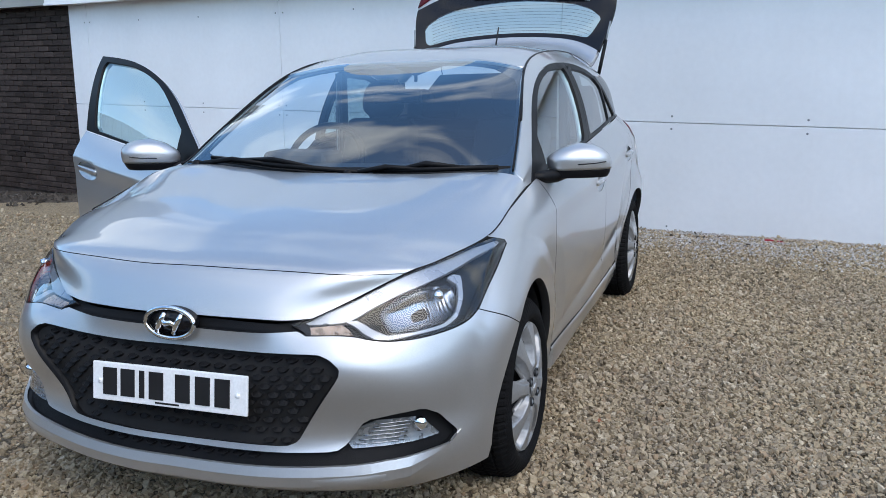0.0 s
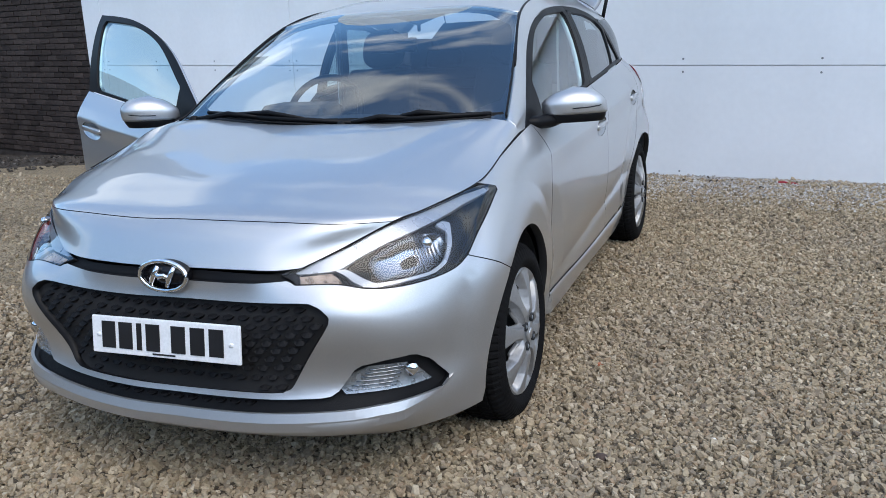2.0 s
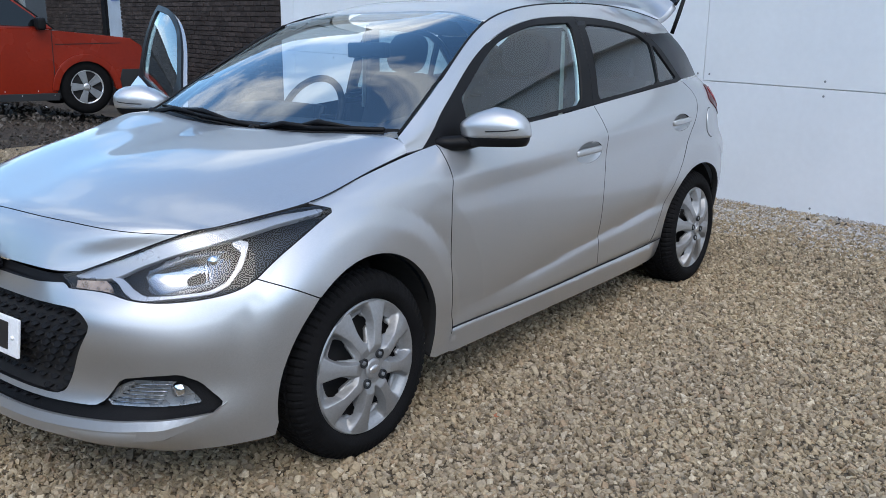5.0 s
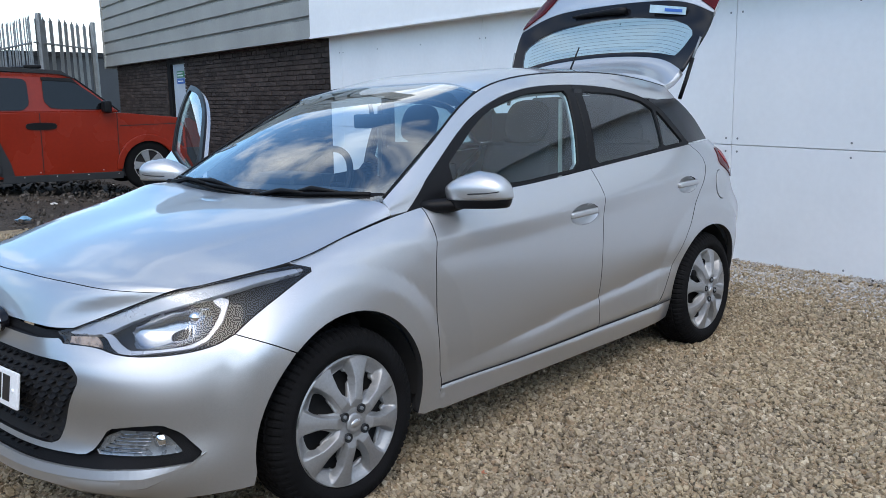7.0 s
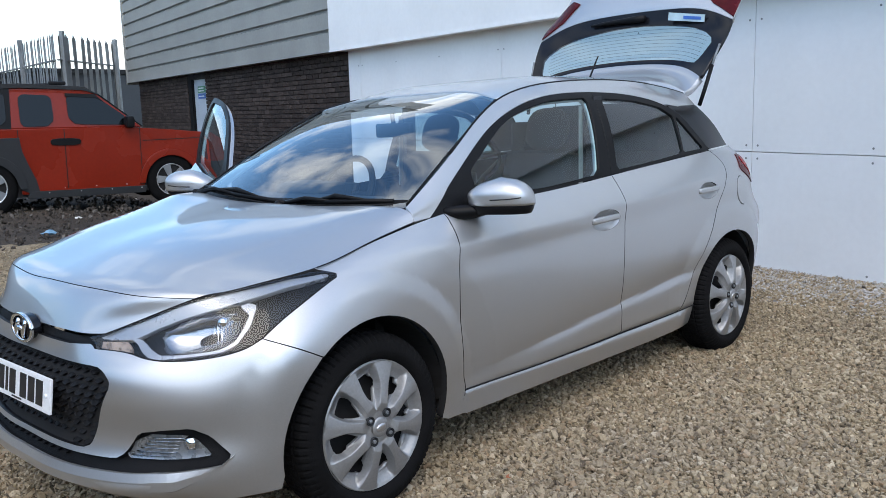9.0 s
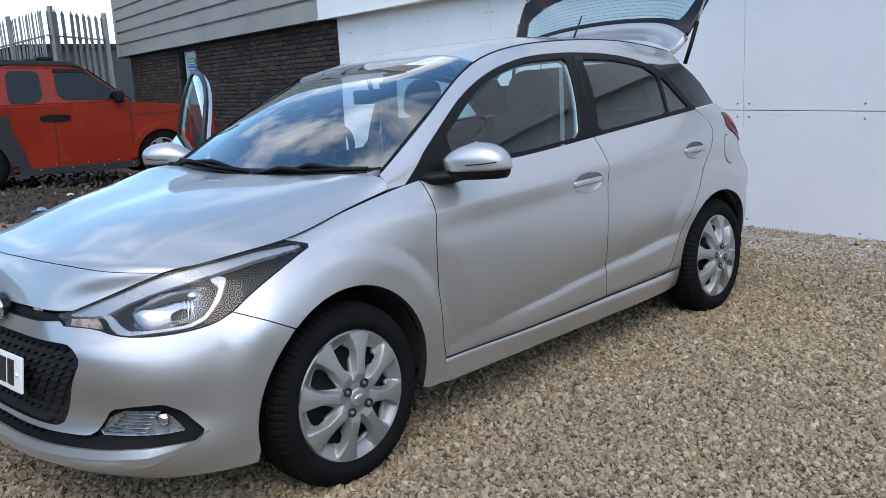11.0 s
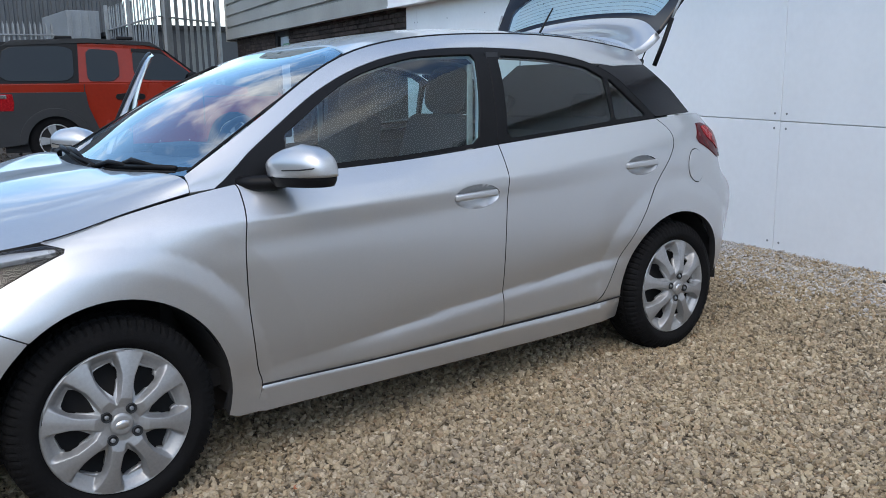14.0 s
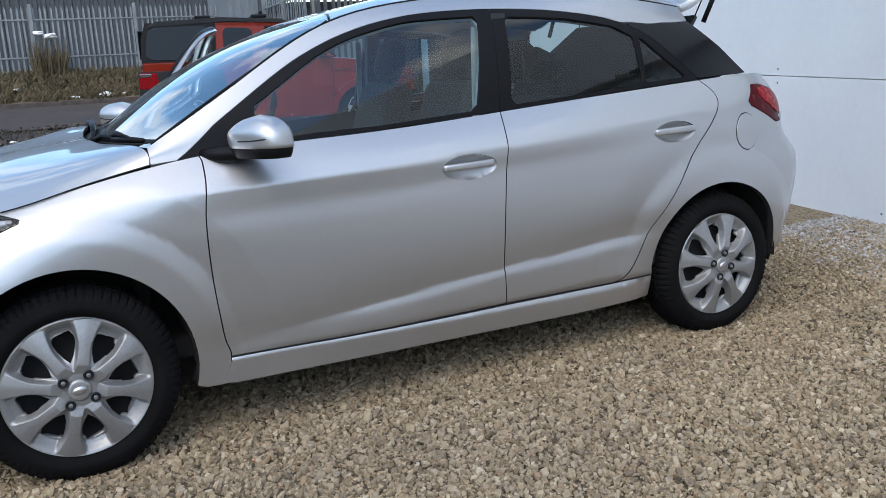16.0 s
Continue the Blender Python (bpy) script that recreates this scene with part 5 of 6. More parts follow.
# windscreen and roof
screen = Skin([
    [(0, -1.085, .975), (.25, -1.065, .975), (.50, -1.025, .978), (.718, -.985, .990)],
    [(0, -.822, 1.168), (.25, -.815, 1.165), (.48, -.787, 1.150), (.678, -.755, 1.128)],
    [(0, -.510, 1.327), (.22, -.507, 1.323), (.43, -.502, 1.307), (.626, -.505, 1.267)],
    [(0, -.207, 1.419), (.20, -.216, 1.418), (.40, -.252, 1.406), (.584, -.310, 1.369)]], True)
su, sv = screen.umax, screen.vmax
full = np.array([(-su + .004, 0), (su - .004, 0), (su - .004, sv - .004), (-su + .004, sv - .004)])
full = dense(full, .08)
inner = rounded(np.array([(-su + .024, .07), (su - .024, .07), (su - .030, sv - .045), (-su + .030, sv - .045)]), 2, .12)
ws = emit("windscreen", panel(screen, full, (), .05, .004, .0), WINDSCREEN, car)
ws.visible_shadow = False
for s in (1, -1):
    vs = np.linspace(.02, sv - .01, 24)
    seal = screen.at(np.full(24, s * (su - .010)), vs) + screen.normal(np.full(24, s * (su - .010)), vs) * .004
    part("windscreen_seal", tube([tuple(p) for p in seal], .0045, 6), TRIM_BLACK, car)
emit("screen_border", panel(screen, full, [inner], .04, .0, -.014, False), GLOSS_BLACK, car, "black printed border of the windscreen")
roof = Skin([
    [(0, -.204, 1.423), (.20, -.212, 1.422), (.40, -.247, 1.410), (.580, -.306, 1.374)],
    [(0, .02, 1.474), (.20, .02, 1.473), (.40, .01, 1.464), (.554, 0, 1.436)],
    [(0, .336, 1.494), (.20, .336, 1.494), (.40, .336, 1.486), (.550, .336, 1.458)],
    [(0, .80, 1.498), (.20, .80, 1.495), (.40, .80, 1.480), (.551, .80, 1.454)],
    [(0, 1.10, 1.495), (.20, 1.10, 1.491), (.40, 1.10, 1.468), (.560, 1.10, 1.424)],
    [(0, 1.31, 1.484), (.20, 1.31, 1.480), (.40, 1.305, 1.450), (.570, 1.285, 1.394)]], True)
ru, rv = roof.umax, roof.vmax
emit("roof", panel(roof, dense(np.array([(-ru + .006, .003), (ru - .006, .003), (ru - .006, rv), (-ru + .006, rv)]), .06), (), .05, .02), SILVER, car)
emit("headliner", panel(roof, np.array([(-ru, .03), (ru, .03), (ru, rv), (-ru, rv)]), (), .12, 0, -.04, False), SEAT, car)
for s in (1, -1):
    line_ = [tuple(np.array(p) * (s, 1, 1)) for p in U.at(np.linspace(0.33, u_at(1.28), 30), np.full(30, U.vmax)) - (.004, 0, .001)]
    part("roof_strip", tube(line_, .006, 6), TRIM_BLACK, car)
part("antenna", tube([(0, 1.207, 1.488), (0, 1.225, 1.510), (-.005, 1.30, 1.605), (-.008, 1.33, 1.640)], [.014, .006, .0045, .004], 8), TRIM_BLACK, car, "short black roof antenna")

# cowl and wipers
cowl = Skin([[(0, -1.115, .972), (.3, -1.09, .970), (.52, -1.045, .964), (.68, -1.0, .940)], [(0, -1.045, 1.014), (.3, -1.019, 1.011), (.52, -.987, 1.012), (.69, -.955, 1.016)]], True)
emit("cowl", panel(cowl, dense(np.array([(-cowl.umax, 0), (cowl.umax, 0), (cowl.umax, cowl.vmax), (-cowl.umax, cowl.vmax)]), .06), (), .05, .03), BLACK_PLASTIC, car)
for (a, b, c) in (((.10, -1.088, .992), (.39, -1.036, 1.008), (.655, -.990, 1.014)), ((-.56, -1.034, .995), (-.226, -1.056, 1.016), (.14, -1.092, 1.002))):
    w = part("wiper", tube([a, tuple((np.array(a) + b) / 2 + (0, -.01, .02)), b], [.012, .009, .007], 8), TRIM_BLACK, car, "black windscreen wiper")
    a, b, c = np.array(a), np.array(b), np.array(c)
    start = b - (c - b) * .75
    part("blade", tube([tuple(start), tuple(b), tuple(c)], [.008, .013, .008], 6), TRIM_BLACK, w)
    part("rubber_lip", tube([tuple(start - (0, .004, .012)), tuple(b - (0, .006, .014)), tuple(c - (0, .004, .012))], .004, 6), DARK, w)
    part("claw", tube([tuple(b + (start - b) * .5 + (0, 0, .006)), tuple(b + (0, -.004, .022)), tuple(b + (c - b) * .5 + (0, 0, .006))], [.005, .010, .005], 8), TRIM_BLACK, w)
    part("pivot_cap", lathe([(-.01, .020), (.012, .020), (.020, .012), (.022, .001)], 14, "z", tuple(a - (0, 0, .004))), TRIM_BLACK, w)

# tailgate, raised
gate = Skin([
    [(0, 1.32, 1.488), (.25, 1.32, 1.482), (.45, 1.31, 1.452), (.575, 1.295, 1.398)],
    [(0, 1.455, 1.520), (.25, 1.45, 1.513), (.45, 1.42, 1.482), (.585, 1.345, 1.422)],
    [(0, 1.56, 1.588), (.25, 1.55, 1.578), (.45, 1.505, 1.545), (.60, 1.415, 1.480)],
    [(0, 1.635, 1.71), (.25, 1.628, 1.702), (.46, 1.595, 1.670), (.635, 1.515, 1.605)],
    [(0, 1.69, 1.835), (.25, 1.685, 1.828), (.48, 1.665, 1.800), (.665, 1.605, 1.725)],
    [(0, 1.715, 1.93), (.25, 1.712, 1.925), (.48, 1.705, 1.895), (.670, 1.675, 1.815)],
    [(0, 1.79, 2.10), (.25, 1.79, 2.095), (.48, 1.80, 2.06), (.650, 1.84, 1.96)],
    [(0, 1.88, 2.26), (.25, 1.88, 2.255), (.48, 1.90, 2.21), (.60, 1.95, 2.10)]], True)
gu, gk = gate.umax, gate.kv


def band(v0, v1, u=None):
    u = gu if u is None else u
    return np.array([(x, v0) for x in np.linspace(-u, u, 25)] + [(x, v1) for x in np.linspace(u, -u, 25)])


tg = emit("tailgate", panel(gate, band(gk[5] - .02, gate.vmax), (), .04, .03), SILVER, car, "silver tailgate raised wide open")
emit("spoiler", panel(gate, band(.0, gk[2], gu - .012), (), .03, .04), SILVER, tg)
pane = rounded(np.array([(-gu + .13, gk[2] + .035), (gu - .15, gk[2] + .035), (gu - .10, gk[2] + .10), (gu - .065, gk[4] - .045), (0, gk[4] + .0), (-gu + .065, gk[4] - .045), (-gu + .07, gk[2] + .08)]), 2, .2)
emit("glass_border", panel(gate, band(gk[2] + .002, gk[5] - .023), [pane], .03, .02), GLOSS_BLACK, tg, "gloss black surround of the rear window")
emit("rear_window", panel(gate, shrink(pane, -.01), (), .05, .003, -.004), PRIVACY_GLASS, tg).visible_shadow = False
for k in range(9):
    v = gk[2] + .055 + (gk[4] - gk[2] - .10) * k / 8
    us = np.linspace(-gu + .12, gu - .12, 20)
    ok = inside(np.stack([us, np.full(20, v)], 1), pane)
    pts = gate.at(us[ok], np.full(ok.sum(), v))
    if len(pts) > 1:
        part("heater_line", tube([tuple(p) for p in pts], .0007, 4), GREY_CLAD, tg)
part("rear_wiper", tube([tuple(p) for p in gate.at(np.linspace(-.28, .10, 6), np.full(6, gk[4] + .035)) + (0, -.02, 0)], [.008, .012, .014, .016, .022, .020], 8), TRIM_BLACK, tg)
part("sticker", prism([(.27, 1.835), (.50, 1.800), (.505, 1.842), (.275, 1.880)], "y", 1.655, 1.66), STICKER, tg, "pale dealer sticker with plain bars")
part("bar", prism([(.37, 1.832), (.48, 1.815), (.482, 1.832), (.372, 1.850)], "y", 1.652, 1.655), SIGN_BLUE, tg)
for s in (1, -1):
    lo = np.array([(gu - .16, gk[5] + .03), (gu - .0, gk[5] - .005), (gu - .0, gk[5] + .14), (gu - .20, gk[5] + .17), (gu - .27, gk[5] + .12)]) * (s, 1)
    emit("tail_lamp", panel(gate, lo if s > 0 else lo[::-1], (), .03, .01, .008), RED_LENS, tg, "red tail lamp on the tailgate")
emit("inner_trim", panel(gate, band(gk[5], gate.vmax - .03, gu - .04), (), .08, 0, -.05, False), SEAT, tg)
for s in (1, -1):
    strut = part("gas_strut", tube([(s * .60, 1.405, 1.325), (s * .615, 1.45, 1.43), (s * .632, 1.49, 1.545)], .011, 10), TRIM_BLACK, car, "black gas strut holding the tailgate")
    part("rod", tube([(s * .632, 1.49, 1.545), (s * .65, 1.545, 1.66)], .006, 8), GALV, strut)

# wheels
def blade_half(r):
    """Half the width of a blade's flat top at a radius: a waist by the hub, flared at the rim."""
    return np.interp(r, [.045, .06, .09, .12, .145, .17, .195, .2155], [.030, .021, .0175, .0165, .0185, .026, .034, .039])


class Disc:
    """The domed face of a wheel cover: u, v across it, facing +x."""
    mirrored = False

    def at(self, u, v):
        u, v = np.atleast_1d(u), np.atleast_1d(v)
        r, a = np.hypot(u, v), np.arctan2(v, u)
        d = r * np.abs((a + math.pi / 8) % (math.pi / 4) - math.pi / 8)
        wall = np.interp(r, [.06, .12, .17, .2155], [.004, .006, .009, .012])
        rise = np.clip((blade_half(r) + wall - d) / wall, 0, 1)
        top = .012 * np.clip((r - .05) / .03, 0, 1) + .030 * (1 - (r / .216) ** 2) - .10 * np.clip(d - .004, 0, .05)
        floor_ = np.interp(r, [.045, .062, .085, .11, .176, .190, .206, .2155], [.0285, .026, .019, .007, -.014, -.008, .006, .011])
        x = floor_ + (np.maximum(top, floor_) - floor_) * rise
        return np.stack([x, u, v], 1)

    def normal(self, u, v):
        u, v, d = np.atleast_1d(u), np.atleast_1d(v), 1e-3
        n = np.cross(self.at(u + d, v) - self.at(u - d, v), self.at(u, v + d) - self.at(u, v - d))
        return n / np.linalg.norm(n, axis=1, keepdims=True)


def wheel_meshes():
    disc = Disc()
    edge = np.array([(.2155 * math.cos(a), .2155 * math.sin(a)) for a in np.linspace(0, 2 * math.pi, 72, False)])
    holes = []
    for k in range(8):
        c = radians(22.5 + 45 * k)
        rs = np.linspace(.084, .177, 13)
        half_ = (rs * math.pi / 8 - blade_half(rs) - .0065) * np.clip(1 - np.abs((rs - .136) / .047) ** 3.2, 0, 1) ** .5
        shape = [(r, -w) for r, w in zip(rs, half_)] + [(r, w) for r, w in list(zip(rs, half_))[-2:0:-1]]
        holes.append(rounded(np.array([(r * math.cos(c) - w * math.sin(c), r * math.sin(c) + w * math.cos(c)) for r, w in shape]), 1))
    folds = []
    for k in range(8):
        for side_ in (1, -1):
            for more in (0, 1):
                rs = np.linspace(.066, .213, 24)
                a = radians(45 * k) + side_ * (blade_half(rs) + more * np.interp(rs, [.06, .12, .17, .2155], [.004, .006, .009, .012])) / rs
                folds.append(np.stack([rs * np.cos(a), rs * np.sin(a)], 1))
    cover = panel(disc, edge, holes, .0055, .016, folds=folds)
    prof = [(-.205, .205), (-.20, .235), (-.19, .285), (-.165, .302), (-.15, .3075), (-.148, .3025), (-.14, .3025), (-.138, .309), (-.105, .310), (-.103, .303), (-.095, .303), (-.093, .310), (-.06, .309), (-.058, .3025), (-.05, .3025), (-.047, .307), (-.028, .301), (-.010, .285), (.002, .255), (.003, .245), (-.003, .232), (-.012, .221), (-.030, .217), (-.05, .19)]
    return cover, prof


COVER, TYRE = wheel_meshes()


def tyre_mesh():
    n = 288
    bm = lathe(TYRE, n, "x")
    bm.verts.ensure_lookup_table()
    for i, (a, r) in enumerate(TYRE):
        deep_ = {True: .007, False: .005}[a > -.052] if r > .284 and -.165 < a < -.009 else 0
        if deep_:
            for k in range(n):
                if (k + (2 if a < -.09 else 0)) % 4 == 0:
                    v = bm.verts[i * n + k]
                    v.co.y *= 1 - deep_ / r
                    v.co.z *= 1 - deep_ / r
    for f in bm.faces:
        f.smooth = max(math.hypot(v.co.y, v.co.z) for v in f.verts) < .29
    return bm


for s in (1, -1):
    for cy in (-1.285, 1.285):
        tyre = part("wheel", tyre_mesh(), RUBBER, car, "black tyre with a silver wheel cover")
        tyre.matrix_basis = Matrix.Translation((s * .842, cy, .300)) @ (Matrix.Identity(4) if s > 0 else Matrix.Rotation(math.pi, 4, "Z")) @ Matrix.Rotation(radians(9 if cy < 0 else 31), 4, "X")
        cov = emit("wheel_cover", COVER, COVER_SILVER, tyre)
        cov.matrix_basis = Matrix.Translation((-.020, 0, 0)) @ Matrix.Rotation(radians(22.5 if cy < 0 else 0), 4, "X")
        rim = part("rim", lathe([(-.03, .212), (-.05, .20), (-.075, .13), (-.07, .06), (-.04, .05), (-.04, .001)], 40), DARK, tyre)
        part("lip", lathe([(-.030, .213), (-.019, .2195), (-.014, .2185), (-.020, .2135)], 72), COVER_SILVER, tyre)
        hub = part("hub_cap", lathe([(-.004, .034), (.0, .031), (.002, .026), (.0015, .001)], 32), COVER_SILVER, tyre)
        hub.location = (.0155, 0, 0)
        part("emblem", lathe([(-.0085, .021), (-.0065, .020), (-.0065, .001)], 24), ALLOY, tyre).matrix_basis = Matrix.Translation((.0255, 0, 0)) @ Matrix.Diagonal((1, 1, .62, 1))
        for k in range(4):
            a = radians(45 + 90 * k)
            c = (.0135, .052 * math.cos(a), .052 * math.sin(a))
            part("wheel_bolt", lathe([(-.018, .0155), (.004, .0155), (.005, .0135), (-.002, .011), (-.002, .001)], 16, "x", c), GREY_CLAD, tyre)
            part("bolt_head", lathe([(-.003, .0075), (.004, .007), (.005, .005), (.005, .001)], 6, "x", c), GALV, tyre)


# ---------------------------------------------------------------- inside the hatchback
def seat(x, y0, name="front_seat"):
    s = part(name, boxed(x - .25, x + .25, y0 - .42, y0 + .12, .42, .60, bevel=.06, segments=3), SEAT, car, "dark cloth seat")
    lean = Matrix.Translation((x, y0 + .10, .56)) @ Matrix.Rotation(radians(-17), 4, "X")
    bm = boxed(-.235, .235, -.05, .08, .0, .60, bevel=.055, segments=3)
    for v in bm.verts:
        v.co.x *= 1 - .22 * max(v.co.z - .25, 0) / .35
    part("backrest", bm, SEAT, s).matrix_basis = lean
    bm = bmesh.new()
    bmesh.ops.create_icosphere(bm, subdivisions=3, radius=1)
    for v in bm.verts:
        x, y, z = (math.copysign(abs(c) ** .72, c) for c in v.co)
        v.co = (x * .118, y * .052, .705 + z * .105)
    for f in bm.faces:
        f.smooth = True
    part("headrest", bm, SEAT, s).matrix_basis = lean
    for dx in (-.05, .05):
        part("post", tube([(dx, 0, .55), (dx, 0, .64)], .006, 8), GREY_CLAD, s).matrix_basis = lean
    return s


seat(.36, .02), seat(-.36, .02)
bench = part("rear_seat", boxed(-.62, .62, .55, 1.02, .42, .60, bevel=.06, segments=3), SEAT, car, "dark cloth rear bench")
part("backrest", boxed(-.60, .60, -.05, .08, .0, .56, bevel=.05, segments=3), SEAT, bench).matrix_basis = Matrix.Translation((0, 1.02, .56)) @ Matrix.Rotation(radians(-20), 4, "X")
for x in (-.36, .36):
    part("headrest", boxed(x - .12, x + .12, -.04, .05, .56, .68, bevel=.04, segments=3), SEAT, bench).matrix_basis = Matrix.Translation((0, 1.02, .56)) @ Matrix.Rotation(radians(-20), 4, "X")
dash_prof = [(-1.02, .62), (-1.03, .93), (-.98, .965), (-.80, .985), (-.62, .985), (-.52, .965), (-.50, .90), (-.58, .80), (-.60, .62)]
dash = part("dashboard", prism(dash_prof, "x", -.70, .70, .02), DASH, car, "dark dashboard")
part("instrument_hood", boxed(-.53, -.22, -.66, -.46, .95, 1.035, bevel=.04, segments=3), DASH, dash)
wheel_at = Matrix.Translation((-.37, -.36, .965)) @ Matrix.Rotation(radians(62), 4, "X")
sw = part("steering_wheel", tube([(.185 * math.cos(a), .185 * math.sin(a), 0) for a in np.linspace(0, 2 * math.pi, 40, False)], .016, 10, True), TRIM_BLACK, car)
sw.matrix_basis = wheel_at
part("hub", boxed(-.07, .07, -.06, .06, -.03, .01, bevel=.025, segments=3), TRIM_BLACK, sw)
for a in (0, 180, 270):
    part("spoke", tube([(.05 * math.cos(radians(a)), .05 * math.sin(radians(a)), -.01), (.18 * math.cos(radians(a)), .18 * math.sin(radians(a)), 0)], .014, 8), TRIM_BLACK, sw)
rv_m = part("rear_view_mirror", boxed(-.115, .115, -.02, .012, -.032, .032, bevel=.012, segments=3), TRIM_BLACK, car)
rv_m.location = (.0, -.35, 1.262)
part("stem", tube([(0, -.005, .02), (0, -.015, .075)], .010, 8), TRIM_BLACK, rv_m)
part("floor_pan", boxed(-.72, .72, -1.0, 1.75, .30, .36), DARK, car)
part("bulkhead", boxed(-.60, .60, -1.06, -1.02, .30, .93), DARK, car)
part("boot_floor", boxed(-.62, .62, 1.10, 1.80, .36, .60, bevel=.02), SEAT, car)
for s in (1, -1):
    for y0, y1, d in ((-.82, .20, left_door if s > 0 else right_door), (.28, 1.05, left_rear if s > 0 else right_rear)):
        part("door_card", boxed(min(s * .775, s * .735), max(s * .775, s * .735), y0, y1, .33, .965, bevel=.015), DASH, d, "dark plastic inner door lining")
    part("belt_pillar", prism([(.25, .36), (.36, .36), (.375, 1.38), (.315, 1.38)], "x", min(s * .60, s * .64), max(s * .60, s * .64)), DASH, car)
    part("seat_belt", prism([(.236, .95), (.264, .95), (.274, 1.335), (.248, 1.335)], "x", min(s * .598, s * .604), max(s * .598, s * .604), .001), BELT_GREY, car, "pale grey seat belt strap")
bm = bmesh.new()
shelf = [(-.52, 1.10, .965), (.52, 1.10, .965), (.52, 1.36, 1.225), (.46, 1.50, 1.352), (-.46, 1.50, 1.352), (-.52, 1.36, 1.225)]
lo, hi = [bm.verts.new(p) for p in shelf], [bm.verts.new((x, y - .010, z + .012)) for x, y, z in shelf]
bm.faces.new(lo[::-1]), bm.faces.new(hi)
for i in range(len(shelf)):
    bm.faces.new((lo[i], lo[(i + 1) % 6], hi[(i + 1) % 6], hi[i]))
part("parcel_shelf", bm, SHELF, car, "grey parcel shelf pulled up by the open tailgate")
for s in (1, -1):
    part("shelf_cord", tube([(s * .44, 1.49, 1.335), (s * .50, 1.56, 1.55)], .003, 6), TRIM_BLACK, car)
for s in (1, -1):
    part("boot_side_trim", prism([(1.22, .60), (1.70, .60), (1.66, .95), (1.40, 1.20), (1.22, 1.28)], "x", min(s * .44, s * .60), max(s * .44, s * .60), .02), DASH, car)


# ---------------------------------------------------------------- the nearside and offside of the front end are not quite alike
def settle(root, skip):
    """The far front corner sits a little wider and higher than the near one."""
    def shift(p):
        def ease(t):
            t = np.clip(t, 0, 1)
            return t * t * (3 - 2 * t)
        w = ease((-p[:, 0] - .08) / .52)
        fore = .15 + .85 * ease((-.90 - p[:, 1]) / .25)
        low = ease((1.35 - p[:, 2]) / .30)
        hump = ease((-.93 - p[:, 1]) / .15) * ease((p[:, 1] + 1.75) / .3)
        k = w * fore * low
        return np.stack([-.065 * k, 0 * k, (.03 + .010 * hump) * k], 1)

    for ob in root.children:
        if ob in skip:
            continue
        m = ob.matrix_basis
        if ob.data and ob.data.users == 1:
            n = len(ob.data.vertices)
            co = np.empty(n * 3)
            ob.data.vertices.foreach_get("co", co)
            a, b = np.array(m.to_3x3()), np.array(m.translation)
            world_co = co.reshape(-1, 3) @ a.T + b
            moved = (world_co + shift(world_co) - b) @ np.linalg.inv(a).T
            ob.data.vertices.foreach_set("co", moved.reshape(-1))
            ob.data.update()
            if m.is_identity:
                settle(ob, skip)
        else:
            d = shift(np.array([m.translation[:]]))[0]
            ob.matrix_basis = Matrix.Translation(d.tolist()) @ m


settle(car, {right_door, plate} | {o for o in car.children if o.name.startswith("wheel")})


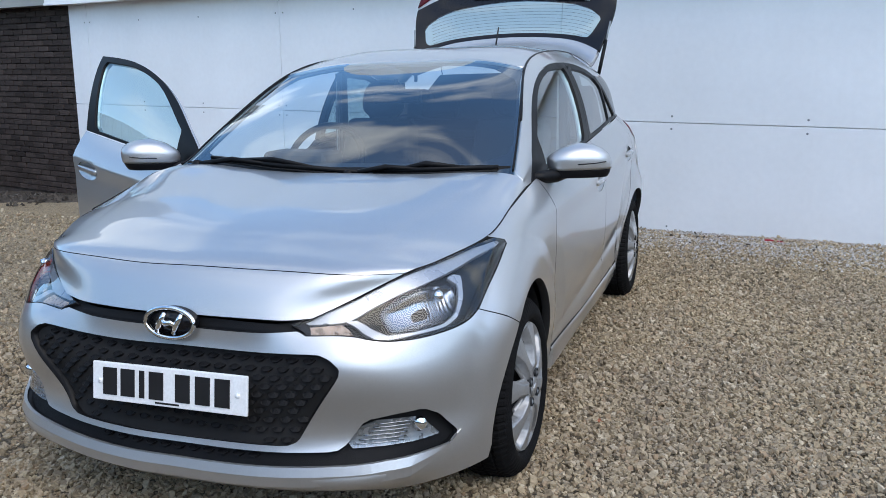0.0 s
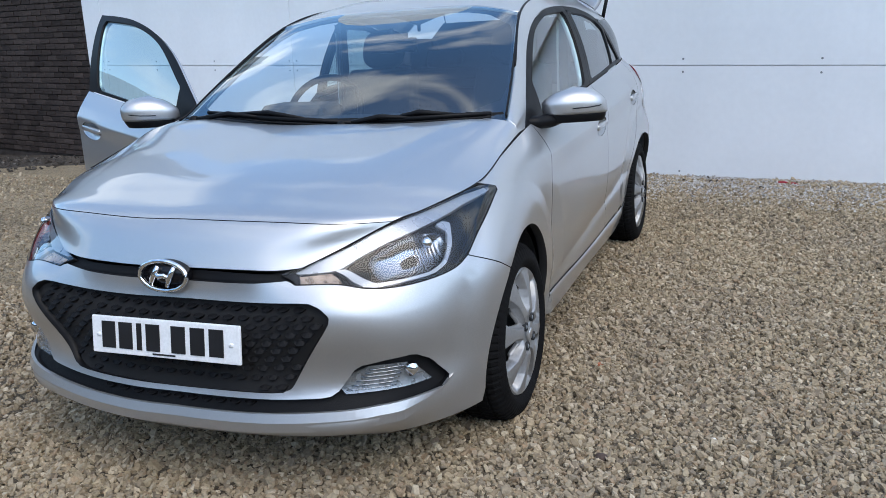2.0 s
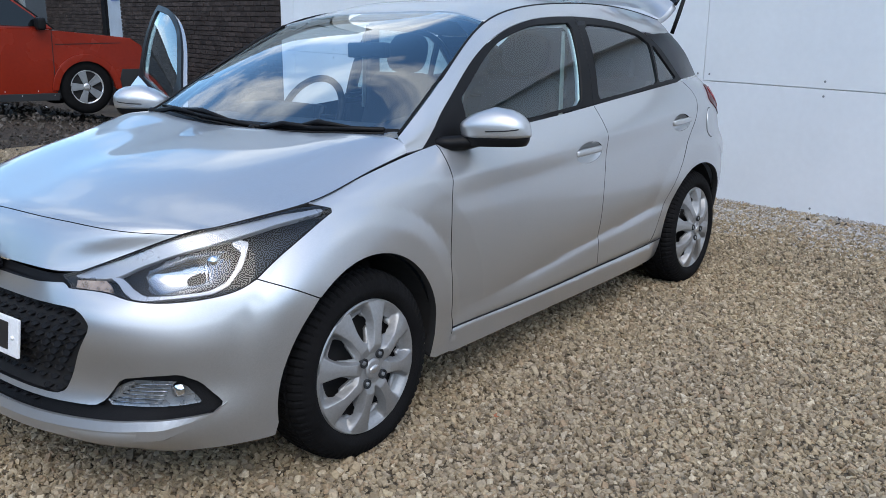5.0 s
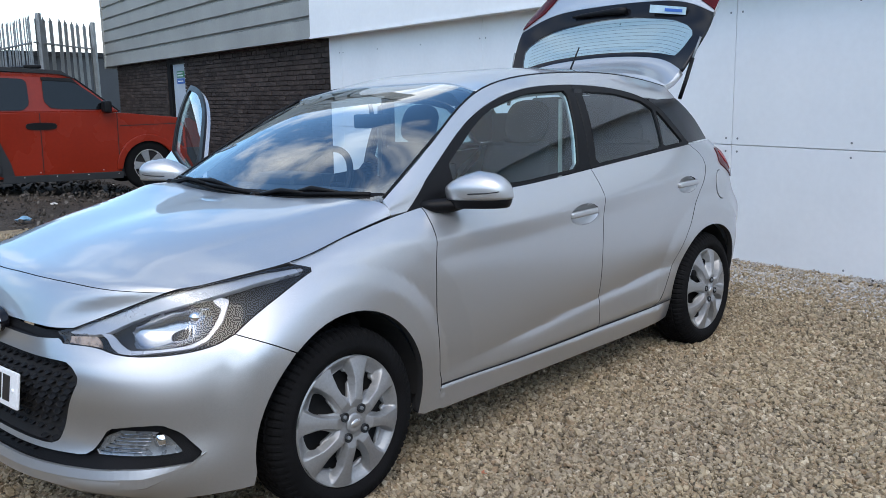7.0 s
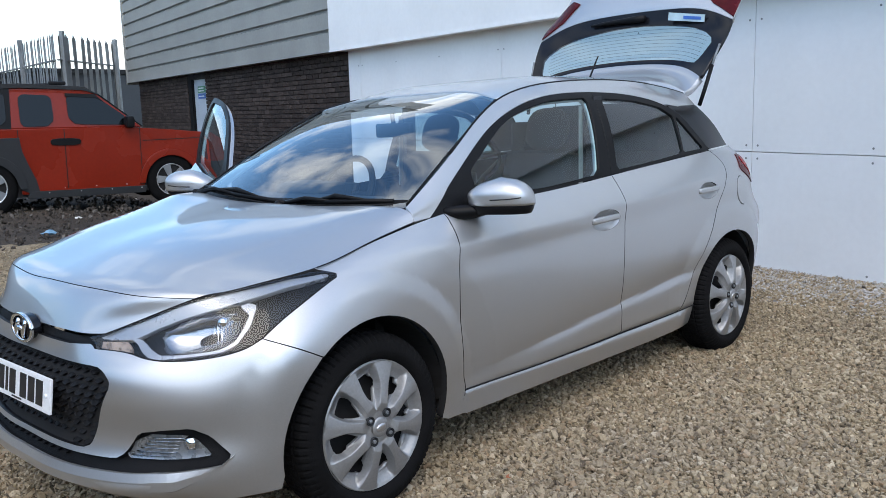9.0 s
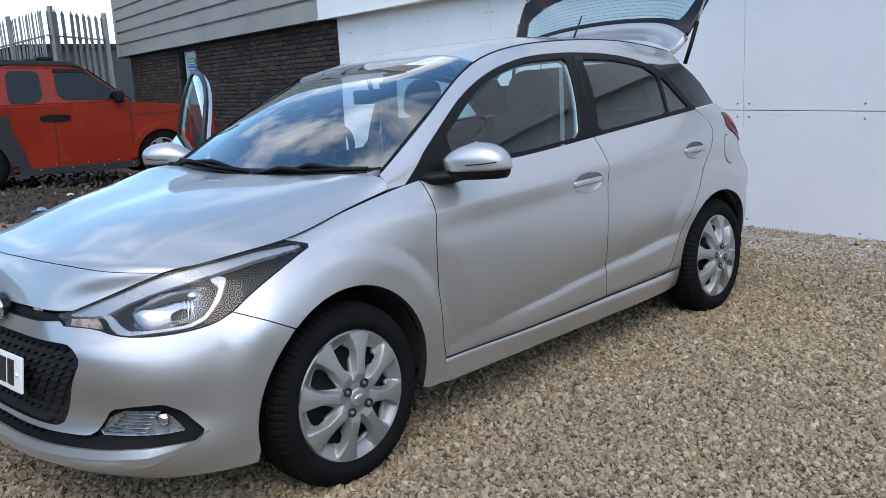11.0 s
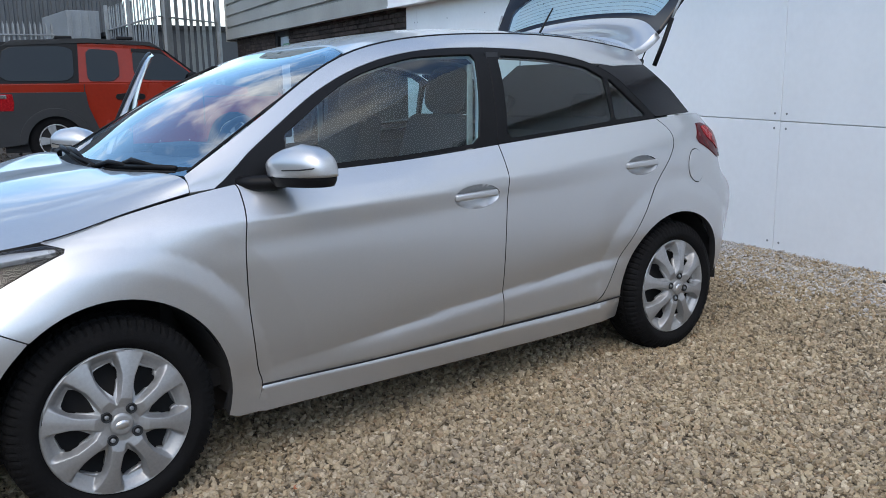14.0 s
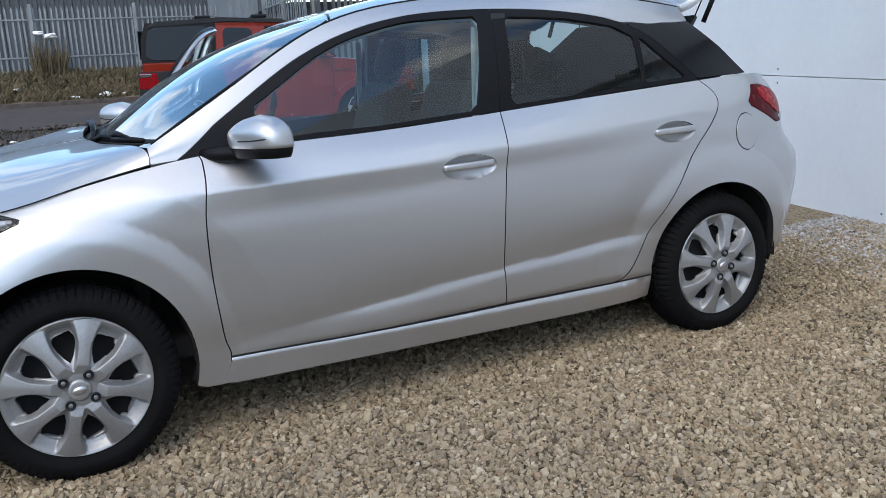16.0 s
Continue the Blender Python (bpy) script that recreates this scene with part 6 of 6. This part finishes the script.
# ---------------------------------------------------------------- the red utility vehicle across the yard
def utility_vehicle():
    at = Matrix.Translation((-10.234, 1.318, .270)) @ Matrix.Rotation(radians(-13.2), 4, "Z") @ Matrix.Rotation(radians(-.8), 4, "X") @ Matrix.Rotation(radians(2.2), 4, "Y") @ Matrix.Diagonal((1, 1.0, 1.037, 1))
    v = thing("utility_vehicle", "boxy orange-red utility vehicle with charcoal cladding, parked on dirt", "car", at=at)
    # local: y forward from the rear axle, x = 0 the near side, width towards -x
    wdt = 1.80

    def arch(cy, r, n=12):
        return [(cy + r * math.cos(a), .335 + r * math.sin(a)) for a in np.linspace(math.pi, 0, n)]

    lower = [(-.78, .30)] + arch(0, .42) + [(.42, .26), (2.15, .26)] + arch(2.575, .42) + [(3.38, .32), (3.45, .62), (3.42, .95), (3.25, 1.06), (2.35, 1.14), (1.85, 1.17), (-.74, 1.17), (-.80, .75)]
    bm = prism(lower, "x", -wdt, 0, .02)
    part("body", bm, RED_PAINT, v)
    upper = [(-.74, 1.165), (2.18, 1.165), (1.55, 1.66), (1.35, 1.72), (-.50, 1.76), (-.62, 1.72)]
    bm = prism(upper, "x", -wdt + .06, -.06, .02)
    for q in bm.verts:
        if q.co.z > 1.4:
            q.co.x = q.co.x + (.10 if q.co.x < -.9 else -.10)
    part("cabin", bm, RED_PAINT, v)
    part("roof", prism([(-.66, 1.70), (.55, 1.735), (1.35, 1.715), (1.60, 1.63), (1.40, 1.755), (.50, 1.795), (-.50, 1.785)], "x", -wdt + .14, -.14, .012), GREY_CLAD, v, "charcoal roof skin")

    def side_plate(outline, mat, name, out, label="", parent=None, thick=.02, bevel=.006):
        """A plate on the near side; above the waist it follows the lean of the cabin."""
        bm = prism(outline, "x", -thick, out, bevel)
        for q in bm.verts:
            if q.co.z > 1.165:
                q.co.x -= .06 + .10 * np.clip((q.co.z - 1.2) / .55, 0, 1)
        return part(name, bm, mat, parent or v, label)

    side_plate([(-.80, .30)] + arch(0, .40) + [(.52, .28), (.66, .28), (.62, .46), (.53, .68), (.46, .85), (.44, 1.05), (-.79, 1.05)], GREY_CLAD, "rear_cladding", .018, "charcoal plastic rear fender cladding")
    side_plate([(.48, .20), (2.16, .20), (2.18, .30), (.52, .30)], GREY_CLAD, "sill_cladding", .02)
    side_plate([(3.02, .32), (3.44, .34), (3.46, .62), (3.10, .62)], GREY_CLAD, "front_cladding", .014)
    side_plate(arch(0, .40, 16) + arch(0, .50, 16)[::-1], GREY_CLAD, "wheel_flare", .045, thick=.01, bevel=.012)
    side_plate(arch(2.575, .415, 16) + arch(2.575, .50, 16)[::-1], RED_PAINT, "wheel_flare", .035, thick=.01, bevel=.010)
    side_plate([(2.16, .96), (3.10, .985), (3.10, .995), (2.16, .972)], DARK, "bonnet_gap", .004, thick=.004, bevel=.001)
    for pts, nm in (([(-.70, 1.205), (.20, 1.205), (.30, 1.28), (.31, 1.675), (-.63, 1.70)], "rear_side_window"), ([(.48, 1.20), (.84, 1.20), (.93, 1.28), (.92, 1.63), (.48, 1.65)], "middle_window"), ([(1.22, 1.22), (2.06, 1.20), (1.90, 1.36), (1.55, 1.61), (1.13, 1.63), (1.13, 1.32)], "front_window")):
        side_plate([tuple(q) for q in rounded(np.array(pts), 2, .12)], SUV_GLASS, nm, .010, "dark tinted window", thick=.01, bevel=.004)
    side_plate([(-.76, 1.165), (.36, 1.165), (.38, 1.735), (-.66, 1.765), (-.74, 1.55)], TRIM_BLACK, "window_surround", .003, thick=.012, bevel=.003)
    side_plate([(1.12, 1.61), (1.54, 1.60), (1.66, 1.53), (1.54, 1.645), (1.12, 1.66)], TRIM_BLACK, "wind_deflector", .02)
    for y in (.42, 1.04, 2.12):
        side_plate([(y, .32), (y + .012, .32), (y + .012, 1.16), (y, 1.16)], DARK, "door_gap", .003, thick=.004, bevel=.001)
    side_plate([tuple(q) for q in rounded(np.array([(.88, .93), (1.24, .93), (1.28, .98), (1.24, 1.03), (.88, 1.03), (.84, .98)]), 1)], TRIM_BLACK, "handle", .018, "black door handles in a shared recess")
    side_plate([(-.81, .80), (-.54, .80), (-.52, .90), (-.54, 1.03), (-.81, 1.03)], BRIGHT_RED, "tail_lamp", .024, "red and clear tail lamp")
    part("lamp_clear", boxed(-.02, .03, -.805, -.62, .97, 1.015, bevel=.004), LAMP_GREY, v)
    part("rear_cladding", boxed(-wdt + .01, .005, -.825, -.79, .36, 1.05, bevel=.01), GREY_CLAD, v)
    part("rear_bumper", boxed(-wdt, .02, -.92, -.76, .36, .58, bevel=.04), GREY_CLAD, v)
    part("front_bumper", boxed(-wdt, .0, 3.36, 3.52, .32, .60, bevel=.05), GREY_CLAD, v)
    part("rear_glass", boxed(-wdt + .2, -.2, -.79, -.72, 1.22, 1.66, bevel=.01), SUV_GLASS, v)
    part("windscreen", prism([(2.20, 1.165), (2.23, 1.175), (1.60, 1.655), (1.565, 1.645)], "x", -wdt + .20, -.20), SUV_GLASS, v)
    m = part("door_mirror", boxed(.0, .20, 1.90, 2.02, 1.16, 1.33, bevel=.04, segments=3), TRIM_BLACK, v)
    for k in range(7):
        part("rivet", lathe([(.0, .007), (.005, .006), (.006, .001)], 10, "x", (.018, .78 + .22 * k, .335 if k % 2 else .275)), SIGN_WHITE, v)
    for x in (-.30, -1.50):
        for y in (0.2, 1.05):
            part("roof_rack_foot", boxed(x - .04, x + .04, y - .12, y + .12, 1.775, 1.83, bevel=.02), TRIM_BLACK, v)
    for cy in (0, 2.575):
        for x in (-.10, -wdt + .10):
            t = part("wheel", lathe([(-.10, .22), (-.10, .33), (-.07, .378), (.06, .381), (.09, .34), (.10, .245), (.08, .225)], 40), RUBBER, v, "black tyre on a five-spoke alloy wheel")
            t.location = (x, cy, .372)
            part("rim", lathe([(.085, .236), (.07, .228), (.02, .21), (.01, .001)], 32), DARK, t)
            part("rim_edge", lathe([(.075, .220), (.095, .236), (.085, .243)], 32), ALLOY, t)
            for k in range(5):
                a = 2 * math.pi * k / 5 + .3
                b = prism([(-.032, .03), (.032, .03), (.062, .225), (-.062, .225)], "x", .06, .085, .006)
                bmesh.ops.transform(b, matrix=Matrix.Rotation(a, 4, "X"), verts=b.verts)
                part("spoke", b, GALV, t)
            part("hub", lathe([(.05, .06), (.088, .055), (.09, .03), (.09, .001)], 20), ALLOY, t)
    part("underbody", boxed(-wdt + .05, -.05, -.7, 3.3, .22, .36), DARK, v)
    part("wheel_well", boxed(-wdt + .06, -.04, -.40, .40, .30, .70), DARK, v)
    part("wheel_well", boxed(-wdt + .06, -.04, 2.18, 2.97, .30, .70), DARK, v)
    # the tail is a little bowed, and the roof falls towards it
    for ob in v.children:
        if ob.location.length < 1e-6:
            for q in ob.data.vertices:
                if q.co.y < -.45:
                    q.co.y = -.45 + (q.co.y + .45) * (.95 + .05 * q.co.x)
                q.co.z -= .03 * min(max((-.1 - q.co.y) / .4, 0), 1) * (q.co.z > 1.5)


utility_vehicle()


# ---------------------------------------------------------------- fences and sheds behind the yard
def palisade(name, a, b, z0, z1, pitch, label, rails=(.25, .80), post=None, width=.27):
    """A steel palisade fence of pointed pales on two rails, from a to b."""
    a, b = Vector((*a, 0)), Vector((*b, 0))
    length = (b - a).length
    f = thing(name, label, "fence", at=Matrix.Translation((a.x, a.y, z0)) @ Matrix.Rotation(math.atan2((b - a).y, (b - a).x), 4, "Z"))
    h = z1 - z0
    me = bpy.data.meshes.new("pale")
    bm = bmesh.new()
    w = pitch * width
    prof = [(-w, 0), (-w * .4, -.014), (w * .4, -.014), (w, 0), (w * .4, -.010), (-w * .4, -.010)]
    lo = [bm.verts.new((x, y, .03)) for x, y in prof]
    hi = [bm.verts.new((x, y, h - .10)) for x, y in prof]
    tip = [bm.verts.new((x * .35, y, h - (.0 if abs(x) < w * .9 else .05))) for x, y in prof]
    for p, q in ((lo, hi), (hi, tip)):
        for i in range(6):
            bm.faces.new((p[i], p[(i + 1) % 6], q[(i + 1) % 6], q[i]))
    bm.faces.new(lo[::-1]), bm.faces.new(tip)
    bm.to_mesh(me)
    bm.free()
    me.materials.append(GALV)
    n = int(length / pitch)
    for i in range(n + 1):
        ob = new("pale", me)
        ob.parent = f
        ob.location = (i * pitch, 0, 0)
        ob.rotation_euler = (random.uniform(-.01, .01), random.uniform(-.012, .012), 0)
    for r in rails:
        part("rail", boxed(0, length, .0, .04, h * r - .02, h * r + .02, bevel=.004, segments=1), GALV, f)
    for x in (post or (0, length)):
        part("post", boxed(x - .05, x + .05, .0, .10, 0, h + .05, bevel=.006, segments=1), GALV, f)
    return f


palisade("palisade_fence", (-26, 5.8), (-26, -14), 1.64, 3.66, .155, "grey galvanised palisade fence along a grass bank", post=(0, 3, 6, 9, 12, 15, 18), width=.21)
palisade("palisade_fence", (-20.3, 8.3), (-18.9, 6.13), .65, 3.93, .30, "tall grey palisade fence beside the building", post=(0, 2.36))
palisade("palisade_fence", (-18.95, 6.13), (-23.6, 6.35), .65, 3.92, .155, "tall grey palisade fence", post=(2.3, 4.65))


def corrugated(name, x, y0, y1, z0, z1, mat, label, pitch=.33, depth=.05):
    ys, pts = np.arange(y0, y1, pitch), []
    for y in ys:
        pts += [(x, y), (x, y + pitch * .45), (x - depth, y + pitch * .55), (x - depth, y + pitch * .9)]
    bm = bmesh.new()
    lo = [bm.verts.new((p, q, z0)) for p, q in pts]
    hi = [bm.verts.new((p, q, z1)) for p, q in pts]
    for i in range(len(pts) - 1):
        bm.faces.new((lo[i], lo[i + 1], hi[i + 1], hi[i]))
    t = thing(name, label, "building")
    part("front_wall", bm, mat, t)
    part("core", boxed(x - 14, x - depth - .02, y0, y1 - .05, z0, z1), mat, t)
    part("roof_edge", boxed(x - 14.1, x + .08, y0 - .1, y1 + .05, z1, z1 + .2), mat, t)
    return t


corrugated("corrugated_shed", -36, -30, 10.9, .6, 7.5, DARK_SHED, "large dark blue-grey corrugated metal shed")
cabin = thing("site_cabin", "pale grey sheet metal site cabin behind the fence", "cabin")
part("body", boxed(-27.5, -24.6, 5.45, 6.4, .7, 3.9, bevel=.02), CABIN_GREY, cabin)
for y in (5.6, 5.85, 6.1, 6.3):
    part("rib", boxed(-24.61, -24.57, y - .02, y + .02, .8, 3.85), CABIN_GREY, cabin)
low = thing("low_store", "low dark store with a flat roof behind the fence", "building")
part("body", boxed(-26.5, -21.6, 6.6, 9.8, .6, 3.15), DARK_SHED, low)
part("roof_edge", boxed(-26.6, -21.5, 6.5, 9.9, 3.15, 3.28), GREY_CLAD, low)


# road, kerb and grass bank
def strip_sheet(name, profile, y0, y1, mat, label, category, kind="structure", wobble=0.0):
    ys = np.arange(y0, y1, .5)
    rng = random.Random(7)
    verts = [(x + rng.uniform(-wobble, wobble), y, z + rng.uniform(-wobble, wobble) * .5) for y in ys for x, z in profile]
    m = len(profile)
    faces = [(i * m + j, i * m + j + 1, (i + 1) * m + j + 1, (i + 1) * m + j) for i in range(len(ys) - 1) for j in range(m - 1)]
    return tagged(raw(name, verts, faces, mat, smooth=True), label, category, kind=kind)


gz = lambda x: float(ground_z(x, -5.0))
strip_sheet("road", [(x, gz(x) + .0) for x in np.arange(-14.5, -23.7, -.5)], -40, 4.5, ASPHALT, "worn brown-grey asphalt lane", "road")
strip_sheet("kerb", [(-23.3, gz(-23.3) - .05), (-23.3, gz(-23.3) + .11), (-23.5, gz(-23.5) + .12), (-23.9, gz(-23.9) + .10)], -40, 4.5, MORTAR, "dark stone kerb", "kerb")
strip_sheet("grass_bank", [(-23.5, gz(-23.5) + .08), (-24.1, gz(-24.1) + .18), (-25, 1.42), (-25.8, 1.62), (-27.5, 1.66), (-36, 1.7)], -40, 8, HEDGE_DRY, "rough dry grass bank below the fence", "bank", wobble=.05)


def tufts(name, n, x0, x1, y0, y1, height, mat, label, zf, seed=5):
    rng = np.random.default_rng(seed)
    verts, faces = [], []
    for _ in range(n):
        x, y = rng.uniform(x0, x1), rng.uniform(y0, y1)
        z, h, a = zf(x), height * rng.uniform(.4, 1.2), rng.uniform(0, 6.28)
        dx, dy, l = math.cos(a) * .02, math.sin(a) * .02, rng.normal(0, .12, 2)
        k = len(verts)
        verts += [(x - dx, y - dy, z - .02), (x + dx, y + dy, z - .02), (x + l[0] * .5 + dx * .6, y + l[1] * .5 + dy * .6, z + h * .6), (x + l[0], y + l[1], z + h)]
        faces += [(k, k + 1, k + 2), (k, k + 2, k + 3)]
    ob = raw(name, verts, faces, mat)
    return tagged(ob, label, "grass", kind="stuff")


bank_z = lambda x: float(np.interp(-x, [23.5, 24.1, 25, 25.8, 27.5], [gz(-23.5) + .08, gz(-24.1) + .18, 1.42, 1.62, 1.66]))
GRASS_B = material("olive_grass", (.062, .056, .026), .9, scale=5, vary=.5)
tufts("dry_grass", 9000, -26.2, -23.7, -12, 4.5, .22, HEDGE_DRY, "tangled dry straw-coloured grass", bank_z)
tufts("green_grass", 5000, -26.2, -23.7, -12, 4.5, .15, GRASS_B, "patchy olive grass", bank_z, 9)
tufts("dead_stalks", 260, -25.9, -25.4, -.3, .6, 1.0, HEDGE_DRY, "dead brown weed stalks against the fence", bank_z, 11)


def rag(name, c, size, label, seed, mat=None):
    """A crumpled sheet of litter."""
    rng = random.Random(seed)
    bm = bmesh.new()
    bmesh.ops.create_icosphere(bm, subdivisions=2, radius=1)
    for q in bm.verts:
        k = rng.uniform(.55, 1.15)
        q.co = Vector((q.co.x * size * k, q.co.y * size * 1.4 * k, q.co.z * size * .55 * k))
    ob = part(name, bm, mat or LITTER)
    ob.location = c
    return tagged(ob, label, "litter", group="litter on the bank")


rag("plastic_bag", (-25.75, .28, 2.75), .18, "white plastic bag snagged on the fence", 1)
rag("plastic_bag", (-25.75, -.05, 2.85), .13, "white plastic bag snagged on dead stalks", 2)
for i, (x, y, s) in enumerate(((-24.0, 1.5, .16), (-24.1, 2.0, .09), (-24.5, 2.6, .10), (-24.8, 3.1, .12), (-24.2, 3.0, .08), (-23.9, .6, .10), (-24.6, -.9, .08), (-24.3, 3.7, .12))):
    rag("paper_litter", (x, y, bank_z(x) + s * .3), s, "scrap of white litter on the grass bank", 10 + i)
rng = random.Random(21)
for i in range(14):
    x, y = rng.uniform(-13, -7.5), rng.uniform(-1.5, 5.0)
    rag("paper_litter", (x, y, float(ground_z(x, y)) + .01), rng.uniform(.02, .05), "small pale scrap lying on the dirt yard", 40 + i)

rag("plastic_scrap", (-7.4, .97, float(ground_z(-7.4, .97)) + .02), .07, "crumpled pale blue plastic scrap lying on the dirt yard", 71, material("pale_blue_plastic", (.16, .30, .42), .4, scale=14, vary=.2))
strap = bmesh.new()
strap_line = [(.000, .000, .020), (.040, .006, .022), (.085, .004, .016), (.125, -.004, .018), (.150, -.012, .010)]
for (xa, ya, za), (xb, yb, zb) in zip(strap_line, strap_line[1:]):
    ends = [strap.verts.new(p) for p in ((xa, ya, za - .006), (xb, yb, zb - .006), (xb, yb, zb + .006), (xa, ya, za + .006), (xa, ya + .003, za - .006), (xb, yb + .003, zb - .006), (xb, yb + .003, zb + .006), (xa, ya + .003, za + .006))]
    for f in ((0, 1, 2, 3), (7, 6, 5, 4), (3, 2, 6, 7), (0, 4, 5, 1), (0, 3, 7, 4), (1, 5, 6, 2)):
        strap.faces.new([ends[i] for i in f])
strap = part("plastic_strap", strap, material("red_plastic", (.42, .02, .04), .45, scale=30, vary=.1))
strap.matrix_world = Matrix.Translation((1.62, 3.13, float(ground_z(1.62, 3.13)))) @ Matrix.Rotation(radians(-14), 4, "Z")
tagged(strap, "short bent red plastic strap on pale gravel by the wall", "litter")

# plain closing walls behind the camera
tagged(part("wall_south", boxed(15, 15.4, -40, 40, -1, 3.0), DARK_SHED), "plain dark building across the yard", "wall", kind="structure")
tagged(part("roof_south", prism([(14.8, 3.0), (24, 3.0), (24, 3.9)], "y", -40, 40), DARK_SHED), "plain dark roof of the building across the yard", "roof", kind="structure")
# unseen wall and roof, added to darken what the bumper and nose mirror
tagged(part("wall_west", boxed(-34, 15, -13.4, -13, -1, 3.6), DARK_SHED), "plain dark unseen wall, added to darken reflections in the car nose", "wall", kind="structure")
tagged(part("roof_west", prism([(-12.8, 3.6), (-22, 3.6), (-22, 4.5)], "x", -34, 15), DARK_SHED), "plain dark unseen roof over the added wall", "roof", kind="structure")


# single odd stones among the gravel
def pebble(name, x, y, size, color, label, seed):
    rnd = random.Random(seed)
    bm = bmesh.new()
    bmesh.ops.create_icosphere(bm, subdivisions=2, radius=1)
    for q in bm.verts:
        k = rnd.uniform(.86, 1.1)
        q.co = Vector((q.co.x * size * k, q.co.y * size * .8 * k, q.co.z * size * .6 * k))
    for f in bm.faces:
        f.smooth = size > .015
    ob = part(name, bm, material(name + "_stone", color, .8, scale=30, vary=.25, bump=.3, bump_scale=150))
    ob.location = (x, y, float(ground_z(x, y)) + size * .35)
    return tagged(ob, label, "stone")


pebble("brick_fragment", 1.00, -.81, .015, (.36, .13, .07), "small orange-red brick fragment lying in the gravel", 1)
pebble("brown_cobble", 1.152, -1.565, .022, (.07, .045, .035), "dark brown rounded stone lying in the gravel", 2)
pebble("white_chip", 1.363, -1.604, .011, (.62, .60, .56), "small white stone chip lying in the gravel", 3)
pebble("white_chip", 1.467, -1.349, .010, (.60, .59, .55), "small white stone chip lying in the gravel", 4)
